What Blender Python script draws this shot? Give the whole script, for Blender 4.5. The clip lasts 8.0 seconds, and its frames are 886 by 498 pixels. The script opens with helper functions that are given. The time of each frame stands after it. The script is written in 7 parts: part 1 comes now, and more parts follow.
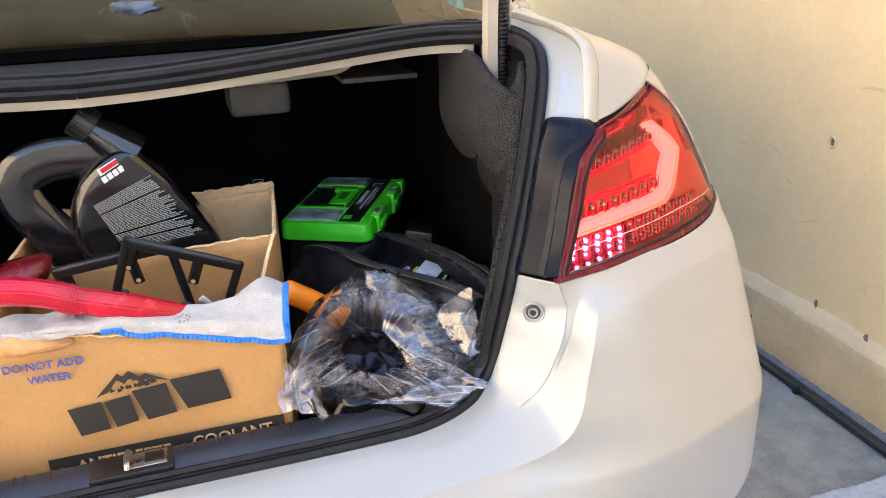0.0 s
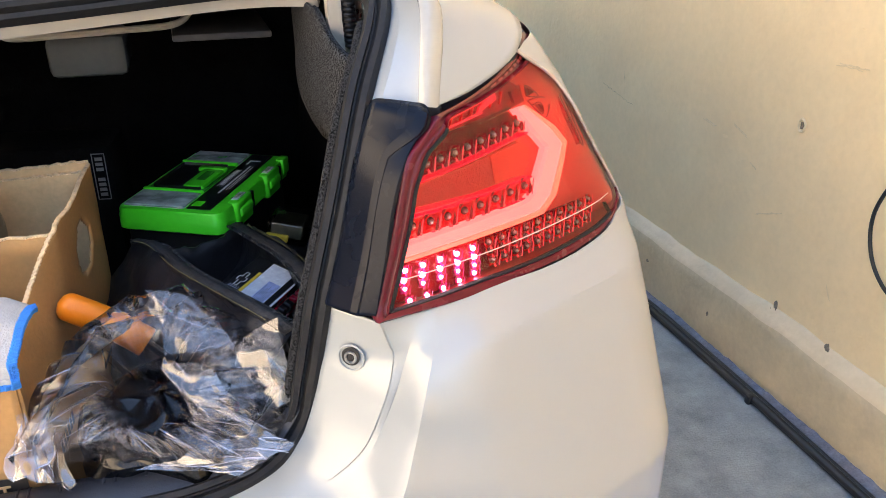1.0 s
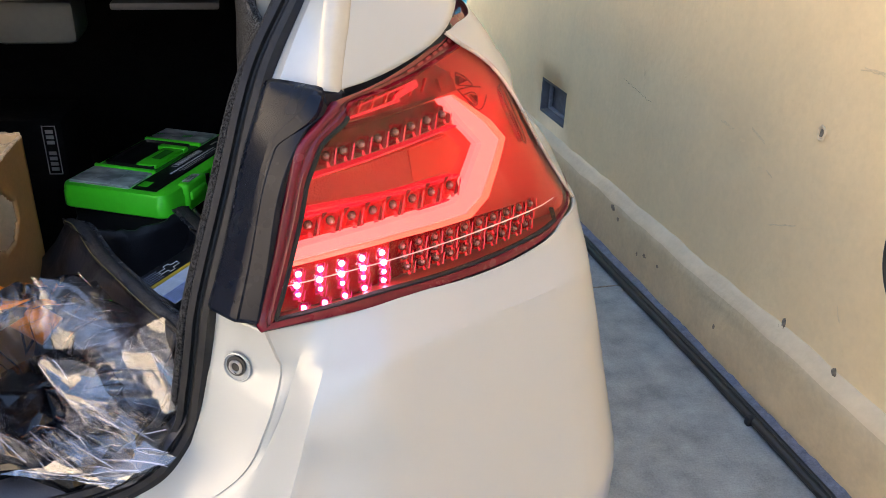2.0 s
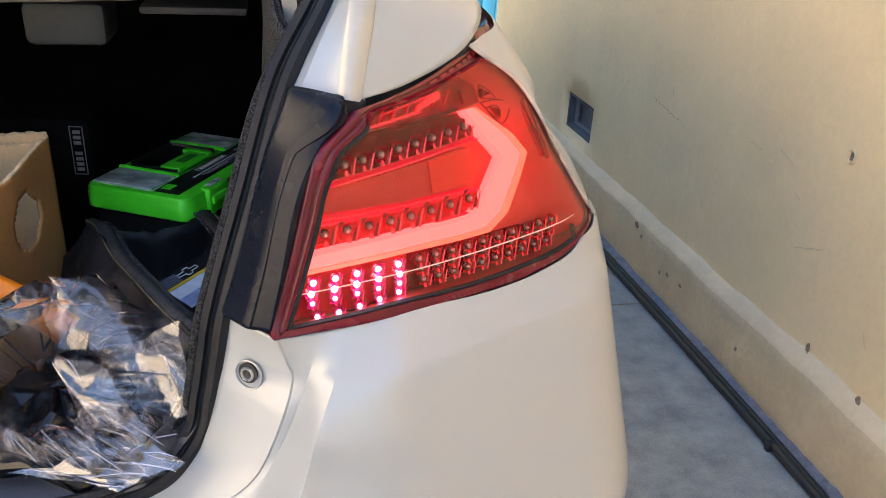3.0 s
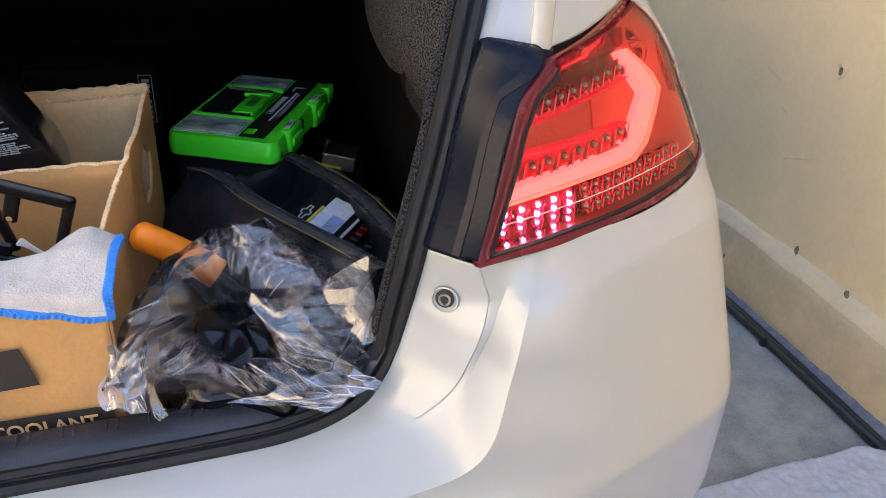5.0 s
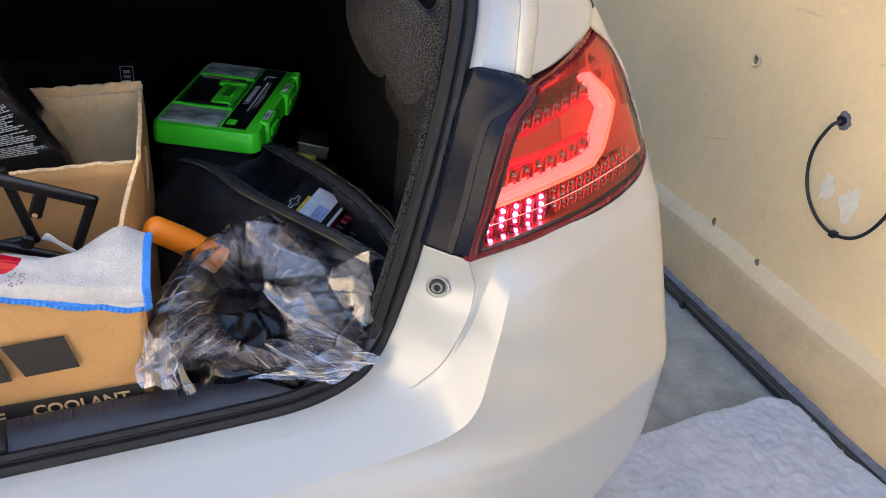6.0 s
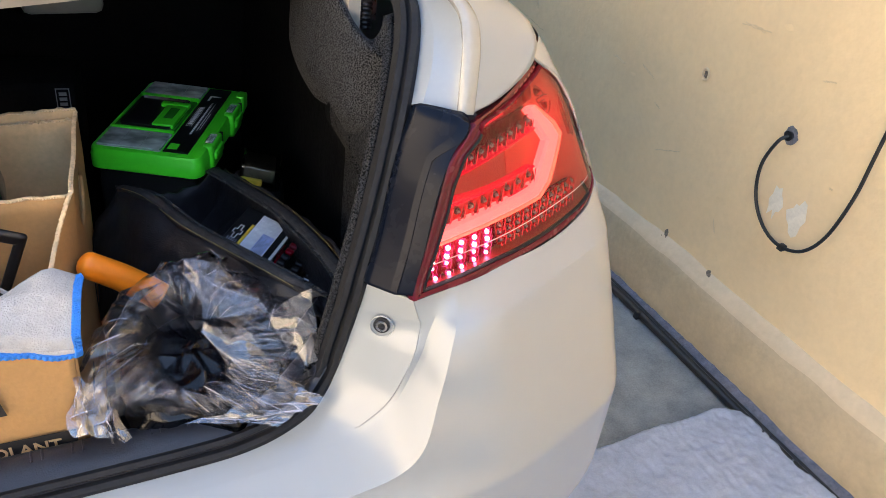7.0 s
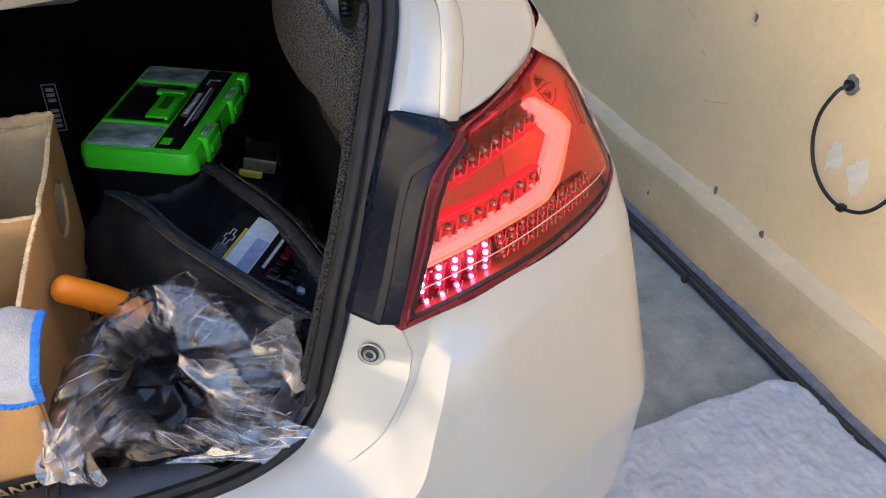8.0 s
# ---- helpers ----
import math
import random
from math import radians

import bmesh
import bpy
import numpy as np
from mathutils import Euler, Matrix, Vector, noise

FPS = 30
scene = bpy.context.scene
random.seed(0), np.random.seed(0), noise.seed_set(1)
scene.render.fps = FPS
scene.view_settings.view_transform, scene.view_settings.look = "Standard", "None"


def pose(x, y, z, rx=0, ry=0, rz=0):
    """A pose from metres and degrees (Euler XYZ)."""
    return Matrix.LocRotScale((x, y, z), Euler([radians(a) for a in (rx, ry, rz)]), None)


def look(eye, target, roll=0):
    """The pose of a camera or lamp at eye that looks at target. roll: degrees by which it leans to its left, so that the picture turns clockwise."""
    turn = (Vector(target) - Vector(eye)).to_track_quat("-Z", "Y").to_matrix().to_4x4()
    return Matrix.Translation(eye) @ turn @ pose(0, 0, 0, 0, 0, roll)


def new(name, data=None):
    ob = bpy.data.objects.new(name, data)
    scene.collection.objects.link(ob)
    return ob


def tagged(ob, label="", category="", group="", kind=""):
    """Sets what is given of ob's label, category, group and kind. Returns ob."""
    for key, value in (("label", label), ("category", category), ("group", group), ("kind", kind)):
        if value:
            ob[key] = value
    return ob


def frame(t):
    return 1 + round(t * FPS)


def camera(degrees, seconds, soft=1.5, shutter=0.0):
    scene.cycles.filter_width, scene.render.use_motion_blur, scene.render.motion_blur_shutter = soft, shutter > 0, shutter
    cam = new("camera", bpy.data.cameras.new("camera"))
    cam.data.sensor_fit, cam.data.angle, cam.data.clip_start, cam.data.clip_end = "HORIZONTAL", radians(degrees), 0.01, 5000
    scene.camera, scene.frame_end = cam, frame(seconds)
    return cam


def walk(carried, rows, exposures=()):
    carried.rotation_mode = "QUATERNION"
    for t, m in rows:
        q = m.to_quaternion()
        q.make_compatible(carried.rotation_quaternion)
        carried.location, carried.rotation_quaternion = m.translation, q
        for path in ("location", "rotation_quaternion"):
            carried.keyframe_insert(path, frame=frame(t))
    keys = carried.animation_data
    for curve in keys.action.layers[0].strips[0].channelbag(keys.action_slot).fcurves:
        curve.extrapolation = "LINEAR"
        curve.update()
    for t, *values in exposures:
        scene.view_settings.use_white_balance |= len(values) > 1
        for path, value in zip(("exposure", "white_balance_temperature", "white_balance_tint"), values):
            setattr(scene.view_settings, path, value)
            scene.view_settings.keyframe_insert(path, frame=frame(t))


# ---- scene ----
cam = camera(57.8, 8.0, soft=0.8)
PATH = [
    (0, (-0.1510, 0.2840, 1.3720), (0.4090, 2.0510, 0.6200), -1.80),
    (0.2, (-0.0901, 0.3293, 1.3681), (0.4765, 2.0851, 0.5959), -1.77),
    (0.5, (-0.0170, 0.3990, 1.3650), (0.5880, 2.1350, 0.5790), -0.80),
    (0.7, (0.0340, 0.4362, 1.3645), (0.6380, 2.1705, 0.5724), -0.35),
    (1, (0.1290, 0.4810, 1.3290), (0.6890, 2.2050, 0.4840), 0.20),
    (1.2, (0.2009, 0.4979, 1.3134), (0.7150, 2.2249, 0.4456), 0.52),
    (1.5, (0.2630, 0.5180, 1.3080), (0.7560, 2.2470, 0.4320), 1.40),
    (3, (0.2820, 0.5400, 1.3050), (0.6950, 2.3020, 0.4550), 3.30),
    (3.5, (0.2890, 0.5400, 1.3040), (0.6830, 2.3150, 0.4700), 3.80),
    (4, (0.2910, 0.5470, 1.2990), (0.7600, 2.3060, 0.4710), 4.20),
    (4.3, (0.2695, 0.5460, 1.3057), (0.7893, 2.2916, 0.4795), 3.29),
    (4.5, (0.2220, 0.5400, 1.3160), (0.7410, 2.2710, 0.4600), 2.40),
    (4.7, (0.1530, 0.5413, 1.3258), (0.6918, 2.2391, 0.4164), 2.45),
    (5, (0.0230, 0.5310, 1.3380), (0.6010, 2.1610, 0.3320), 3.00),
    (5.2, (-0.0510, 0.5210, 1.3440), (0.5450, 2.1190, 0.2990), 3.50),
    (6.3, (-0.0920, 0.4650, 1.4590), (0.7050, 1.9460, 0.3760), 7.20),
    (6.5, (-0.0890, 0.4740, 1.4570), (0.7270, 1.9470, 0.3770), 7.40),
    (7, (-0.0600, 0.5020, 1.4710), (0.7770, 1.9650, 0.3940), 7.70),
    (7.2, (-0.0279, 0.5199, 1.4756), (0.8044, 1.9672, 0.3743), 7.72),
    (7.5, (0.0310, 0.5440, 1.4820), (0.7880, 1.9720, 0.3040), 6.40),
    (7.7, (0.0567, 0.5573, 1.4915), (0.7531, 1.9995, 0.2936), 4.76),
    (8, (0.0610, 0.5930, 1.4900), (0.7390, 2.0320, 0.2780), 3.20),
]
EXPOSURES = [(0.0, 2.88, 6950, 14), (1.5, 2.74, 6900, 14), (3.0, 2.56, 6780, 15), (4.0, 2.61, 6780, 15), (5.0, 2.54, 6720, 14), (6.5, 2.52, 6750, 13), (8.0, 2.54, 6750, 13)]
walk(cam, [(t, look(eye, target, roll)) for t, eye, target, roll in PATH], EXPOSURES)

# ---------------------------------------------------------------- light
world = bpy.data.worlds.new("sky_world")
scene.world = world
world.use_nodes = True
wn = world.node_tree
sky = wn.nodes.new("ShaderNodeTexSky")
sky.sky_type = "NISHITA"
sky.sun_disc = False
sky.sun_elevation, sky.sun_rotation = radians(34), radians(90)
sky.air_density, sky.dust_density = 1.0, 1.5
wn.nodes["Background"].inputs["Strength"].default_value = 0.15
wn.links.new(sky.outputs[0], wn.nodes["Background"].inputs["Color"])
sun = new("sun", bpy.data.lights.new("sun", "SUN"))
sun.data.energy, sun.data.angle, sun.data.color = 4.0, radians(0.5), (1.0, 0.88, 0.72)
sun.matrix_world = look((9, 0, 7), (0.0, 0.0, 0.8))


# ---------------------------------------------------------------- materials
def mat(name, color, rough=0.5, metal=0.0, vary=0.12, scale=6.0, bump=0.0, fine=120.0, coat=0.0, spec=0.5, dark=None, coat_rough=0.06, emit=None, strength=0.0, sheen=0.0, sharp=1.0, rvar=0.06):
    """A procedural surface: two scales of noise in the colour and the roughness, and a fine relief."""
    m = bpy.data.materials.new(name)
    m.use_nodes = True
    nt = m.node_tree
    b = nt.nodes["Principled BSDF"]
    b.inputs["Metallic"].default_value = metal
    b.inputs["Coat Weight"].default_value = coat
    b.inputs["Coat Roughness"].default_value = coat_rough
    b.inputs["Specular IOR Level"].default_value = spec
    b.inputs["Sheen Weight"].default_value = sheen
    tc = nt.nodes.new("ShaderNodeTexCoord")
    n1 = nt.nodes.new("ShaderNodeTexNoise")
    n1.inputs["Scale"].default_value = scale
    n1.inputs["Detail"].default_value = 6
    n1.inputs["Roughness"].default_value = 0.65
    n2 = nt.nodes.new("ShaderNodeTexNoise")
    n2.inputs["Scale"].default_value = fine
    n2.inputs["Detail"].default_value = 3
    nt.links.new(tc.outputs["Object"], n1.inputs["Vector"])
    nt.links.new(tc.outputs["Object"], n2.inputs["Vector"])
    add = nt.nodes.new("ShaderNodeMath")
    add.operation = "MULTIPLY_ADD"
    nt.links.new(n2.outputs[0], add.inputs[0])
    add.inputs[1].default_value = 0.4
    nt.links.new(n1.outputs[0], add.inputs[2])
    ramp = nt.nodes.new("ShaderNodeValToRGB")
    ramp.color_ramp.elements[0].position, ramp.color_ramp.elements[1].position = 0.70 - 0.22 / sharp, 0.70 + 0.22 / sharp
    lo = dark or tuple(c * (1 - vary) for c in color)
    hi = tuple(min(1.0, c * (1 + vary)) for c in color)
    ramp.color_ramp.elements[0].color, ramp.color_ramp.elements[1].color = (*lo, 1), (*hi, 1)
    nt.links.new(add.outputs[0], ramp.inputs[0])
    nt.links.new(ramp.outputs[0], b.inputs["Base Color"])
    rr = nt.nodes.new("ShaderNodeMapRange")
    rr.inputs[1].default_value, rr.inputs[2].default_value = 0.3, 0.7
    rr.inputs[3].default_value, rr.inputs[4].default_value = max(0.0, rough - rvar), min(1.0, rough + rvar)
    nt.links.new(n1.outputs[0], rr.inputs[0])
    nt.links.new(rr.outputs[0], b.inputs["Roughness"])
    if bump:
        bp = nt.nodes.new("ShaderNodeBump")
        bp.inputs["Strength"].default_value = min(1.0, bump)
        bp.inputs["Distance"].default_value = 0.004
        nt.links.new(add.outputs[0], bp.inputs["Height"])
        nt.links.new(bp.outputs[0], b.inputs["Normal"])
    if emit:
        b.inputs["Emission Color"].default_value = (*emit, 1)
        b.inputs["Emission Strength"].default_value = strength
    return m


def clear(name, color, rough=0.02, ior=1.2, mix=0.12, haze=0.0, hazecolor=(0.9, 0.9, 0.95)):
    """A thin clear sheet: tinted see-through with a gloss on top and, where it is milky, some haze."""
    m = bpy.data.materials.new(name)
    m.use_nodes = True
    nt = m.node_tree
    nt.nodes.remove(nt.nodes["Principled BSDF"])
    out = nt.nodes["Material Output"]
    tr = nt.nodes.new("ShaderNodeBsdfTransparent")
    tr.inputs[0].default_value = (*color, 1)
    base = tr
    if haze:
        df = nt.nodes.new("ShaderNodeBsdfDiffuse")
        df.inputs[0].default_value = (*hazecolor, 1)
        nz = nt.nodes.new("ShaderNodeTexNoise")
        nz.inputs["Scale"].default_value = 2.5
        nz.inputs["Detail"].default_value = 2
        mr = nt.nodes.new("ShaderNodeMapRange")
        mr.inputs[1].default_value, mr.inputs[2].default_value, mr.inputs[3].default_value, mr.inputs[4].default_value = 0.35, 0.70, haze * 0.5, haze * 1.5
        nt.links.new(nz.outputs[0], mr.inputs[0])
        hz = nt.nodes.new("ShaderNodeMixShader")
        nt.links.new(mr.outputs[0], hz.inputs[0])
        nt.links.new(tr.outputs[0], hz.inputs[1])
        nt.links.new(df.outputs[0], hz.inputs[2])
        base = hz
    gl = nt.nodes.new("ShaderNodeBsdfGlossy")
    gl.inputs["Roughness"].default_value = rough
    fr = nt.nodes.new("ShaderNodeFresnel")
    fr.inputs[0].default_value = ior
    ad = nt.nodes.new("ShaderNodeMath")
    ad.inputs[1].default_value = mix
    nt.links.new(fr.outputs[0], ad.inputs[0])
    mx = nt.nodes.new("ShaderNodeMixShader")
    nt.links.new(ad.outputs[0], mx.inputs[0])
    nt.links.new(base.outputs[0], mx.inputs[1])
    nt.links.new(gl.outputs[0], mx.inputs[2])
    nt.links.new(mx.outputs[0], out.inputs["Surface"])
    return m


PAINT = mat("pearl_paint", (0.332, 0.355, 0.350), 0.28, vary=0.012, scale=3, coat=1.0, fine=900, rvar=0.004, coat_rough=0.20)
# white paint tinted blue, as the sky mirrored in the jamb
JAMB = mat("sky_tinted_jamb", (0.31, 0.35, 0.385), 0.3, vary=0.03, scale=9, coat=0.6, rvar=0.01, coat_rough=0.2)
# white paint tinted cream, as the highlight on the ridge
RIDGEPAINT = mat("highlit_ridge_paint", (0.385, 0.375, 0.33), 0.25, vary=0.05, scale=25, coat=0.8, bump=0.05, rvar=0.01)
CREAM = mat("cream_paint", (0.46, 0.43, 0.36), 0.4, vary=0.04, scale=9, coat=0.2, rvar=0.01)
RUBBER = mat("seal_rubber", (0.016, 0.0165, 0.018), 0.62, vary=0.3, scale=30, bump=0.15, spec=0.26)
# the blue in this black stands for sky mirrored in the trim
TRIM = mat("black_trim", (0.0035, 0.006, 0.013), 0.28, vary=0.1, scale=3, spec=0.18, rvar=0.02)
SILL = mat("sill_plastic", (0.020, 0.024, 0.034), 0.42, vary=0.25, scale=14, bump=0.2, fine=500)
FELT = mat("felt_liner", (0.100, 0.102, 0.105), 0.95, vary=0.1, dark=(0.003, 0.003, 0.003), scale=540, bump=1.0, fine=1200, spec=0.1, sharp=3.2)
# darker copy of the felt, with the flank's shade in its colour
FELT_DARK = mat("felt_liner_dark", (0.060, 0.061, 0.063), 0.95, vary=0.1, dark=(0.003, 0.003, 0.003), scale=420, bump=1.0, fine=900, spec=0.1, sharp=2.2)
# near black: the boot's deep shade is in this colour too
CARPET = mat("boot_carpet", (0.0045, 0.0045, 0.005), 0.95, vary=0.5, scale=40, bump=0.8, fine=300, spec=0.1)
BLACK = mat("black_plastic", (0.012, 0.012, 0.013), 0.35, vary=0.25, scale=18, bump=0.1, fine=600)
NYLON = mat("black_nylon", (0.017, 0.017, 0.020), 0.42, vary=0.4, scale=25, bump=0.6, fine=500, spec=0.32)
STEEL = mat("screw_steel", (0.10, 0.10, 0.11), 0.35, metal=1.0, vary=0.2, scale=60)
ZINC = mat("latch_zinc", (0.45, 0.46, 0.47), 0.3, metal=1.0, vary=0.2, scale=60)
CARD = mat("cardboard", (0.47, 0.262, 0.10), 0.85, vary=0.10, scale=10, bump=0.25, fine=160)
CARD_IN = mat("cardboard_inside", (0.70, 0.47, 0.24), 0.88, vary=0.14, scale=12, bump=0.25, fine=160)
CARD_EDGE = mat("torn_cardboard", (0.80, 0.58, 0.34), 0.9, vary=0.25, scale=90, bump=0.6)
INK = mat("black_ink", (0.02, 0.018, 0.016), 0.8, vary=0.2, scale=40)
BLUE_INK = mat("blue_ink", (0.07, 0.10, 0.40), 0.8, vary=0.15, scale=40)
GREEN = mat("green_plastic", (0.06, 0.95, 0.03), 0.35, vary=0.04, scale=20)
ORANGE = mat("orange_plastic", (1.0, 0.26, 0.014), 0.35, vary=0.05, scale=30, bump=0.05)
RED = mat("red_plastic", (0.52, 0.008, 0.028), 0.25, vary=0.12, scale=20)
CLOTH = mat("grey_microfibre", (0.47, 0.465, 0.45), 0.95, vary=0.12, scale=60, bump=1.0, fine=500, sheen=0.2)
BLUE_EDGE = mat("blue_stitching", (0.03, 0.24, 0.75), 0.8, vary=0.2, scale=120, bump=0.8, fine=600)
LABEL = mat("grey_label", (0.22, 0.23, 0.24), 0.5, vary=0.08, scale=30)
PAPER = mat("white_print", (0.75, 0.75, 0.75), 0.6, vary=0.05, scale=30)
YELLOW = mat("yellow_print", (0.80, 0.55, 0.05), 0.5, vary=0.1, scale=30)
STUCCO = mat("stucco", (0.825, 0.640, 0.380), 0.85, vary=0.04, scale=2.2, bump=0.9, fine=55, dark=(0.748, 0.580, 0.348))
PLINTH = mat("plinth_stucco", (0.54, 0.435, 0.28), 0.9, vary=0.12, scale=7, bump=1.0, fine=60, dark=(0.465, 0.38, 0.25))
# paler than the plinth: sky light on the slope is in the colour
BEVEL = mat("skylit_bevel_plaster", (0.65, 0.53, 0.355), 0.9, vary=0.09, scale=7, bump=0.8, fine=60)
CONCRETE = mat("concrete", (0.268, 0.287, 0.278), 0.85, vary=0.2, scale=11, bump=1.0, fine=190, dark=(0.165, 0.178, 0.180))
HOSE = mat("black_hose", (0.012, 0.014, 0.016), 0.4, vary=0.3, scale=20)
RUG = mat("grey_rug", (0.36, 0.405, 0.48), 1.0, vary=0.16, scale=26, bump=0.8, fine=260, sheen=0.3)
MORTAR = mat("crumbled_plaster", (0.20, 0.165, 0.125), 0.95, vary=0.4, scale=60, bump=0.8)
PATCH = mat("pale_filler", (0.80, 0.74, 0.62), 0.9, vary=0.08, scale=30, bump=0.3)
SCUFF = mat("scuffed_stucco", (0.71, 0.565, 0.36), 0.9, vary=0.12, scale=80, bump=0.5)
TEAL = mat("teal_paint", (0.03, 0.28, 0.42), 0.5, vary=0.12, scale=6)
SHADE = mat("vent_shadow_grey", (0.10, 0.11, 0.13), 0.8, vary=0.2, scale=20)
CHROME = mat("lamp_reflector", (0.85, 0.018, 0.030), 0.22, vary=0.1, scale=40, coat=0.3)
# the LEDs' magenta glow on the cups is put into this pink
CUP_LIT = mat("led_lit_reflector", (0.70, 0.02, 0.18), 0.25, vary=0.1, scale=40, coat=0.5)
CUP_AMBER = mat("brown_reflector", (0.62, 0.024, 0.026), 0.22, vary=0.15, scale=40, coat=0.3)
DARKRED = mat("dark_red_rim", (0.115, 0.004, 0.013), 0.25, vary=0.2, scale=20, spec=0.35)
TROUGH = mat("maroon_trough", (0.62, 0.010, 0.020), 0.22, vary=0.2, scale=30, coat=0.2)
FACET = mat("dark_red_facet", (0.24, 0.006, 0.012), 0.3, vary=0.2, scale=30, spec=0.2)
REDNET = mat("netted_red", (0.72, 0.055, 0.036), 0.35, vary=0.05, scale=20)
LED_RING = mat("led_ring", (0.20, 0.10, 0.09), 0.2, metal=0.5, vary=0.1, scale=60)
GLOWRED = mat("light_bar_red", (0.85, 0.20, 0.16), 0.4, vary=0.02, scale=20, emit=(1.0, 0.135, 0.135), strength=0.41)
GLOWEDGE = mat("light_bar_edge", (0.85, 0.16, 0.11), 0.4, vary=0.02, scale=20, emit=(1.0, 0.11, 0.07), strength=0.40)
REDPLATE = mat("red_diffuser", (0.56, 0.060, 0.044), 0.4, vary=0.10, scale=200, bump=0.5, fine=500)
REDFLOOR = mat("red_lamp_floor", (0.60, 0.054, 0.043), 0.4, vary=0.06, scale=20)
# faint emission on a mere reflector, as if lit by the bar
REDVANE = mat("glowing_red_vane", (0.88, 0.02, 0.055), 0.2, vary=0.15, scale=60, coat=0.4, emit=(1.0, 0.01, 0.05), strength=0.10)
LED_WHITE = mat("lit_white_led", (0.9, 0.8, 0.9), 0.2, vary=0.02, emit=(0.80, 0.78, 1.0), strength=8.0)
LED_DIM = mat("lit_pink_led", (0.9, 0.5, 0.7), 0.2, vary=0.02, emit=(0.9, 0.45, 1.0), strength=3.0)
LED_OFF = mat("unlit_led", (0.62, 0.52, 0.51), 0.12, metal=0.7, vary=0.1, scale=80, coat=0.5)
LENS = clear("lamp_lens", (0.99, 0.77, 0.74), 0.015, 1.40, 0.003)
# cream haze holds the bright highlight along the clear edge
LENS_CLEAR = clear("highlit_lens_edge", (0.95, 0.90, 0.85), 0.06, 1.45, 0.05, haze=0.5, hazecolor=(0.92, 0.84, 0.74))
TINT = clear("tinted_glass", (0.25, 0.28, 0.27), 0.01, 1.42, 0.02)
HOUSEWALL = mat("house_stucco", (0.60, 0.54, 0.445), 0.9, vary=0.06, scale=1.5, bump=0.3)


def crinkled(name, color, cells, tilt, ior, mix, haze):
    """Crumpled clear film: small flat facets that each mirror another way, with milky creases between them."""
    m = bpy.data.materials.new(name)
    m.use_nodes = True
    nt = m.node_tree
    nt.nodes.remove(nt.nodes["Principled BSDF"])
    out = nt.nodes["Material Output"]
    tc = nt.nodes.new("ShaderNodeTexCoord")
    warp = nt.nodes.new("ShaderNodeTexNoise")
    warp.inputs["Scale"].default_value, warp.inputs["Detail"].default_value = 16, 2
    nt.links.new(tc.outputs["Object"], warp.inputs["Vector"])
    mixv = nt.nodes.new("ShaderNodeVectorMath")
    mixv.operation = "MULTIPLY_ADD"
    nt.links.new(warp.outputs["Color"], mixv.inputs[0])
    mixv.inputs[1].default_value = (0.09, 0.09, 0.09)
    nt.links.new(tc.outputs["Object"], mixv.inputs[2])
    stretch = nt.nodes.new("ShaderNodeMapping")
    stretch.inputs["Rotation"].default_value = (0.5, 0.3, 0.7)
    stretch.inputs["Scale"].default_value = (1.0, 0.3, 1.0)
    nt.links.new(mixv.outputs[0], stretch.inputs["Vector"])
    v1 = nt.nodes.new("ShaderNodeTexVoronoi")
    v1.inputs["Scale"].default_value = cells
    nt.links.new(stretch.outputs[0], v1.inputs["Vector"])
    v2 = nt.nodes.new("ShaderNodeTexVoronoi")
    v2.feature = "DISTANCE_TO_EDGE"
    v2.inputs["Scale"].default_value = cells
    nt.links.new(stretch.outputs[0], v2.inputs["Vector"])
    sub = nt.nodes.new("ShaderNodeVectorMath")
    sub.operation = "SUBTRACT"
    nt.links.new(v1.outputs["Color"], sub.inputs[0])
    sub.inputs[1].default_value = (0.5, 0.5, 0.5)
    sc = nt.nodes.new("ShaderNodeVectorMath")
    sc.operation = "SCALE"
    sc.inputs["Scale"].default_value = tilt
    nt.links.new(sub.outputs[0], sc.inputs[0])
    geo = nt.nodes.new("ShaderNodeNewGeometry")
    add = nt.nodes.new("ShaderNodeVectorMath")
    nt.links.new(geo.outputs["Normal"], add.inputs[0])
    nt.links.new(sc.outputs[0], add.inputs[1])
    thin = nt.nodes.new("ShaderNodeMapping")
    thin.inputs["Rotation"].default_value = (0.9, 0.5, 0.2)
    thin.inputs["Scale"].default_value = (1.0, 0.10, 0.7)
    nt.links.new(mixv.outputs[0], thin.inputs["Vector"])
    streak = nt.nodes.new("ShaderNodeTexNoise")
    streak.inputs["Scale"].default_value, streak.inputs["Detail"].default_value = 48, 0.5
    nt.links.new(thin.outputs[0], streak.inputs["Vector"])
    off = nt.nodes.new("ShaderNodeVectorMath")
    off.operation = "SUBTRACT"
    nt.links.new(streak.outputs["Color"], off.inputs[0])
    off.inputs[1].default_value = (0.5, 0.5, 0.5)
    fine = nt.nodes.new("ShaderNodeVectorMath")
    fine.operation = "MULTIPLY_ADD"
    nt.links.new(off.outputs[0], fine.inputs[0])
    fine.inputs[1].default_value = (0.30, 0.30, 0.30)
    nt.links.new(add.outputs[0], fine.inputs[2])
    nor = nt.nodes.new("ShaderNodeVectorMath")
    nor.operation = "NORMALIZE"
    nt.links.new(fine.outputs[0], nor.inputs[0])
    tr = nt.nodes.new("ShaderNodeBsdfTransparent")
    tr.inputs[0].default_value = (*color, 1)
    df = nt.nodes.new("ShaderNodeBsdfDiffuse")
    df.inputs[0].default_value = (0.80, 0.80, 0.92, 1)
    edge = nt.nodes.new("ShaderNodeMapRange")
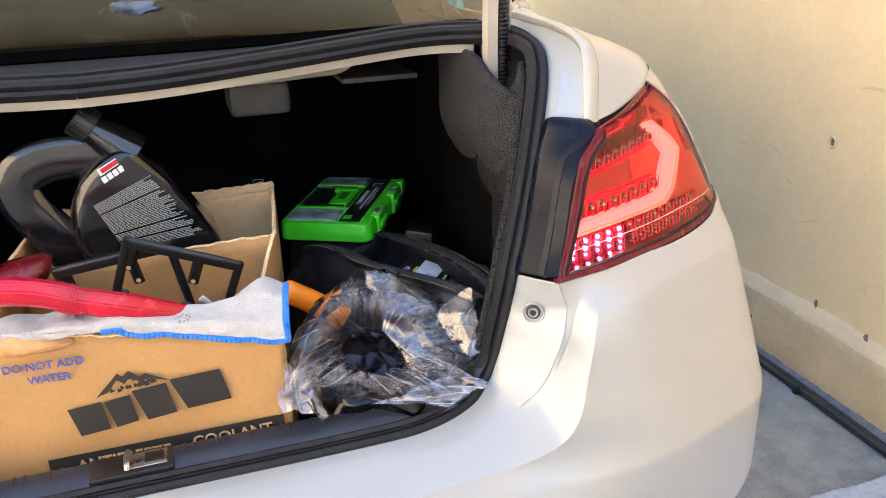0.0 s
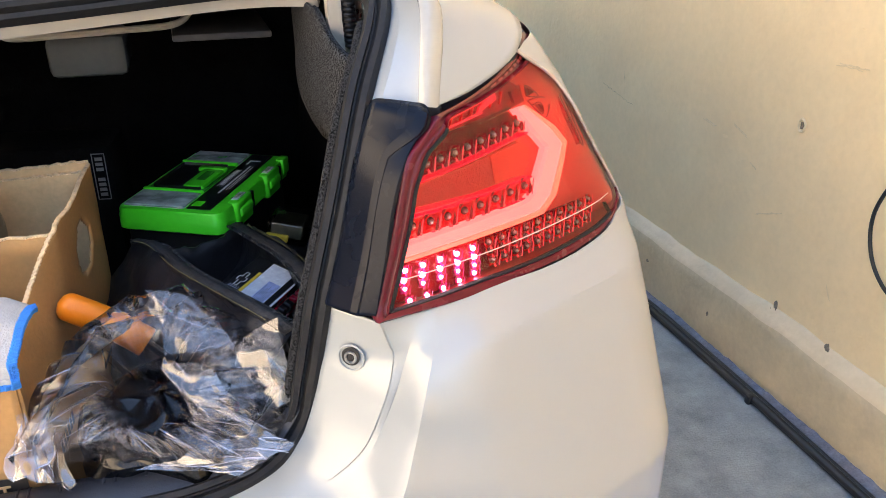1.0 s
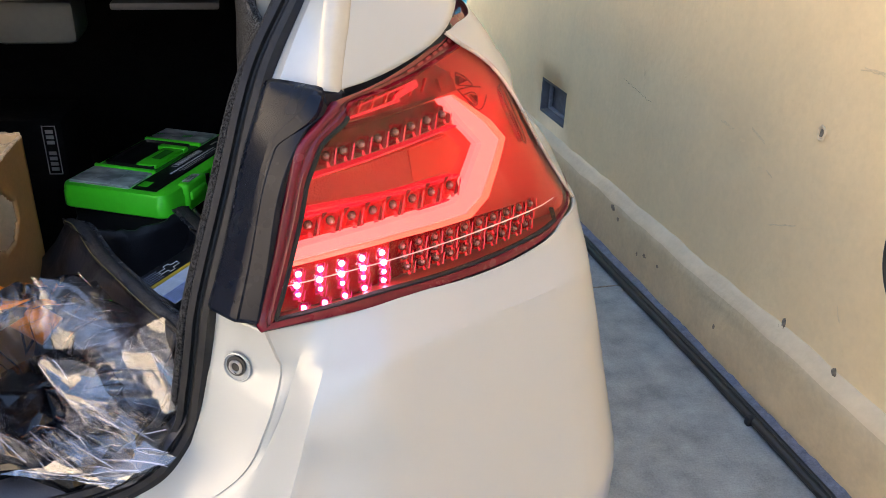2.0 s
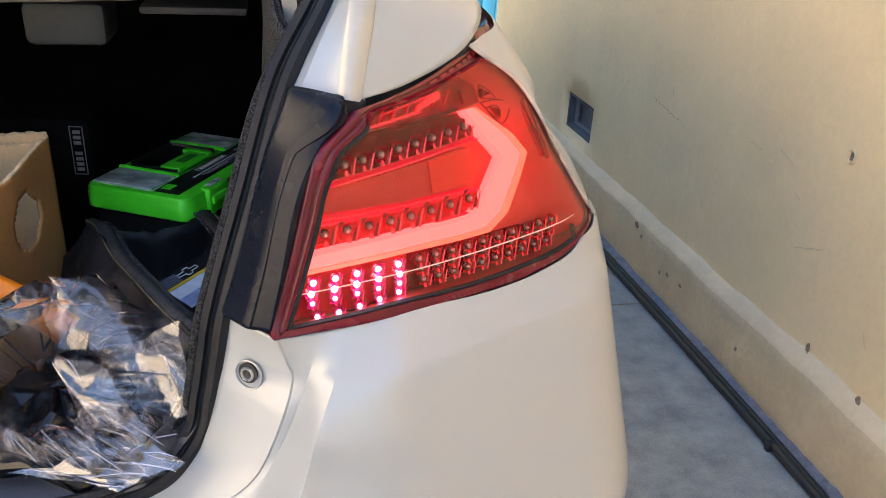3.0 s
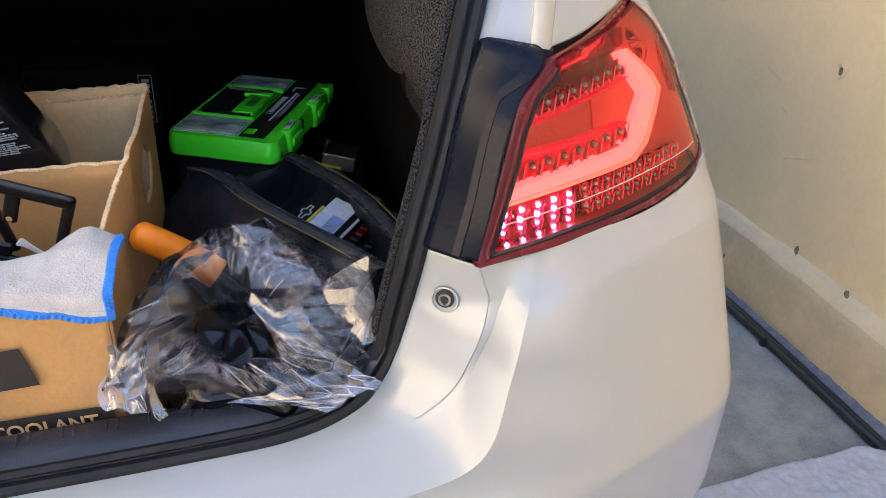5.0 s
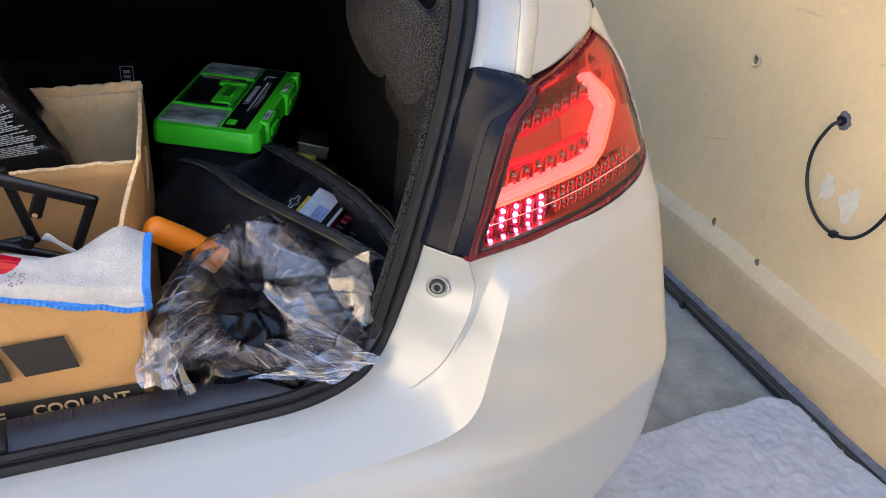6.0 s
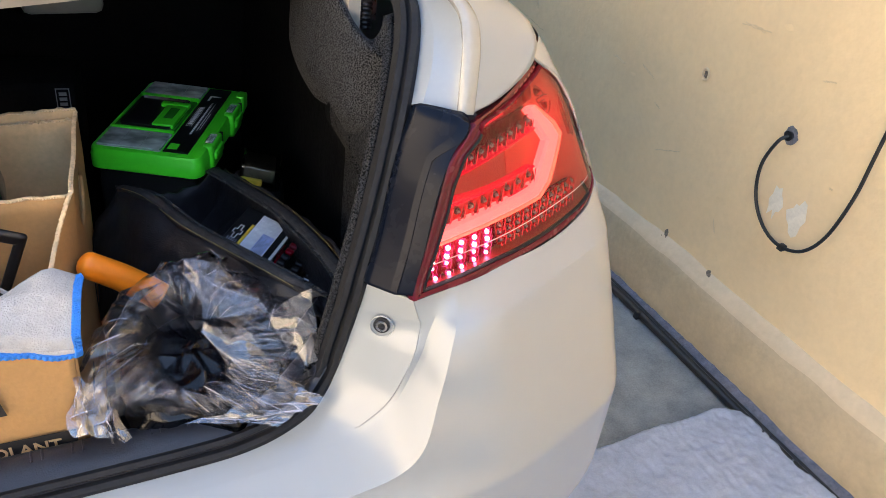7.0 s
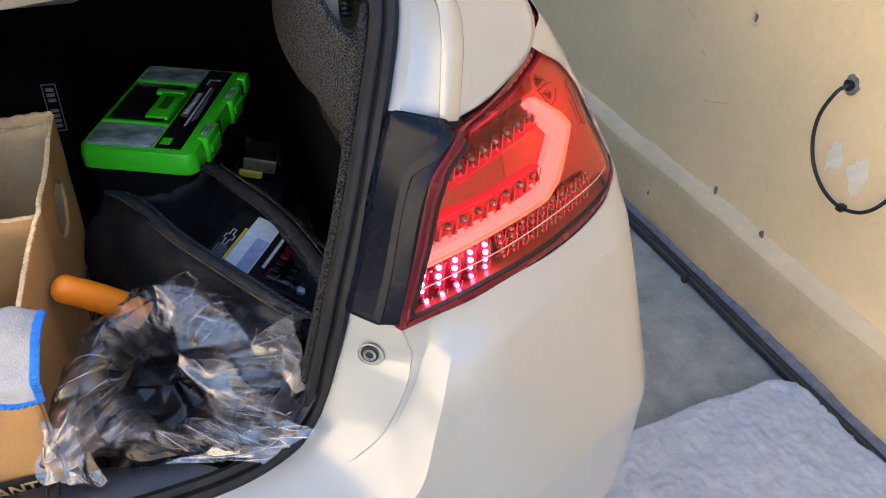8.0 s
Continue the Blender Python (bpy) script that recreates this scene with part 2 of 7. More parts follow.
    edge.inputs[1].default_value, edge.inputs[2].default_value, edge.inputs[3].default_value, edge.inputs[4].default_value = 0.0, 0.05, haze * 1.7, haze * 0.38
    nt.links.new(v2.outputs["Distance"], edge.inputs[0])
    hz = nt.nodes.new("ShaderNodeMixShader")
    nt.links.new(edge.outputs[0], hz.inputs[0])
    nt.links.new(tr.outputs[0], hz.inputs[1])
    nt.links.new(df.outputs[0], hz.inputs[2])
    gl = nt.nodes.new("ShaderNodeBsdfGlossy")
    gl.inputs["Roughness"].default_value = 0.022
    nt.links.new(nor.outputs[0], gl.inputs["Normal"])
    fr = nt.nodes.new("ShaderNodeFresnel")
    fr.inputs[0].default_value = ior
    nt.links.new(nor.outputs[0], fr.inputs["Normal"])
    ad = nt.nodes.new("ShaderNodeMath")
    ad.use_clamp = True
    ad.inputs[1].default_value = mix
    nt.links.new(fr.outputs[0], ad.inputs[0])
    mx = nt.nodes.new("ShaderNodeMixShader")
    nt.links.new(ad.outputs[0], mx.inputs[0])
    nt.links.new(hz.outputs[0], mx.inputs[1])
    nt.links.new(gl.outputs[0], mx.inputs[2])
    nt.links.new(mx.outputs[0], out.inputs["Surface"])
    return m


# ---------------------------------------------------------------- mesh helpers
def mesh_of(bm, name, material, smooth=True):
    me = bpy.data.meshes.new(name)
    bm.normal_update()
    bm.to_mesh(me)
    bm.free()
    for p in me.polygons:
        p.use_smooth = smooth
    for m in material if isinstance(material, (list, tuple)) else (material,):
        me.materials.append(m)
    return me


def part(name, bm, material, parent=None, label="", smooth=True, angle=35):
    ob = new(name, mesh_of(bm, name, material, smooth))
    if smooth and angle:
        ob.data.set_sharp_from_angle(angle=radians(angle))
    if parent:
        ob.parent = parent
    return tagged(ob, label)


def thing(name, label, category, m=None, group="", kind=""):
    ob = new(name)
    ob.empty_display_size = 0.1
    if m:
        ob.matrix_world = m
    return tagged(ob, label, category, group, kind)


def box(x0, x1, y0, y1, z0, z1, bevel=0.0, seg=2, bm=None, m=None):
    bm = bm or bmesh.new()
    g = bmesh.ops.create_cube(bm, size=1.0)["verts"]
    for v in g:
        v.co = Vector(((x0 + x1) / 2 + v.co.x * (x1 - x0), (y0 + y1) / 2 + v.co.y * (y1 - y0), (z0 + z1) / 2 + v.co.z * (z1 - z0)))
    es = list({e for v in g for e in v.link_edges})
    if bevel:
        r = bmesh.ops.bevel(bm, geom=es, offset=bevel, segments=seg, affect="EDGES", profile=0.5)
        g = list(set(g) | {v for v in r["verts"]})
        g = [v for v in g if v.is_valid]
    if m:
        bmesh.ops.transform(bm, matrix=m, verts=g)
    return bm


def cyl(r0, r1, h, seg=16, bm=None, m=None, caps=True):
    bm = bm or bmesh.new()
    bmesh.ops.create_cone(bm, cap_ends=caps, segments=seg, radius1=r0, radius2=r1, depth=h, matrix=(m or Matrix()))
    return bm


def sheet(f, nu, nv, bm=None, flip=False, closed=False):
    """A grid of quads: f(u, v) gives a place, u and v from 0 to 1."""
    bm = bm or bmesh.new()
    vs = [[bm.verts.new(f(i / nu, j / nv)) for j in range(nv + 1)] for i in range(nu + (0 if closed else 1))]
    for i in range(nu):
        a, b = vs[i], vs[(i + 1) % len(vs)]
        for j in range(nv):
            q = (a[j], b[j], b[j + 1], a[j + 1])
            bm.faces.new(q[::-1] if flip else q)
    return bm


def spline(pts, n=8):
    """A smooth line through the points."""
    ps = [Vector(p) for p in pts]
    out = []
    for i in range(len(ps) - 1):
        a, b = ps[i], ps[i + 1]
        p0 = ps[i - 1] if i else a * 2 - b
        p3 = ps[i + 2] if i + 2 < len(ps) else b * 2 - a
        for k in range(n):
            t = k / n
            out.append(0.5 * ((2 * a) + (b - p0) * t + (2 * p0 - 5 * a + 4 * b - p3) * t * t + (3 * a - p0 - 3 * b + p3) * t ** 3))
    return out + [ps[-1]]


def along(line, t):
    """The place at the fraction t of a line's length."""
    ls = [0.0]
    for a, b in zip(line, line[1:]):
        ls.append(ls[-1] + (b - a).length)
    d = max(0.0, min(1.0, t)) * ls[-1]
    for i in range(len(line) - 1):
        if d <= ls[i + 1] or i == len(line) - 2:
            s = (d - ls[i]) / max(1e-9, ls[i + 1] - ls[i])
            return line[i].lerp(line[i + 1], s)


def tube(line, section, bm=None, normal=Vector((0, 0, 1)), caps=True):
    """Sweeps a closed section of (side, up) along a line."""
    bm = bm or bmesh.new()
    rings = []
    for i, p in enumerate(line):
        t = (line[min(i + 1, len(line) - 1)] - line[max(i - 1, 0)]).normalized()
        side = t.cross(normal).normalized()
        up = side.cross(t)
        rings.append([bm.verts.new(p + side * a + up * b) for a, b in section])
    k = len(section)
    for a, b in zip(rings, rings[1:]):
        for j in range(k):
            bm.faces.new((a[j], a[(j + 1) % k], b[(j + 1) % k], b[j]))
    if caps:
        bm.faces.new(rings[0][::-1])
        bm.faces.new(rings[-1])
    return bm


def ring(r, n=10, squash=1.0):
    return [(r * math.cos(2 * math.pi * i / n), r * squash * math.sin(2 * math.pi * i / n)) for i in range(n)]


def solid(ob, d, offset=-1.0):
    s = ob.modifiers.new("thickness", "SOLIDIFY")
    s.thickness, s.offset = d, offset
    return ob


def prism(pts, place, depth, bm=None):
    """A flat outline of (a, b), put into the world by place(a, b, c), from c = 0 to depth."""
    bm = bm or bmesh.new()
    lo = [bm.verts.new(place(a, b, 0)) for a, b in pts]
    hi = [bm.verts.new(place(a, b, depth)) for a, b in pts]
    n = len(pts)
    for i in range(n):
        bm.faces.new((lo[i], lo[(i + 1) % n], hi[(i + 1) % n], hi[i]))
    bm.faces.new(lo[::-1])
    bm.faces.new(hi)
    bmesh.ops.recalc_face_normals(bm, faces=bm.faces)
    return bm


def words(text, size, m, material, parent=None, name="lettering", depth=0.0004):
    c = bpy.data.curves.new(name, "FONT")
    c.body, c.size, c.extrude, c.align_x, c.align_y = text, size, depth, "CENTER", "CENTER"
    c.resolution_u = 3
    c.offset = size * 0.018
    tmp = new("tmp", c)
    me = bpy.data.meshes.new_from_object(tmp)
    bpy.data.objects.remove(tmp)
    me.materials.clear()
    me.materials.append(material)
    ob = new(name, me)
    if parent:
        ob.parent = parent
    ob.matrix_local = m
    return ob


# ---------------------------------------------------------------- the place: ground, wall, plinth
WALL_X = 1.61


def ground():
    bm = bmesh.new()
    box(-60, WALL_X + 60, -60, 60, -0.3, 0.0, bm=bm)
    tagged(part("ground", bm, CONCRETE, smooth=False), "grey weathered concrete driveway along the wall", "ground", kind="structure")
    for y in (2.75, -0.9):
        j = part("joint", box(-6, WALL_X - 0.05, y - 0.003, y + 0.003, -0.01, 0.0015), MORTAR, smooth=False)
        tagged(j, "dark joint line in the concrete", "joint", kind="structure")


ground()


def wall():
    # the wall stands as slabs round the opening of the vent
    # top is raised out of sight so that the drive lies in shade
    y0, y1, va, vb, za, zb, top = -4.0, 5.19, 3.605, 3.915, 0.285, 0.445, 4.2
    def steps(a, b, d):
        n = max(1, round((b - a) / d))
        return [a + (b - a) * i / n for i in range(n)]
    ys = steps(y0, va, 0.1) + steps(va, vb, 0.1) + steps(vb, y1, 0.1) + [y1]
    zs = steps(0.0, za, 0.1) + steps(za, zb, 0.08) + steps(zb, top, 0.1) + [top]
    bm = bmesh.new()
    grid = [[bm.verts.new((WALL_X + 0.004 * noise.noise((y * 1.3, z * 1.3, 0)) + 0.0016 * noise.noise((y * 5, z * 5, 3)), y, z)) for z in zs] for y in ys]
    for i in range(len(ys) - 1):
        for k in range(len(zs) - 1):
            if not (va - 0.001 <= ys[i] < vb - 0.001 and za - 0.001 <= zs[k] < zb - 0.001):
                bm.faces.new((grid[i][k], grid[i][k + 1], grid[i + 1][k + 1], grid[i + 1][k]))
    w = part("wall_east", bm, STUCCO, angle=0)
    tagged(w, "beige painted stucco wall, patched and scuffed", "wall", kind="structure")
    s = solid(w, 0.2, -1.0)
    # plinth with its sloped top
    prof = [(WALL_X - 0.032, 0.0), (WALL_X - 0.030, 0.198), (WALL_X - 0.003, 0.238), (WALL_X + 0.05, 0.245)]

    def p(u, v):
        y = y0 + u * (y1 - y0)
        k = v * (len(prof) - 1)
        i = min(int(k), len(prof) - 2)
        x, z = (prof[i][c] + (prof[i + 1][c] - prof[i][c]) * (k - i) for c in (0, 1))
        n = noise.noise((y * 4, z * 8, 5)) * 0.006 + noise.noise((y * 16, z * 16, 9)) * 0.002
        return (x + n, y, z + (0.012 * noise.noise((y * 2.2, 1, 4)) + 0.007 * noise.noise((y * 11, v * 4, 8)) if 0.1 < v < 0.9 else 0))
    bm = sheet(lambda u, v: p(u, v / 3), 300, 6, flip=True)
    low = len(bm.faces)
    sheet(lambda u, v: p(u, (1 + 2 * v) / 3), 300, 6, bm=bm, flip=True)
    for k, face in enumerate(bm.faces):
        face.material_index = 0 if k < low else 1
    bmesh.ops.remove_doubles(bm, verts=bm.verts, dist=0.0004)
    pl = part("plinth", bm, [PLINTH, BEVEL], angle=0)
    tagged(pl, "rough beige plinth, its sloped top coloured paler as skylit", "wall base", kind="structure")
    return w


wall()

# ---------------------------------------------------------------- the car
CX = -0.29
PLAN = spline([(-0.29, 1.118, 0), (0.0, 1.122, 0), (0.15, 1.132, 0), (0.281, 1.150, 0), (0.424, 1.183, 0), (0.55, 1.237, 0), (0.614, 1.278, 0), (0.645, 1.33, 0), (0.657, 1.40, 0), (0.66, 1.6, 0), (0.665, 2.6, 0), (0.66, 3.6, 0)], 10)
PX = [p.x for p in PLAN]


def plan_at(q):
    """The car's outline at lamp height, by the fraction q of its points."""
    k = max(0.0, min(0.9999, q)) * (len(PLAN) - 1)
    i = int(k)
    return PLAN[i].lerp(PLAN[i + 1], k - i)


def q_of_x(x):
    """The fraction at which the rear outline passes x."""
    i = max(1, next((i for i, v in enumerate(PX) if v > x), 70))
    a, b = PX[i - 1], PX[i]
    return (i - 1 + (x - a) / (b - a)) / (len(PLAN) - 1)


def q_of_y(y):
    i = max(1, next((i for i, p in enumerate(PLAN) if p.y > y), len(PLAN) - 1))
    a, b = PLAN[i - 1].y, PLAN[i].y
    return (i - 1 + (y - a) / (b - a)) / (len(PLAN) - 1)


def lean(z):
    """How far the skin leans in at a height over the lamp's foot."""
    return 0.55 * max(0.0, z - 0.95) + 3.5 * max(0.0, z - 1.075) ** 2


def skin(q, z):
    """The car's outer skin: it leans in above the lamp's foot, and swells into the bumper below."""
    p = plan_at(q)
    x, y = p.x, p.y
    if z > 0.95:
        far = max(0.0, min(1.0, (q - 0.578) / 0.045))
        return Vector((x - lean(z) + far * (0.012 * max(0.0, min(1.0, (z - 1.13) / 0.04)) - 0.017 * math.exp(-((z - 1.070) / 0.028) ** 2)), y, z))
    side = min(1.0, max(0.0, (y - 1.25) / 0.4))
    d = 0.95 - z
    out = min(1.0, max(0.0, (x - 0.30) / 0.30))
    crease = float(np.interp(x, (0.335, 0.41, 0.50), (0.058, 0.047, 0.042)))
    top = 0.0062 + 0.95 * (crease - 0.012)
    step = float(np.interp(d, (0, 0.012, crease, crease + 0.005, 0.110, 0.27), (0, 0.0062, top, top + 0.0024, 0.061, 0.108)))
    even = 0.110 * min(1.0, d / 0.27)
    k = max(0.0, min(1.0, (x - 0.305) / 0.09))
    y2 = y - (even + (step - even) * k * k * (3 - 2 * k)) * (1 - side)
    x2 = x + 0.040 * min(1.0, d / 0.26) ** 1.1 * out ** 1.5
    tuck = max(0.0, max(0.34, 0.57 - 0.62 * max(0.0, 0.66 - x)) - z)
    y2 += 0.50 * tuck * (1 - side)
    x2 -= 0.30 * tuck * out
    return Vector((x2, y2, z))


def on_lamp(x, z, d=0.0):
    """A place on the lamp's face, or d metres behind it."""
    q = q_of_x(x + lean(z))
    a, b, c = skin(q, z), skin(min(0.999, q + 0.004), z), skin(q, z + 0.004)
    n = (b - a).cross(c - a).normalized()
    return a - n * d


car = thing("car", "pearl white sedan with its boot open and tail lamp lit", "car", pose(CX, 1.1, 0))
INV = car.matrix_world.inverted()


def car_part(name, bm, material, label="", parent=None, angle=35, mirror=False, twin=False, thick=0.0, offset=1.0):
    """A part of the car; mirror: joined over the middle, twin: a second one on the other side."""
    bmesh.ops.transform(bm, matrix=Matrix.Translation((-CX, -1.1, 0)), verts=bm.verts)
    other = bm.copy() if twin else None
    ob = part(name, bm, material, parent or car, label, angle=angle)
    if mirror:
        ob.modifiers.new("mirror", "MIRROR").use_clip = False
    if thick:
        solid(ob, thick, offset)
    if twin:
        bmesh.ops.transform(other, matrix=Matrix.Diagonal((-1, 1, 1, 1)), verts=other.verts)
        bmesh.ops.reverse_faces(other, faces=other.faces)
        o2 = part(name, other, material, parent or car, label, angle=angle)
        if thick:
            solid(o2, thick, offset)
    return ob


LAMP_FOOT = spline([(0.2795, 0.9334, 0), (0.3119, 0.9344, 0), (0.3623, 0.9360, 0), (0.4103, 0.9384, 0), (0.4746, 0.9396, 0), (0.5199, 0.9410, 0), (0.5551, 0.9445, 0), (0.5857, 0.9500, 0), (0.6080, 0.9605, 0)], 6)
# the lines that run round the boot's opening, from the middle of its foot to the middle of its top
SEAL = spline([(-0.29, 1.180, 0.727), (0.0, 1.180, 0.727), (0.10, 1.183, 0.731), (0.165, 1.195, 0.746), (0.203, 1.208, 0.785), (0.217, 1.208, 0.838), (0.226, 1.205, 0.885), (0.236, 1.203, 0.935),
               (0.266, 1.225, 1.03), (0.298, 1.262, 1.125), (0.335, 1.335, 1.178), (0.352, 1.405, 1.200), (0.340, 1.47, 1.210), (0.30, 1.505, 1.212), (0.2, 1.528, 1.210), (0.0, 1.515, 1.195), (-0.17, 1.500, 1.184), (-0.29, 1.497, 1.180)], 8)
LINE_A = spline([(-0.29, 1.150, 0.723), (0.0, 1.150, 0.723), (0.12, 1.152, 0.726), (0.195, 1.148, 0.742), (0.235, 1.143, 0.768), (0.259, 1.141, 0.794), (0.275, 1.140, 0.831), (0.285, 1.142, 0.859), (0.291, 1.149, 0.877), (0.293, 1.152, 0.892), (0.289, 1.153, 0.904), (0.281, 1.155, 0.930)], 8)
LINE_C = spline([(-0.29, 1.140, 0.7215), (0.0, 1.140, 0.7215), (0.12, 1.141, 0.7245), (0.203, 1.139, 0.740), (0.245, 1.137, 0.766), (0.268, 1.139, 0.792), (0.288, 1.1445, 0.828), (0.301, 1.146, 0.857), (0.309, 1.148, 0.877), (0.316, 1.149, 0.893), (0.322, 1.150, 0.906), (0.333, 1.158, 0.932)], 8)
LINE_B = spline([(-0.29, 1.074, 0.700), (0.0, 1.078, 0.700), (0.115, 1.084, 0.702), (0.20, 1.084, 0.710), (0.255, 1.078, 0.733), (0.281, 1.077, 0.768), (0.301, 1.096, 0.815), (0.311, 1.104, 0.848), (0.320, 1.115, 0.872), (0.329, 1.127, 0.892), (0.3345, 1.140, 0.905), (0.341, 1.160, 0.934)], 8)
SEAL_FOOT = spline([(-0.29, 1.180, 0.727), (0.0, 1.180, 0.727), (0.10, 1.183, 0.731), (0.165, 1.195, 0.746), (0.195, 1.206, 0.775), (0.205, 1.208, 0.800), (0.215, 1.208, 0.832), (0.2205, 1.207, 0.860), (0.2245, 1.206, 0.878), (0.227, 1.205, 0.892), (0.2305, 1.204, 0.906), (0.236, 1.203, 0.932)], 8)


def blend(a, b, n=10, swell=0.0):
    """A sheet between two lines, swollen upwards by swell in its middle."""
    def f(u, v):
        p, r = along(a, u), along(b, u)
        return p.lerp(r, v) + Vector((0, 0, 1)) * swell * 4 * v * (1 - v)
    return f


def knot(line, u):
    """The place at the fraction u of a line's points."""
    k = max(0.0, min(1.0, u)) * (len(line) - 1)
    i = min(int(k), len(line) - 2)
    return line[i].lerp(line[i + 1], k - i)


def rib(a, b):
    """A sheet between two lines that have like knots."""
    return lambda u, v: knot(a, u).lerp(knot(b, u), v)


def lamp_foot(q):
    """The lamp's lower edge rises towards the flank."""
    return float(np.interp(plan_at(q).x, [p.x for p in LAMP_FOOT], [p.y for p in LAMP_FOOT]))


def bumper():
    # the ledge beside the seal, the shelf and flank, and the outer skin, as one moulding
    n = 88
    step = [p + Vector((0.0014, 0.0012, -0.0008)) * max(0.15, min(1.0, (p.z - 0.74) / 0.05)) for p in LINE_A]
    bm = sheet(rib(SEAL_FOOT, LINE_A), n, 5)
    sheet(rib(LINE_A, step), n, 1, bm=bm)
    gully = [c.lerp(a.lerp(b, 0.2), 0.4) for a, b, c in zip(LINE_A, LINE_B, LINE_C)]
    sheet(rib(step, gully), n, 5, bm=bm)
    sheet(rib(gully, LINE_B), n, 8, bm=bm)
    run = [0.0]
    for a, b in zip(LINE_B, LINE_B[1:]):
        run.append(run[-1] + (b - a).length)

    def outer(u, v):
        b = knot(LINE_B, u)
        u = float(np.interp(u * (len(run) - 1), range(len(run)), run)) / run[-1]
        qb, zb = q_of_x(b.x), b.z
        if u < 0.55:
            qe, ze = qb + (q_of_y(1.9) - qb) * (u / 0.55) ** 2.2, 0.22
        else:
            k = (u - 0.55) / 0.45
            qe, ze = q_of_y(1.9), 0.22 + (0.960 - 0.22) * k
        w = v ** 1.15
        q, z = qb + (qe - qb) * w, zb + (ze - zb) * w
        rise = max(0.0, (u - 0.91) / 0.09)
        z += (lamp_foot(q) - 0.001 - z) * rise * rise * (3 - 2 * rise) * min(1.0, v / 0.10)
        k = max(0.0, 1 - v / 0.22)
        return skin(q, z) + (b - skin(qb, zb)) * k * k * (3 - 2 * k)
    sheet(outer, n, 170, bm=bm)
    bmesh.ops.remove_doubles(bm, verts=bm.verts, dist=0.0006)
    bmesh.ops.recalc_face_normals(bm, faces=bm.faces)
    return solid(car_part("bumper", bm, PAINT, "pearl white bumper with a stepped shelf", angle=15, mirror=True), 0.003, 1.0)


bumper()


def opening_seal():
    # a bulb with a lip, swept round the opening
    sec = [(0.019, -0.005), (0.020, 0.002), (0.015, 0.005), (0.011, 0.000), (0.008, 0.009), (0.002, 0.013), (-0.004, 0.011), (-0.007, 0.003), (-0.009, 0.003), (-0.011, 0.010), (-0.017, 0.009), (-0.019, -0.005)]
    bm = tube(SEAL, sec, normal=Vector((0, -0.8, 0.6)))
    bmesh.ops.recalc_face_normals(bm, faces=bm.faces)
    car_part("boot_seal", bm, RUBBER, "black rubber boot seal", mirror=True)
    inner = [p + Vector((-0.022 if 0.74 < p.z < 1.19 else 0, 0.012, 0.004 if p.z < 0.8 else -0.012)) for p in SEAL]
    bm = tube(inner, ring(0.006, 8), normal=Vector((0, -0.8, 0.6)))
    car_part("liner_edge", bm, FELT_DARK, "grey felt edge of the boot liner", mirror=True)


opening_seal()


def sill():
    prof = spline([(0, 1.184, 0.729), (0, 1.193, 0.741), (0, 1.212, 0.749), (0, 1.232, 0.748), (0, 1.243, 0.738), (0, 1.246, 0.70), (0, 1.247, 0.56)], 5)

    def f(u, v):
        p = along(prof, v)
        k = max(0.0, (u - 0.78) / 0.22)
        return (CX + u * 0.492, p.y + 0.02 * k * k, p.z + (0.075 * k * k if p.z > 0.69 else 0))
    bm = sheet(f, 48, 30)
    bmesh.ops.recalc_face_normals(bm, faces=bm.faces)
    s = car_part("sill_cover", bm, SILL, "dark grey ribbed plastic sill cover", mirror=True)
    for k in range(10):
        for side in (-1, 1):
            for dx in (0, 0.011):
                x = CX + side * (0.075 + 0.042 * k + dx)
                if abs(x - CX) < 0.42:
                    bm = tube(spline([(x, 1.216, 0.7495), (x, 1.232, 0.7485), (x, 1.242, 0.739), (x, 1.246, 0.72)], 4), ring(0.0014, 6))
                    car_part("rib", bm, SILL, parent=s)
    # flush black blocks give the latch well and its slot their shade
    l = car_part("latch_well", box(CX - 0.040, CX + 0.062, 1.190, 1.236, 0.728, 0.7500, 0.003), BLACK)
    car_part("striker_plate", box(CX + 0.004, CX + 0.054, 1.198, 1.230, 0.746, 0.7515, 0.002), ZINC, "worn zinc striker plate", parent=l)
    bm = tube(spline([(CX + 0.006, 1.196, 0.752), (CX + 0.006, 1.199, 0.757), (CX + 0.006, 1.222, 0.758), (CX + 0.006, 1.232, 0.752)], 5), ring(0.0045, 8), normal=Vector((1, 0, 0)))
    car_part("striker", bm, ZINC, parent=l)
    car_part("latch_slot", box(CX + 0.026, CX + 0.050, 1.204, 1.226, 0.7495, 0.7522, 0.001), BLACK, parent=l)


sill()

# the black trim between seal and lamp
TRIM_IN = spline([(0.242, 1.188, 0.937), (0.260, 1.200, 0.99), (0.284, 1.222, 1.07), (0.306, 1.238, 1.126)], 6)
TRIM_OUT = spline([(0.279, 1.152, 0.940), (0.292, 1.158, 0.99), (0.310, 1.171, 1.06), (0.345, 1.200, 1.124)], 6)


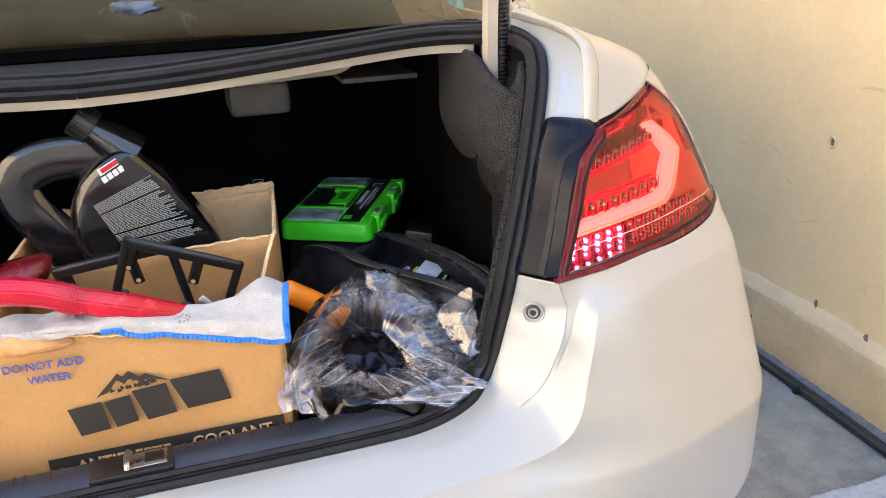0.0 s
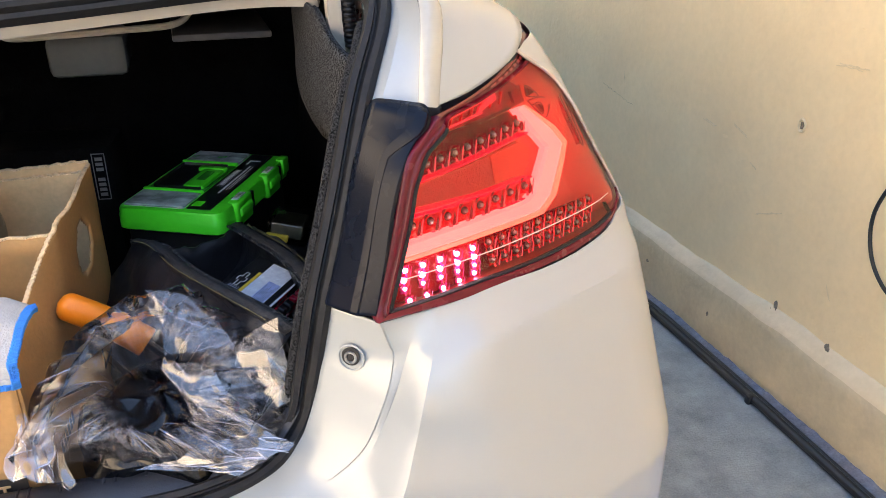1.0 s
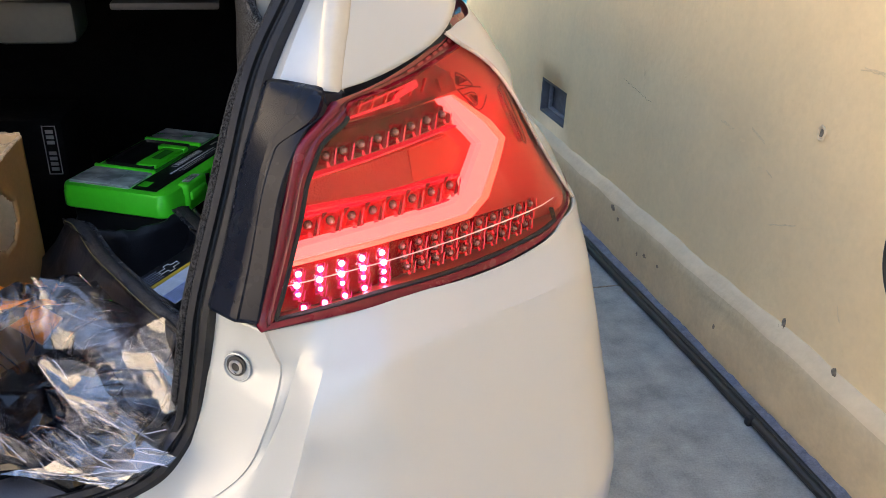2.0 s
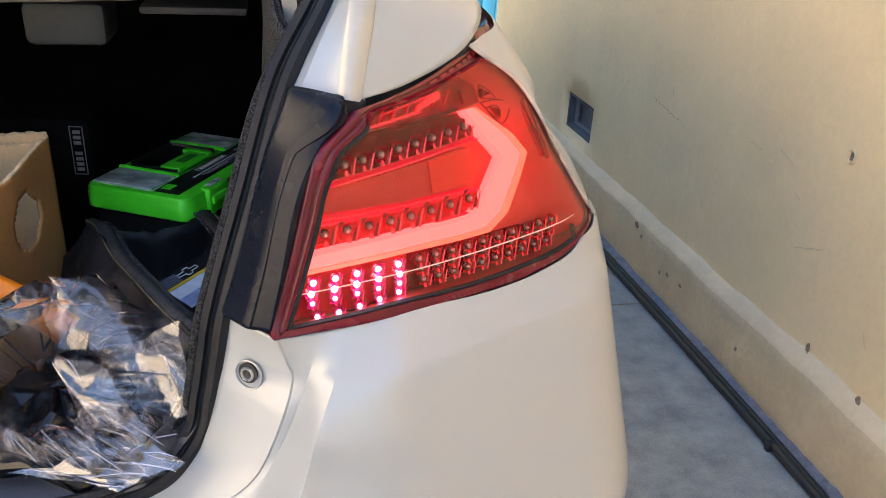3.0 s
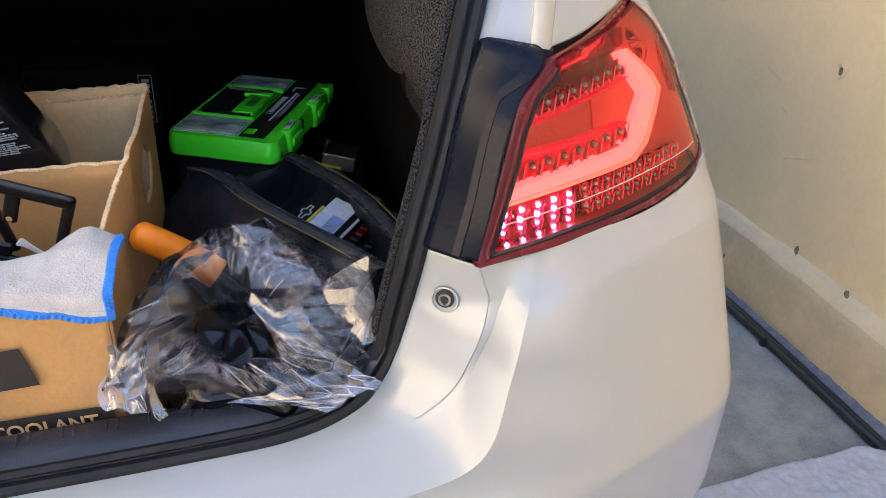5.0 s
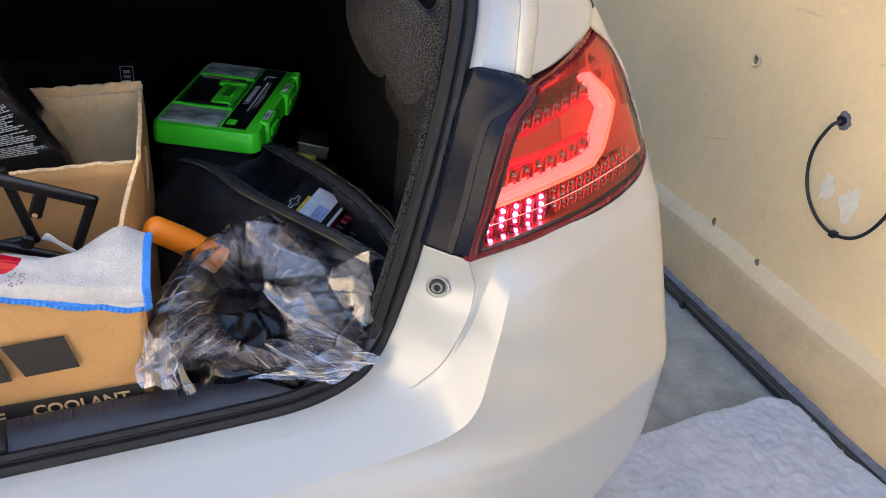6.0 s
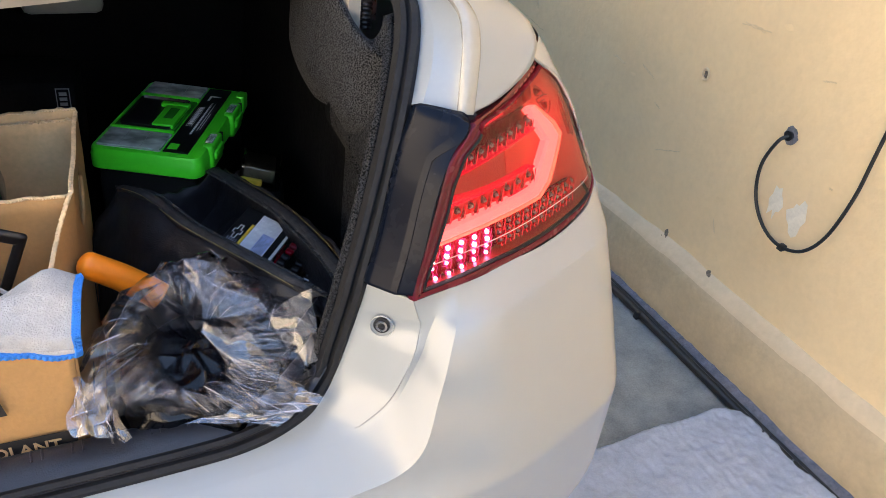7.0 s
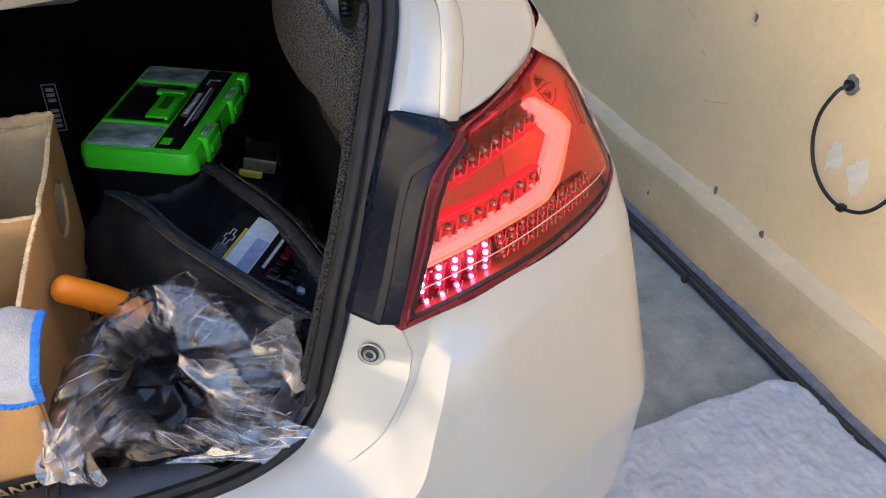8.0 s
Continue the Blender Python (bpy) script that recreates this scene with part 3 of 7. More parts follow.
def lamp_trim():
    # an inner facet that faces the opening, a fine step, and an outer facet; the step swings outwards at the top
    def f(u, s):
        k = max(0.0, min(1.0, (u - 0.74) / 0.2))
        fold = 0.44 + 0.40 * k * k * (3 - 2 * k)
        v = s / 0.5 * fold if s < 0.5 else fold + (s - 0.5) / 0.5 * (1 - fold)
        p = along(TRIM_IN, u).lerp(along(TRIM_OUT, u), v)
        hump = float(np.interp(v, (0, 0.03, fold, fold + 0.1 * (1 - fold), 1), (-0.002, 0.005, 0.0150, 0.0118, 0.002)))
        hump *= min(1.0, (1.0 - u) / 0.035) ** 0.5 * 0.85 + 0.15
        return p + Vector((0.1, -1, 0.15)) * hump
    bm = sheet(f, 60, 60)
    bmesh.ops.recalc_face_normals(bm, faces=bm.faces)
    car_part("lamp_trim", bm, TRIM, "black plastic trim beside the tail lamp", twin=True, thick=0.016, offset=0, angle=60)


lamp_trim()
# small black block, added where the corner should look dark
car_part("corner_filler", box(0.342, 0.364, 1.206, 1.226, 1.104, 1.127, 0.003, 1), RUBBER, twin=True)

RIDGE = spline([(0.352, 1.212, 1.124), (0.357, 1.224, 1.16), (0.364, 1.243, 1.196), (0.369, 1.275, 1.218), (0.372, 1.36, 1.230), (0.374, 1.48, 1.232), (0.39, 1.58, 1.230), (0.435, 1.66, 1.228), (0.478, 1.74, 1.230), (0.51, 2.2, 1.25)], 8)


def quarter():
    # jamb between seal and ridge
    edge = spline([(0.310, 1.236, 1.127), (0.330, 1.262, 1.165), (0.352, 1.32, 1.193), (0.364, 1.40, 1.208), (0.358, 1.48, 1.213), (0.335, 1.56, 1.214), (0.31, 1.60, 1.214)], 8)
    low = spline([(0.298, 1.262, 1.120), (0.334, 1.335, 1.170), (0.352, 1.405, 1.192), (0.34, 1.47, 1.20), (0.30, 1.52, 1.205), (0.25, 1.56, 1.21)], 8)
    bm = sheet(blend(low, edge), 40, 3)
    sheet(blend(edge, RIDGE[:49], swell=-0.004), 40, 10, bm=bm)
    bmesh.ops.recalc_face_normals(bm, faces=bm.faces)
    car_part("boot_jamb", bm, JAMB, "white boot jamb with the sky's blue put into its colour", twin=True)
    # folded ridge
    bm = tube(RIDGE, [(0.0125 * math.cos(a * 0.5236), 0.0075 * math.sin(a * 0.5236)) for a in range(12)], normal=Vector((0.3, -0.7, 0.6)))
    car_part("jamb_ridge", bm, RIDGEPAINT, "white folded ridge with its cream highlight put into the colour", twin=True)
    # quarter panel above the lamp and along the side
    gap = spline([(0.353, 1.211, 1.1245), (0.388, 1.221, 1.1315), (0.4214, 1.237, 1.142), (0.4505, 1.254, 1.1545), (0.467, 1.270, 1.165), (0.482, 1.300, 1.176), (0.495, 1.36, 1.184), (0.500, 1.50, 1.190), (0.50, 1.70, 1.192), (0.53, 2.2, 1.180)], 8)
    bm = sheet(blend(RIDGE, gap, swell=0.004), 70, 16)
    bmesh.ops.recalc_face_normals(bm, faces=bm.faces)
    car_part("quarter_panel", bm, PAINT, twin=True, thick=0.003)
    # added black sheet behind the panel's edge, as the gap's shade
    back = [p + Vector((-0.004, 0.045, -0.030)) for p in gap[:37]]
    low = [p + Vector((0.004, 0.006, -0.012)) for p in gap[:37]]
    bm = sheet(blend([p + Vector((0, 0.003, -0.001)) for p in gap[:37]], low), 60, 2)
    sheet(blend(low, back), 60, 2, bm=bm)
    bmesh.ops.remove_doubles(bm, verts=bm.verts, dist=0.0004)
    bmesh.ops.recalc_face_normals(bm, faces=bm.faces)
    car_part("lamp_gap_backing", bm, RUBBER, "black backing sheet for the shade in the gap above the lamp", twin=True)

    bm = sheet(lambda u, v: skin(q_of_y(1.46) + (0.998 - q_of_y(1.46)) * u, 0.975 + v * 0.205), 20, 26)
    sheet(lambda u, v: skin(q_of_y(1.92) + (0.998 - q_of_y(1.92)) * u, 0.25 + v * 0.725), 20, 20, bm=bm)
    bmesh.ops.remove_doubles(bm, verts=bm.verts, dist=0.001)
    bmesh.ops.recalc_face_normals(bm, faces=bm.faces)
    car_part("side_panel", bm, PAINT, twin=True, thick=0.003)


quarter()


def on_skin(q, z, d=0.0):
    a, b, c = skin(q, z), skin(min(0.999, q + 0.004), z), skin(q, z + 0.004)
    return a - (b - a).cross(c - a).normalized() * d


def tail_lamp():
    lamp = new("tail_lamp")
    lamp.parent = car
    tagged(lamp, "red LED tail lamp with a lit light bar")
    inv = Matrix.Translation((-CX, -1.1, 0))

    def lp(name, bm, material, label="", angle=35):
        bmesh.ops.recalc_face_normals(bm, faces=bm.faces)
        bmesh.ops.transform(bm, matrix=inv, verts=bm.verts)
        return part(name, bm, material, lamp, label, angle=angle)

    def flat(pts, n=6):
        """A smooth line of (x, z) on the lamp's face, as (q, z)."""
        return [Vector((q_of_x(p.x + lean(p.y)), p.y, 0)) for p in spline([(a, b, 0) for a, b in pts], n)]
    END = q_of_y(1.46)
    # the outline of the whole lamp, and inside it the dark line that bounds the clear lens
    left_out = flat([(0.2795, 0.9334), (0.2764, 0.9393), (0.2786, 0.9503), (0.2914, 0.9924), (0.3000, 1.0238), (0.3081, 1.0545), (0.3135, 1.0753), (0.3198, 1.0900), (0.3331, 1.1024), (0.3451, 1.1130), (0.3544, 1.1210)])
    foot_out = flat([(0.2795, 0.9334), (0.3119, 0.9344), (0.3623, 0.9360), (0.4103, 0.9384), (0.4746, 0.9396), (0.5199, 0.9410), (0.5551, 0.9445), (0.5857, 0.9500), (0.6080, 0.9605)]) + [Vector((END, 0.985, 0))]
    head_out = flat([(0.3544, 1.1210), (0.3879, 1.1284), (0.4204, 1.1387), (0.4498, 1.1514), (0.4667, 1.1611), (0.4780, 1.1715)]) + [Vector((END, 1.180, 0))]
    left_in = flat([(0.2915, 0.9420), (0.2987, 0.9615), (0.3115, 1.0037), (0.3192, 1.0304), (0.3253, 1.0566), (0.3317, 1.0713), (0.3391, 1.0872), (0.3500, 1.0960), (0.3600, 1.1025), (0.3640, 1.1076)])
    foot_in = flat([(0.2915, 0.9420), (0.3379, 0.9443), (0.3905, 0.9480), (0.4355, 0.9490), (0.4843, 0.9501), (0.5307, 0.9530), (0.5665, 0.9568), (0.5944, 0.9623)]) + [Vector((END, 0.990, 0))]
    head_in = flat([(0.3640, 1.1076), (0.3656, 1.1147), (0.3728, 1.1195), (0.4006, 1.1249), (0.4284, 1.1323), (0.4582, 1.1425), (0.4834, 1.1502)]) + [Vector((END, 1.160, 0))]

    def face(u, v, d=0.0, a=left_in, b=foot_in, c=head_in, end=1.0):
        """A patch between the left edge a, the foot b and the head c."""
        s = u * end
        lo, hi, le = along(b, s), along(c, s), along(a, v)
        ri = along(b, 1.0).lerp(along(c, 1.0), v)
        p = lo.lerp(hi, v) + le.lerp(ri, s) - b[0].lerp(b[-1], s).lerp(c[0].lerp(c[-1], s), v)
        return on_skin(p.x, p.y, d)
    lp("lens", sheet(lambda u, v: face(u, v), 80, 30), LENS, "glossy clear red lens")

    def floor_depth(u, v):
        p = face(u, v, 0.0)
        k = max(0.0, min(1.0, (p.x + lean(p.z) - 0.598) / 0.032))
        return 0.036 - 0.031 * k * k * (3 - 2 * k)
    lp("reflector_floor", sheet(lambda u, v: face(u, v, floor_depth(u, v)), 100, 26), REDFLOOR)
    bm = sheet(lambda u, v: face(0, u, 0.003 + v * 0.041), 30, 3)
    sheet(lambda u, v: face(u, 0, 0.003 + v * (floor_depth(u, 0) - 0.002)), 60, 3, bm=bm)
    sheet(lambda u, v: face(u, 1, 0.003 + v * (floor_depth(u, 1) - 0.002)), 60, 3, bm=bm)
    lp("case", bm, CASE)

    def strip(name, material, a, b, prof, n=80, label="", angle=30):
        """A moulding between two lines on the lamp's face; prof: (fraction across, depth)."""
        bm = sheet(lambda u, v: on_skin(*along(a, u).lerp(along(b, u), prof[round(v * (len(prof) - 1))][0])[:2], prof[round(v * (len(prof) - 1))][1]), n, len(prof) - 1)
        return lp(name, bm, material, label, angle)
    rim = ((0, 0.010), (0.0, 0.0), (0.14, -0.0022), (0.42, -0.0020), (0.50, 0.0002), (0.62, 0.0002), (0.70, -0.0012), (0.90, -0.0008), (1.0, 0.004))
    low = ((0, 0.010), (0.0, 0.0), (0.2, -0.0020), (0.74, -0.0016), (0.84, 0.0008), (1.0, 0.004))
    strip("rim", DARKRED, left_out, left_in, rim, label="glossy dark red rim", angle=50)
    strip("rim", DARKRED, foot_out, foot_in, low, angle=50)
    strip("top_rim", TOPRIM, head_out, head_in, ((0, 0.012), (0.0, 0.003), (0.35, 0.002), (0.5, 0.0045), (0.9, 0.0045), (1.0, 0.004)), label="brownish red upper edge of the lens")
    for k in range(9):
        s = 0.16 + 0.035 * k
        a, b = along(head_out, s), along(head_in, s)
        c, d = along(head_out, s + 0.022), along(head_in, s + 0.022)
        bm = bmesh.new()
        bm.faces.new([bm.verts.new(on_skin(*p[:2], 0.0015)) for p in (a.lerp(b, 0.42), c.lerp(d, 0.42), c.lerp(d, 0.66), a.lerp(b, 0.66))])
        lp("moulded_mark", bm, CASE)
    for line, w, mt in ((left_in, 0.0017, RUBBER), (foot_in, 0.0012, RUBBER), (head_in, 0.0009, DARKTROUGH)):
        ln = [on_skin(p.x, p.y, 0.001) for p in line]
        bm = tube(ln, [(w, 0.0012), (w * 0.4, 0.0020), (-w, 0.0012), (-w, -0.003), (w, -0.003)], normal=Vector((-0.35, 0.9, 0.2)))
        lp("inner_line", bm, mt)
    # the painted flank that bounds the lens, and the thick clear edge of the lens along it
    edge = spline([(0.640, 0.958, 0), (0.606, 0.995, 0), (0.586, 1.030, 0), (0.576, 1.060, 0), (0.572, 1.095, 0), (0.568, 1.122, 0), (0.556, 1.138, 0), (0.542, 1.149, 0), (0.535, 1.1605, 0)], 6)
    bm = sheet(lambda u, v: on_skin(*along(edge, u).lerp(Vector((END, 0.985 + 0.197 * u, 0)), v)[:2], -0.0012), 50, 16)
    bmesh.ops.recalc_face_normals(bm, faces=bm.faces)
    car_part("body_flank", bm, PAINT, "white painted flank beside the lamp")
    lp("lens_edge", tube([on_skin(p.x - 0.002, p.y, -0.0016) for p in edge], ring(0.0021, 8), normal=Vector((1, -1, 0))), LENS_CLEAR, "clear outer edge of the lens, its highlight put into a pale haze")
    seam = flat([(0.298, 0.9694), (0.4103, 0.9757), (0.487, 0.9791), (0.595, 0.9837)])
    lp("lens_seam", tube([on_skin(p.x, p.y, -0.0002) for p in seam], ring(0.0006, 6), normal=Vector((-0.35, 0.9, 0.2))), SEAM, "fine pale seam across the lens")
    # light bar: a bent band with a bevelled section
    inner = [(0.3135, 0.9993), (0.3615, 1.0047), (0.4162, 1.0088), (0.4513, 1.0095), (0.4735, 1.0112), (0.4835, 1.0168), (0.5075, 1.0593), (0.4875, 1.0803), (0.4663, 1.109)]
    outer = [(0.3087, 0.9807), (0.3615, 0.9848), (0.4164, 0.9882), (0.4764, 0.9892), (0.4969, 0.9898), (0.5186, 1.0045), (0.5448, 1.0581), (0.5256, 1.079), (0.4802, 1.1104)]

    def band(name, material, prof, label=""):
        bm = bmesh.new()
        ri = []
        for i in range(len(inner) - 1):
            for k in range(6 if i < len(inner) - 2 else 7):
                s = k / 6
                a = [inner[i][c] + (inner[i + 1][c] - inner[i][c]) * s for c in (0, 1)]
                b = [outer[i][c] + (outer[i + 1][c] - outer[i][c]) * s for c in (0, 1)]
                ri.append([bm.verts.new(on_lamp(a[0] + (b[0] - a[0]) * g, a[1] + (b[1] - a[1]) * g, d)) for g, d in prof])
        for a, b in zip(ri, ri[1:]):
            for j in range(len(prof) - 1):
                bm.faces.new((a[j], a[j + 1], b[j + 1], b[j]))
        bm.faces.new(ri[0])
        bm.faces.new(ri[-1][::-1])
        return lp(name, bm, material, label, angle=25)
    band("light_bar", GLOWRED, ((0, 0.024), (0, 0.016), (0.10, 0.0125), (0.62, 0.0115), (0.70, 0.013), (1.0, 0.0145), (1.0, 0.024)), "glowing pale red light bar")
    band("bar_edge", GLOWEDGE, ((0.70, 0.0126), (0.73, 0.0108), (0.96, 0.0122), (0.99, 0.0140)))

    def plate(name, pts, d, thick, material, label=""):
        n = len(pts)
        fine = [tuple(pts[k][c] + (pts[(k + 1) % n][c] - pts[k][c]) * i / 5 for c in (0, 1)) for k in range(n) for i in range(5)]
        return lp(name, prism(fine, lambda a, b, c: on_lamp(a, b, d + c), thick), material, label)
    # plate between the upper rows, its lit and netted end, and the fine ledges beside it
    plate("diffuser", [(0.336, 1.053), (0.478, 1.073), (0.497, 1.056), (0.483, 1.037), (0.409, 1.033), (0.332, 1.034)], 0.026, 0.012, REDPLATE, "brownish red diffuser plate")
    plate("netted_end", [(0.436, 1.066), (0.480, 1.072), (0.497, 1.056), (0.484, 1.039), (0.440, 1.036)], 0.0245, 0.003, REDNET, "brighter netted end of the diffuser")
    for x0, z0, x1, z1 in ((0.338, 1.0575, 0.486, 1.081), (0.327, 1.0285, 0.480, 1.0345), (0.3225, 1.0235, 0.488, 1.0335), (0.318, 0.9985, 0.476, 1.0125)):
        plate("ledge", [(x0, z0), (x1, z1), (x1, z1 - 0.0016), (x0, z0 - 0.0016)], 0.018, 0.016, REDVANE)
    # the trough behind the lit LEDs takes brighter crimson as their glow
    for c, mt in ((((0.341, 1.0605), (0.487, 1.0840), (0.4685, 1.1075), (0.364, 1.0935)), DARKTROUGH), (((0.3175, 0.9985), (0.4785, 1.0115), (0.490, 1.0310), (0.3245, 1.0215)), TROUGH), (((0.300, 0.9430), (0.410, 0.9490), (0.412, 0.9855), (0.312, 0.9785)), CRIMSON), (((0.411, 0.9490), (0.588, 0.9590), (0.592, 0.9850), (0.413, 0.9860)), DARKTROUGH)):
        plate("trough", c, 0.0265, 0.004, mt)
    # bright reflector above the upper row, with slanting vanes, and clear facets towards the tip
    plate("upper_reflector", [(0.368, 1.102), (0.378, 1.114), (0.448, 1.131), (0.466, 1.118), (0.468, 1.110), (0.42, 1.105)], 0.024, 0.004, CRIMSON, "bright red upper reflector")
    for x0, z0, x1, z1, w in ((0.374, 1.1035, 0.428, 1.1125, 0.003), (0.384, 1.1135, 0.446, 1.1275, 0.002), (0.420, 1.1130, 0.448, 1.1230, 0.007)):
        plate("bright_ridge", [(x0, z0), (x1, z1), (x1 - 0.002, z1 + w), (x0 + 0.004, z0 + w)], 0.021, 0.003, REDVANE)
    plate("crimson_hood", [(0.369, 1.104), (0.375, 1.116), (0.430, 1.129), (0.478, 1.144), (0.498, 1.134), (0.500, 1.116), (0.470, 1.110)], 0.030, 0.003, CRIMSON)
    plate("upper_reflector", [(0.372, 1.0955), (0.466, 1.1095), (0.467, 1.1125), (0.371, 1.100)], 0.021, 0.004, DARKTROUGH)
    for k in range(6):
        x, z = 0.384 + 0.0135 * k, 1.107 + 0.0022 * k
        plate("vane", [(x, z), (x + 0.0012, z), (x + 0.0070, z + 0.012), (x + 0.0050, z + 0.012)], 0.021, 0.004, CHROME)
    # moulded loops and folds towards the tip, and the slot of the side marker
    plate("tip_facet", [(0.4705, 1.128), (0.488, 1.134), (0.486, 1.117), (0.474, 1.115)], 0.022, 0.004, CRIMSON)

    def fine_loop(name, pts, w, d=0.012, material=FACET, shut=True):
        ln = [on_lamp(p.x, p.y, d) for p in spline([(a, b, 0) for a, b in (list(pts) + [pts[0]] if shut else pts)], 4)]
        lp(name, tube(ln, ring(w, 6), normal=Vector((-0.35, 0.9, 0.2))), material)
    fine_loop("tip_fold", [(0.4904, 1.1308), (0.5000, 1.1262), (0.5107, 1.1160), (0.4990, 1.1172), (0.4893, 1.1200)], 0.0007, 0.018)
    fine_loop("tip_fold", [(0.4900, 1.1140), (0.5060, 1.1150), (0.5230, 1.1120), (0.5290, 1.1040), (0.5150, 1.0910)], 0.0007, 0.018)
    fine_loop("tip_fold", [(0.4960, 1.1080), (0.5090, 1.1095), (0.5150, 1.1030), (0.5110, 1.0960)], 0.0007, 0.018)
    fine_loop("moulded_loop", [(0.5120, 1.1360), (0.5210, 1.1340), (0.5280, 1.1270), (0.5200, 1.1285)], 0.0007, 0.008)
    plate("tip_facet", [(0.4935, 1.1275), (0.505, 1.1215), (0.4935, 1.1195)], 0.018, 0.004, DARKTROUGH)
    plate("tip_facet", [(0.503, 1.1080), (0.513, 1.1050), (0.512, 1.0980)], 0.016, 0.004, DARKTROUGH)
    plate("side_marker", [(0.534, 1.106), (0.540, 1.105), (0.5665, 1.050), (0.5625, 1.049)], 0.008, 0.004, CRIMSON, "dark red side marker slot")
    fine_loop("marker_edge", [(0.534, 1.106), (0.540, 1.105), (0.554, 1.077), (0.5665, 1.050), (0.5625, 1.049), (0.547, 1.079)], 0.0008, 0.006)
    shared = {}

    def row(x0, z0, x1, z1, n, led, d=0.020, cell=0.010, cup_mat=None, size=1.0, bow=0.0):
        for i in range(n):
            s = i / max(1, n - 1)
            x, z = x0 + (x1 - x0) * s, z0 + (z1 - z0) * s + bow * 4 * s * (1 - s)
            p = on_lamp(x, z, d)
            n3 = (on_lamp(x, z, 0) - p).normalized()
            ey = (on_lamp(x, z + 0.004, d) - p).normalized()
            ex = ey.cross(n3).normalized()
            m = inv @ Matrix.Translation(p) @ Matrix((ex, n3.cross(ex), n3)).transposed().to_4x4()
            key = (cell, cup_mat)
            if key not in shared:
                # a shallow square funnel; beside it dark wedges coloured as shade, and bright lit blades
                a = cell
                bm = bmesh.new()
                bmesh.ops.create_cone(bm, segments=4, radius1=0.0044, radius2=a * 1.2, depth=0.005, cap_ends=False, matrix=Matrix.Translation((0, 0, -0.001)) @ pose(0, 0, 0, 0, 0, 45))
                shared[key] = mesh_of(bm, "reflector_cup", cup_mat, False)
                bm = bmesh.new()
                for tri in (((a * 0.35, -a * 1.1, 0), (a * 1.0, -a * 0.9, 0.003), (a * 0.75, a * 0.5, 0.001)), ((-a * 0.9, a * 0.2, 0.001), (-a * 0.3, a * 0.95, 0.002), (-a * 0.95, a * 0.95, 0.003))):
                    bm.faces.new([bm.verts.new(v) for v in tri])
                shared[("facet", key)] = mesh_of(bm, "shaded_facet", FACET, False)
                bm = bmesh.new()
                for quad in (((a * 0.55, -a, 0.004), (a * 0.72, -a, 0.0045), (a * 1.12, a * 0.7, 0.004), (a * 0.98, a * 0.7, 0.0035)), ((-a * 0.2, -a * 1.1, 0.003), (a * 0.3, -a * 1.15, 0.003), (a * 0.15, -a * 0.6, 0.001), (-a * 0.05, -a * 0.6, 0.001))):
                    bm.faces.new([bm.verts.new(v) for v in quad])
                shared[("blade", key)] = mesh_of(bm, "lit_blade", CUP_LIT if cup_mat == CUP_LIT else BLADE, False)
            if led not in shared:
                bm = bmesh.new()
                bmesh.ops.create_uvsphere(bm, u_segments=12, v_segments=8, radius=0.0030)
                shared[led] = mesh_of(bm, "led", led)
                bm = bmesh.new()
                bmesh.ops.create_cone(bm, segments=16, radius1=0.0045, radius2=0.0036, depth=0.002, cap_ends=True)
                shared[(led, "ring")] = mesh_of(bm, "led_ring", LED_RING if led == LED_OFF else cup_mat, True)
            for nm, me, dz in (("reflector_cup", shared[key], 0.0), ("shaded_facet", shared[("facet", key)], 0.0015), ("lit_blade", shared[("blade", key)], 0.001), ("led_ring", shared[(led, "ring")], 0.0005), ("led", shared[led], 0.002)):
                ob = new(nm, me)
                ob.parent = lamp
                ob.matrix_local = m @ Matrix.Translation((0, 0, dz)) @ (Matrix.Scale(size, 4) if nm == "led" else Matrix.Identity(4))
    row(0.351, 1.0745, 0.4713, 1.0938, 8, LED_OFF, cell=0.0085, cup_mat=CUP_DARK)
    row(0.3309, 1.015, 0.4771, 1.0256, 8, LED_OFF, cell=0.0098, cup_mat=CHROME, size=0.9, bow=-0.001)
    for x0, z0, x1, z1, led, size in ((0.3189, 0.9715, 0.3997, 0.9774, LED_WHITE, 0.88), (0.3167, 0.9610, 0.4009, 0.9679, LED_WHITE, 0.98), (0.3175, 0.9520, 0.4007, 0.9585, LED_DIM, 0.75), (0.3213, 0.9445, 0.4001, 0.9500, LED_DIM, 0.85)):
        row(x0, z0, x1, z1, 5, led, cell=0.0058, cup_mat=CUP_LIT, size=size)
    for x0, z0, x1, z1 in ((0.4225, 0.9789, 0.5815, 0.9840), (0.4242, 0.9692, 0.5760, 0.9760), (0.4265, 0.9582, 0.572, 0.9645)):
        row(x0, z0, x1, z1, 10, LED_OFF, cell=0.0068, cup_mat=CUP_AMBER, size=0.8)
    return lamp


CRIMSON = mat("crimson_hood", (0.36, 0.004, 0.014), 0.2, vary=0.5, scale=55, spec=0.3)
CASE = mat("lamp_case", (0.30, 0.012, 0.016), 0.35, vary=0.2, scale=30)
TOPRIM = mat("lens_upper_edge", (0.16, 0.010, 0.014), 0.22, vary=0.25, scale=40, coat=0.4)
DARKTROUGH = mat("dark_red_trough", (0.17, 0.004, 0.009), 0.25, vary=0.5, scale=70, spec=0.2)
CUP_DARK = mat("dark_chrome_cup", (0.46, 0.010, 0.024), 0.2, metal=0.3, vary=0.3, scale=60, coat=0.2)
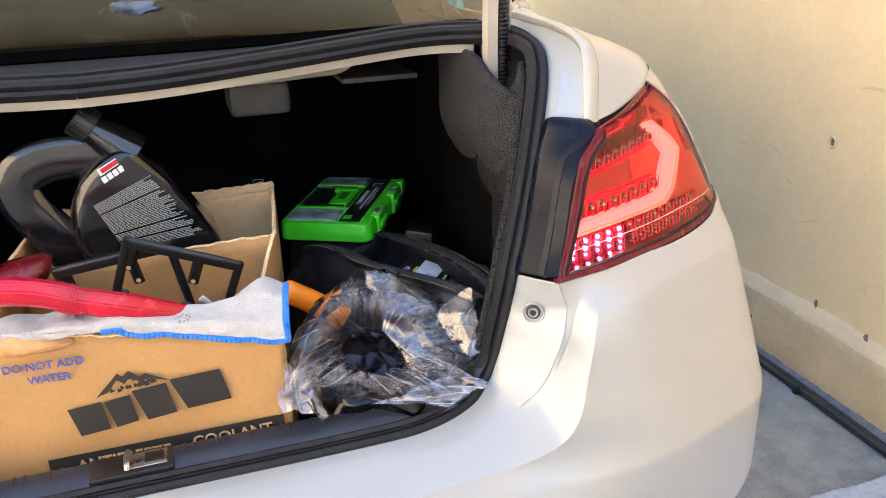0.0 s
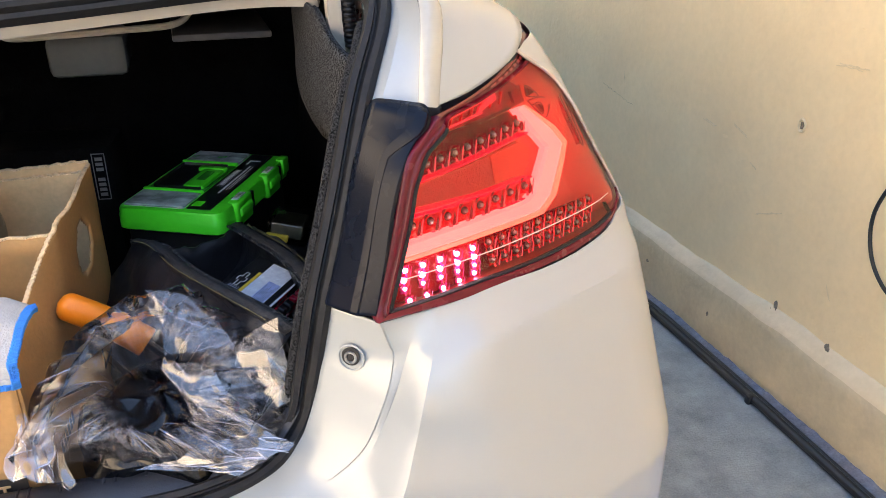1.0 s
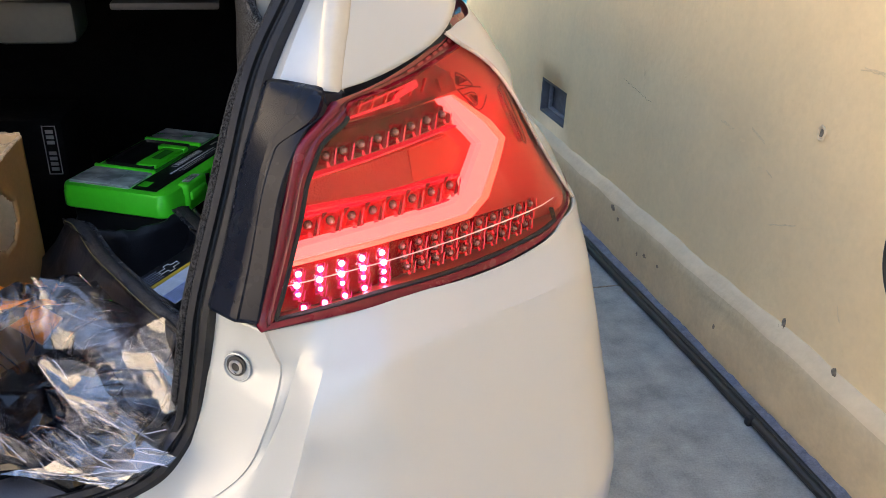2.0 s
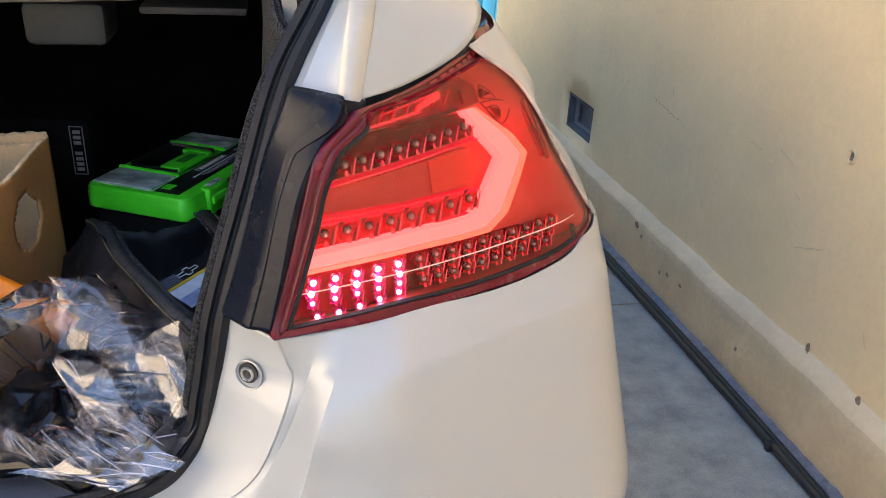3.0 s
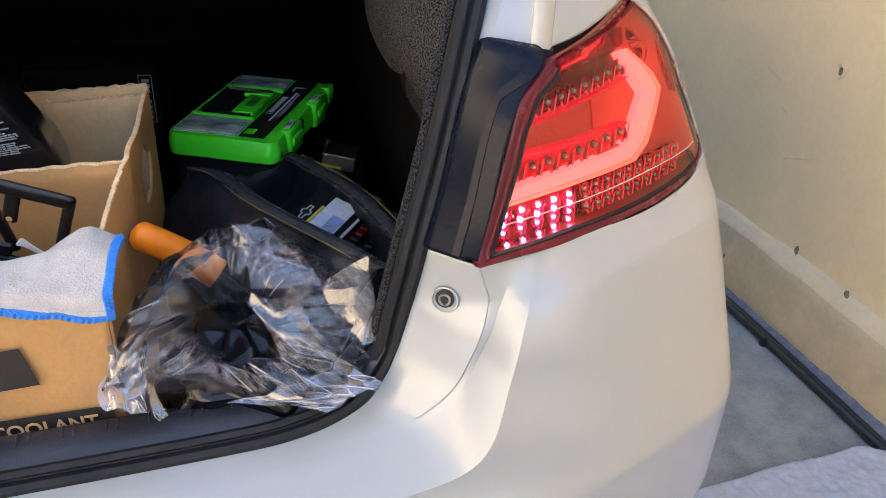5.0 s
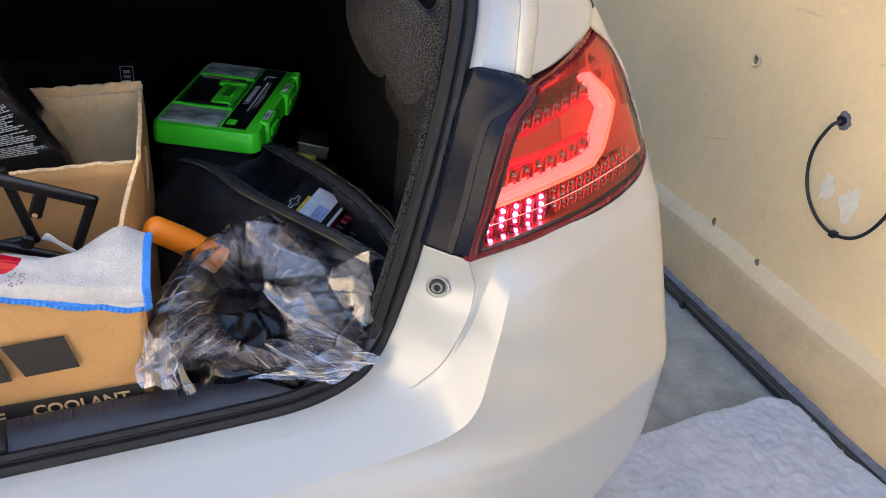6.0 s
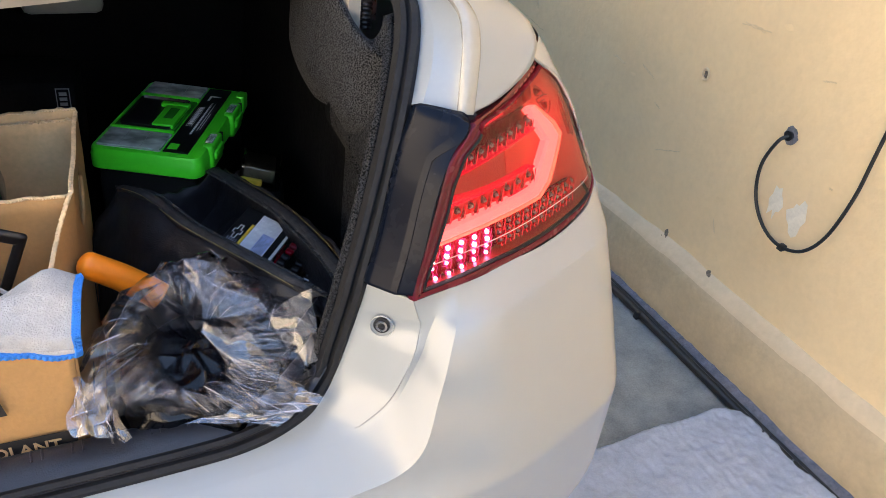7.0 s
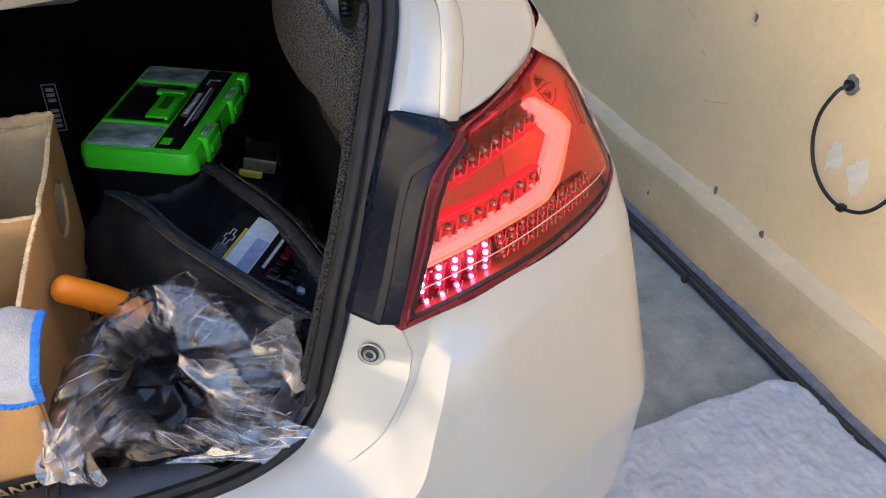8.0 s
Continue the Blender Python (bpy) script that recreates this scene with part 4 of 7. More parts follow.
# the blades' glint is a little emission of their own
BLADE = mat("glowing_red_blade", (0.95, 0.05, 0.08), 0.15, vary=0.1, scale=30, coat=0.5, emit=(1.0, 0.03, 0.06), strength=0.10)
SEAM = mat("pale_seam", (0.75, 0.42, 0.38), 0.3, vary=0.1, scale=30)
tail_lamp()


def screw():
    m = look((0.2557, 1.1725, 0.8815), (0.2557 - 0.55, 1.1725 - 0.80, 0.8815 + 0.12))
    loop = [m @ Vector((0.0138 * math.cos(a * 0.2618), 0.0138 * math.sin(a * 0.2618), -0.0010)) for a in range(25)]
    bm = tube(loop, ring(0.0011, 8), normal=m.to_3x3() @ Vector((0, 0, 1)), caps=False)
    cyl(0.0135, 0.0135, 0.001, 24, bm=bm, m=m @ Matrix.Translation((0, 0, 0.0006)))
    s = car_part("screw_well", bm, PAINT)
    # black disc, set high in the ring, as the shadow inside the recess
    bm = cyl(0.0100, 0.0096, 0.003, 24, m=m @ Matrix.Translation((0, 0.0020, -0.0010)))
    bmesh.ops.transform(bm, matrix=Matrix.Translation((-CX, -1.1, 0)), verts=bm.verts)
    part("screw", bm, BLACK, s, "black disc for the shadow in the screw's recess")
    bm = tube([m @ Vector((0.0058 * math.cos(a * 0.5236), 0.0058 * math.sin(a * 0.5236) + 0.0012, -0.0032)) for a in range(13)], ring(0.0015, 6), normal=m.to_3x3() @ Vector((0, 0, 1)), caps=False)
    bmesh.ops.transform(bm, matrix=Matrix.Translation((-CX, -1.1, 0)), verts=bm.verts)
    part("screw_head", bm, ZINC, s)
    bm = cyl(0.0030, 0.0026, 0.003, 6, m=m @ Matrix.Translation((0, 0.002, -0.0020)))
    bmesh.ops.transform(bm, matrix=Matrix.Translation((-CX, -1.1, 0)), verts=bm.verts)
    part("socket", bm, BLACK, s)


screw()


def boot_inside():
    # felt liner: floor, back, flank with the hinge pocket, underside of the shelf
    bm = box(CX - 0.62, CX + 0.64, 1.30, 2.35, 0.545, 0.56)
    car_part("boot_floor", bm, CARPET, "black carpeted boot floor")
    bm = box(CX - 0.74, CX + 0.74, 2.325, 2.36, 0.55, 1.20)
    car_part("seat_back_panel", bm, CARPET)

    def flank(u, v):
        y = 1.27 + u * 1.06
        z = 0.55 + v * (0.62 if y > 1.46 else 0.50)
        low = max(0.0, min(1.0, (z - 0.92) / 0.05))
        x = 0.345 + 0.02 * noise.noise((y * 2, z * 2, 0))
        if y < 1.33:
            x -= (1.33 - y) * (0.6 + 1.2 * (1 - v))
        if y > 1.62:
            x += 0.03 * min(1.0, (y - 1.62) / 0.3)
        else:
            x -= 0.03 * low * min(1.0, (1.62 - y) / 0.05)
        return (x, y, z)
    # shade put into the colour: darker felt near, near-black carpet deeper in
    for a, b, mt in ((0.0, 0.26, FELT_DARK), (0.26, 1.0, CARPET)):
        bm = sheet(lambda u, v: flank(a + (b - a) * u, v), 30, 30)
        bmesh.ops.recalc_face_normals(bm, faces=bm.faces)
        car_part("flank_liner", bm, mt, "charcoal grey felt liner, its shade deeper in painted near black", twin=True)
    # padded pocket round the hinge arm, open at the top
    rim = spline([(0.366, 1.380, 1.150), (0.352, 1.372, 1.134), (0.330, 1.378, 1.132), (0.311, 1.392, 1.138), (0.295, 1.425, 1.154), (0.286, 1.48, 1.185), (0.280, 1.56, 1.188), (0.288, 1.66, 1.185), (0.33, 1.70, 1.18)], 6)
    hole = spline([(0.336, 1.430, 1.165), (0.331, 1.420, 1.152), (0.320, 1.415, 1.139), (0.310, 1.416, 1.141), (0.299, 1.435, 1.156), (0.292, 1.48, 1.180), (0.290, 1.54, 1.182), (0.29, 1.60, 1.182), (0.33, 1.64, 1.18)], 6)

    def pocket(u, v):
        p, h = along(rim, u), along(hole, u)
        lump = 0.004 * noise.noise((u * 6, v * 5, 2))
        if v < 0.62:
            k = v / 0.62
            z = 0.988 + (p.z - 0.012 - 0.988) * k
            tuck = 0.055 * (1 - min(1.0, k / 0.40)) ** 2.0
            c = Vector((0.335, 1.54, 0))
            q = Vector((p.x, p.y, z))
            return q + (c - Vector((p.x, p.y, 0))).normalized() * (tuck + lump)
        if v < 0.80:
            return p.lerp(h, (v - 0.62) / 0.18) + Vector((0, 0, 0.006 * math.sin(math.pi * (v - 0.62) / 0.18) - 0.006))
        return h + Vector((0.004, 0.002, -0.12 * (v - 0.80) / 0.20))
    bm = sheet(pocket, 60, 50)
    bmesh.ops.recalc_face_normals(bm, faces=bm.faces)
    car_part("hinge_pocket", bm, FELT, "speckled grey felt pocket round the hinge", twin=True)
    # hinge arm with its coiled cable
    arm = spline([(0.318, 1.478, 1.10), (0.312, 1.470, 1.145), (0.306, 1.455, 1.22), (0.303, 1.44, 1.34), (0.302, 1.45, 1.42), (0.30, 1.46, 1.52)], 8)
    bm = tube(arm, [(-0.008, -0.012), (0.008, -0.012), (0.008, 0.012), (-0.008, 0.012)], normal=Vector((0, 1, 0.1)))
    bmesh.ops.recalc_face_normals(bm, faces=bm.faces)
    a = car_part("hinge_arm", bm, CREAM, "cream painted steel hinge arm", twin=True)
    cable = [p + Vector((0.017, -0.008, 0.004)) for p in arm[6:]]
    bm = bmesh.new()
    rings = []
    for i in range(181):
        p = along(cable, i / 180)
        rad = (0.0066, 0.0086, 0.0086)[i % 3]
        rings.append([bm.verts.new(p + Vector((rad * math.cos(a * 0.6283), rad * math.sin(a * 0.6283), 0))) for a in range(10)])
    for c, d in zip(rings, rings[1:]):
        for k in range(10):
            bm.faces.new((c[k], c[(k + 1) % 10], d[(k + 1) % 10], d[k]))
    bmesh.ops.recalc_face_normals(bm, faces=bm.faces)
    car_part("corrugated_cable", bm, BLACK, parent=a)
    rod = [p + Vector((0.032, 0.004, 0)) for p in arm[8:]]
    bm = tube(rod, ring(0.004, 8))
    car_part("gas_rod", bm, ZINC, parent=a)
    # shelf above: painted cross member, underside, bracket
    lip = [p + Vector((0, 0.006, -0.018)) for p in SEAL[104:]]
    bm = tube(lip, [(-0.004, -0.011), (0.008, -0.011), (0.008, 0.012), (-0.004, 0.012)], normal=Vector((0, 0.5, -0.85)))
    bmesh.ops.recalc_face_normals(bm, faces=bm.faces)
    car_part("cross_member", bm, CREAM, "cream painted edge of the rear shelf", mirror=True)
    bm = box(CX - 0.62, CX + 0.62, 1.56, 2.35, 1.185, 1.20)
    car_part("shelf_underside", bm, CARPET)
    car_part("shelf_plate", box(0.12, 0.26, 1.70, 1.90, 1.112, 1.122, 0.003), mat("dark_grey_plate", (0.07, 0.07, 0.075), 0.7, vary=0.2, scale=20))
    bm = box(-0.070, 0.048, 1.86, 1.98, 1.035, 1.10, 0.012)
    car_part("shelf_bracket", bm, mat("grey_bracket", (0.13, 0.14, 0.135), 0.5, vary=0.1, scale=20), "pale grey moulded bracket under the shelf")
    bm = tube(spline([(-0.105, 1.735, 1.150), (-0.095, 1.718, 1.127), (-0.03, 1.720, 1.126), (0.05, 1.727, 1.128), (0.13, 1.735, 1.133), (0.158, 1.76, 1.160)], 8), ring(0.005, 8))
    car_part("support_wire", bm, CREAM)


boot_inside()


def cabin():
    # rear glass, rubber, roof, boot lid standing open
    def glass(u, v):
        k = 2 * u - 1
        return (CX + k * (0.765 - 0.245 * v), 1.542 + 0.145 * k ** 4 + 0.90 * v - 0.145 * k ** 4 * v, 1.209 + 0.012 * k * k + 0.31 * v - 0.02 * k * k * v - 0.002)
    bm = sheet(glass, 20, 10)
    bmesh.ops.recalc_face_normals(bm, faces=bm.faces)
    g = car_part("rear_window", bm, TINT, "tinted rear window")
    bm = sheet(lambda u, v: Vector(glass(0.08 + 0.84 * u, v * 0.035 * (1 - (2 * u - 1) ** 2) ** 0.5)) + Vector((0, -0.001, 0.003)), 30, 4)
    bmesh.ops.recalc_face_normals(bm, faces=bm.faces)
    car_part("window_band", bm, mat("black_frit", (0.002, 0.002, 0.002), 0.8, vary=0.2, spec=0.0), parent=g)
    cowl = [p + Vector((0, 0.014, 0.004)) for p in SEAL[104:]]
    glass_foot = [Vector(glass(0.98 - 0.48 * i / 24, 0.0)) for i in range(25)]
    bm = sheet(blend(cowl, glass_foot), 24, 4)
    bmesh.ops.recalc_face_normals(bm, faces=bm.faces)
    car_part("cowl_strip", bm, RUBBER, "black strip below the rear window", mirror=True)
    bm = sheet(lambda u, v: (CX + (u - 0.5) * 1.10, 2.40 + v * 1.25, 1.56 + 0.05 * math.sin(math.pi * min(1, v + 0.2)) - 0.06 * (2 * u - 1) ** 2), 16, 10)
    bmesh.ops.recalc_face_normals(bm, faces=bm.faces)
    solid(car_part("roof", bm, PAINT), 0.004)
    # rear pillar between the glass and the quarter panel
    foot = spline([(0.476, 1.715, 1.224), (0.495, 1.95, 1.24), (0.51, 2.2, 1.25)], 8)
    head = spline([(0.468, 1.705, 1.226), (0.36, 2.1, 1.392), (0.235, 2.46, 1.515)], 8)
    bm = sheet(blend(foot, head, swell=0.02), 16, 6)
    bmesh.ops.recalc_face_normals(bm, faces=bm.faces)
    car_part("rear_pillar", bm, PAINT, twin=True, thick=0.004)
    side = [Vector(glass(0.86 + 0.14 * i / 12, 0.0)) for i in range(13)]
    bm = sheet(blend(RIDGE[44:65], side), 16, 5)
    bmesh.ops.recalc_face_normals(bm, faces=bm.faces)
    car_part("window_corner", bm, PAINT, twin=True, thick=0.003)
    # rear bench and its head rests behind the glass
    bm = box(CX - 0.6, CX + 0.6, 1.66, 2.36, 1.205, 1.215)
    car_part("parcel_shelf", bm, CARPET)
    bm = box(CX - 0.58, CX + 0.58, 2.36, 2.5, 0.6, 1.28, 0.05, 3)
    car_part("rear_bench", bm, CARPET)
    # lid
    def lid(u, v):
        x = CX + (u - 0.5) * 1.22
        k = v
        return (x, 1.46 + 0.10 * k - 0.05 * (2 * u - 1) ** 2, 1.42 + 0.60 * k)
    bm = sheet(lid, 20, 16)
    bmesh.ops.recalc_face_normals(bm, faces=bm.faces)
    solid(car_part("boot_lid", bm, PAINT, "white boot lid standing open"), 0.03)


cabin()


def front_body():
    # wings and nose, bonnet, windscreen, side glass with its pillars
    def half(y):
        return 0.95 - 0.30 * max(0.0, (y - 4.75) / 1.15) ** 2.4

    def wing(u, v):
        y, z = 3.56 + 2.30 * u, 0.25 + 0.72 * v
        return (CX + half(y) - 0.06 * max(0.0, z - 0.86) / 0.11, y, z)
    bm = sheet(wing, 30, 12)
    bmesh.ops.recalc_face_normals(bm, faces=bm.faces)
    car_part("front_wing", bm, PAINT, twin=True, thick=0.004)

    def nose(u, v):
        k = 2 * u - 1
        return (CX + k * half(5.86), 5.86 + 0.10 * (1 - k * k) + 0.05 * math.sin(math.pi * v), 0.25 + 0.60 * v)
    bm = sheet(nose, 20, 10)
    bmesh.ops.recalc_face_normals(bm, faces=bm.faces)
    car_part("front_bumper", bm, PAINT, thick=0.004)

    def bonnet(u, v):
        k, y = 2 * u - 1, 4.30 + 1.60 * v
        return (CX + k * (half(y) - 0.05), y + 0.06 * (1 - k * k) * v, 1.04 - 0.17 * v ** 1.6 - 0.06 * k * k)
    bm = sheet(bonnet, 20, 14)
    bmesh.ops.recalc_face_normals(bm, faces=bm.faces)
    car_part("bonnet", bm, PAINT, thick=0.004)
    bm = sheet(lambda u, v: (CX + (2 * u - 1) * (0.55 + 0.20 * v), 3.66 + 0.70 * v - 0.08 * (2 * u - 1) ** 2, 1.555 - 0.50 * v - 0.05 * (2 * u - 1) ** 2), 16, 8)
    bmesh.ops.recalc_face_normals(bm, faces=bm.faces)
    car_part("windscreen", bm, TINT)
    foot = spline([(0.445, 2.05, 1.20), (0.47, 2.6, 1.13), (0.48, 3.3, 1.10), (0.47, 4.28, 1.06)], 8)
    head = spline([(0.27, 2.42, 1.49), (0.265, 2.8, 1.525), (0.265, 3.3, 1.53), (0.262, 3.64, 1.515)], 8)
    bm = sheet(blend(foot, head), 20, 6)
    bmesh.ops.recalc_face_normals(bm, faces=bm.faces)
    car_part("side_window", bm, TINT, twin=True)
    for u in (0.02, 0.46, 0.98):
        a, b = along(foot, u), along(head, u)
        bm = tube([a.lerp(b, k / 6) for k in range(7)], [(0.03, 0.008), (-0.03, 0.008), (-0.03, -0.008), (0.03, -0.008)], normal=Vector((1, 0, 0.6)))
        bmesh.ops.recalc_face_normals(bm, faces=bm.faces)
        car_part("pillar", bm, PAINT if u != 0.46 else BLACK, twin=True)
    bm = tube(head, ring(0.012, 8))
    car_part("roof_rail", bm, PAINT, twin=True)
    shoulder = spline([(0.515, 2.05, 1.13), (0.56, 2.6, 1.07), (0.58, 3.3, 1.03), (0.60, 4.28, 0.97)], 8)
    bm = sheet(blend(shoulder, foot), 20, 4)
    bmesh.ops.recalc_face_normals(bm, faces=bm.faces)
    car_part("window_sill", bm, PAINT, twin=True, thick=0.004)
    car_part("cabin_floor", box(CX - 0.85, CX + 0.85, 2.36, 5.6, 0.22, 0.26), CARPET)
    car_part("dashboard", box(CX - 0.74, CX + 0.74, 4.0, 4.3, 0.6, 1.0, 0.05, 2), BLACK)
    for x in (CX - 0.36, CX + 0.36):
        car_part("front_seat", box(x - 0.24, x + 0.24, 3.1, 3.24, 0.5, 1.24, 0.05, 2), CARPET)


front_body()


def wheels():
    for x, y in ((CX - 0.79, 1.95), (CX + 0.79, 1.95), (CX - 0.79, 4.70), (CX + 0.79, 4.70)):
        w = new("wheel")
        w.parent = car
        w.matrix_local = INV @ pose(x, y, 0.32, 0, 90, 0)
        bm = bmesh.new()
        n = 40
        sheet(lambda u, v: ((0.25 + 0.07 * math.sin(math.pi * v) ** 0.4) * math.cos(2 * math.pi * u), (0.25 + 0.07 * math.sin(math.pi * v) ** 0.4) * math.sin(2 * math.pi * u), -0.105 + 0.21 * v), n, 12, bm=bm, closed=True)
        part("tyre", bm, RUBBER, w)
        part("rim", cyl(0.245, 0.245, 0.17, 32), ZINC, w)


wheels()

# ---------------------------------------------------------------- things in the boot
def panel(name, x0, y0, x1, y1, zs, material, parent, label="", lean=0.0, hole=None, nu=36, nv=18, wave=0.003):
    """A standing sheet of board with a ragged top; hole: (along, height, half width, half height)."""
    d = Vector((x1 - x0, y1 - y0, 0))
    nrm = Vector((-d.y, d.x, 0)).normalized()
    top = spline([(k / (len(zs) - 1), z, 0) for k, z in enumerate(zs)], 10)

    def f(u, v):
        z = along(top, u).y + 0.0022 * noise.noise((u * 26, x0 * 9 + 3, y0 * 7))
        p = Vector((x0, y0, 0)) + d * u + Vector((0, 0, z * v))
        bulge = wave * math.sin(math.pi * u) * math.sin(math.pi * v * 0.9) + 0.0016 * noise.noise((u * 5, v * 5, x0 + 2 * y0))
        return p + nrm * (bulge + lean * math.sin(math.pi * min(1.0, u * 2)) * v * v)
    bm = sheet(f, nu, nv)
    if hole:
        gone = [q for q in bm.faces if ((q.calc_center_median() - Vector((x0, y0, 0))).dot(d.normalized()) - hole[0]) ** 2 / hole[2] ** 2 + (q.calc_center_median().z - hole[1]) ** 2 / hole[3] ** 2 < 1]
        bmesh.ops.delete(bm, geom=gone, context="FACES")
    board = solid(part(name, bm, material, parent, label, angle=60), 0.0045, 0)
    # torn edge that shows the flutes
    n = int(d.length / 0.0012)
    rim = [Vector(f(k / n, 1.0)) + nrm * 0.0007 * math.sin(k * 1.9) + Vector((0, 0, 0.0012 * noise.noise((k * 0.21, x0, y0 * 3)))) for k in range(n + 1)]
    part("fluted_edge", tube(rim, [(0.0026, 0.001), (0, 0.0018), (-0.0026, 0.001), (-0.0026, -0.001), (0.0026, -0.001)], normal=Vector((0, 0, 1))), CARD_EDGE, board)
    return board


def carton():
    c = thing("cardboard_carton", "open brown cardboard carton with printed front, half full", "box", pose(-0.072, 1.253, 0.56, 0, 0, -6.5))
    W, D = 0.385, 0.455
    front = panel("front_panel", -W, 0, 0, 0, (0.335, 0.345, 0.338, 0.322, 0.308), CARD, c, "printed front panel with a torn top edge", nu=48)
    panel("side_panel", 0, 0.003, 0, D, (0.306, 0.300, 0.315, 0.374, 0.372, 0.378, 0.384), CARD, c, lean=0.03, hole=(0.345, 0.300, 0.042, 0.038), nu=70, nv=60)
    panel("side_panel", -W, D, -W, 0.003, (0.384, 0.372, 0.37, 0.35, 0.34), CARD, c)
    panel("back_panel", 0, D, -W, D, (0.388, 0.380, 0.376, 0.368), CARD_IN, c)
    panel("flap", -0.004, D - 0.012, -0.14, D - 0.010, (0.376, 0.372, 0.368), CARD_IN, c)
    panel("divider", -W + 0.006, D * 0.5, -0.006, D * 0.5, (0.348, 0.354, 0.362, 0.370), CARD, c, "inner panel standing up", wave=0.005)
    part("bottom", box(-W, 0, 0, D, 0, 0.005), CARD_IN, c, smooth=False)

    def ink(name, pts, material=INK):
        bm = prism(pts, lambda a, b, k: Vector((a, -0.0042 - k - 0.004 * math.sin(math.pi * (a + W) / W) * math.sin(math.pi * b / 0.36), b)), 0.0006)
        return part(name, bm, material, front, smooth=False)
    for x0, x1, z0, z1, s in ((-0.280, -0.236, 0.203, 0.250, 0.010), (-0.234, -0.200, 0.210, 0.255, 0.010), (-0.198, -0.152, 0.215, 0.266, 0.014), (-0.150, -0.082, 0.224, 0.276, 0.018)):
        ink("logo_block", [(x0 + s, z0), (x1 + s * 0.4, z0 + 0.006), (x1 - s * 0.2, z1), (x0, z1 - 0.006)])
    ink("logo_peak", [(-0.243, 0.256), (-0.212, 0.288), (-0.206, 0.282), (-0.198, 0.290), (-0.186, 0.280), (-0.178, 0.284), (-0.150, 0.270), (-0.176, 0.276), (-0.186, 0.273), (-0.196, 0.281), (-0.205, 0.273), (-0.214, 0.279), (-0.224, 0.266)])
    rnd = random.Random(6)
    for k in range(26):
        s = rnd.random()
        x, z = -0.236 + 0.080 * s, 0.258 + (0.004 + 0.016 * (1 - abs(2 * s - 0.9))) * rnd.random() + 0.010 * s
        w = 0.003 + 0.005 * rnd.random()
        ink("logo_shard", [(x, z), (x + w, z + 0.002), (x + w * 0.6, z + 0.0045), (x + w * 0.1, z + 0.006)])
    ink("band", [(-0.318, 0.138), (-0.010, 0.156), (-0.010, 0.193), (-0.318, 0.172)])
    for word, size, x, z, mt in (("DO NOT ADD", 0.0150, -0.296, 0.312, BLUE_INK), ("WATER", 0.0150, -0.292, 0.293, BLUE_INK), ("ANTIFREEZE", 0.022, -0.222, 0.162, CARD_IN), ("COOLANT", 0.022, -0.080, 0.173, CARD_IN)):
        y = -0.0054 - 0.004 * math.sin(math.pi * (x + W) / W) * math.sin(math.pi * z / 0.36)
        words(word, size, pose(x, y, z, 90, -3.5 if mt == CARD_IN else -1.5, 0), mt, front)
    side = next(o for o in c.children if o.name.startswith("side_panel"))
    bm = bmesh.new()
    for k in range(6):
        box(0.0045, 0.0052, 0.07 + 0.011 * k, 0.077 + 0.011 * k, 0.16, 0.176, bm=bm)
    part("printed_code", bm, INK, side, smooth=False)
    for y0, z0, w, h in ((0.31, 0.12, 0.06, 0.05), (0.385, 0.10, 0.04, 0.08)):
        bm = bmesh.new()
        for a, b, cc, d in ((0, w, 0, 0.006), (0, w, h, h + 0.006), (0, 0.006, 0, h), (w, w + 0.006, 0, h)):
            box(0.0045, 0.0052, y0 + a, y0 + b, z0 + cc, z0 + d, bm=bm)
        part("printed_frame", bm, INK, side, smooth=False)


carton()


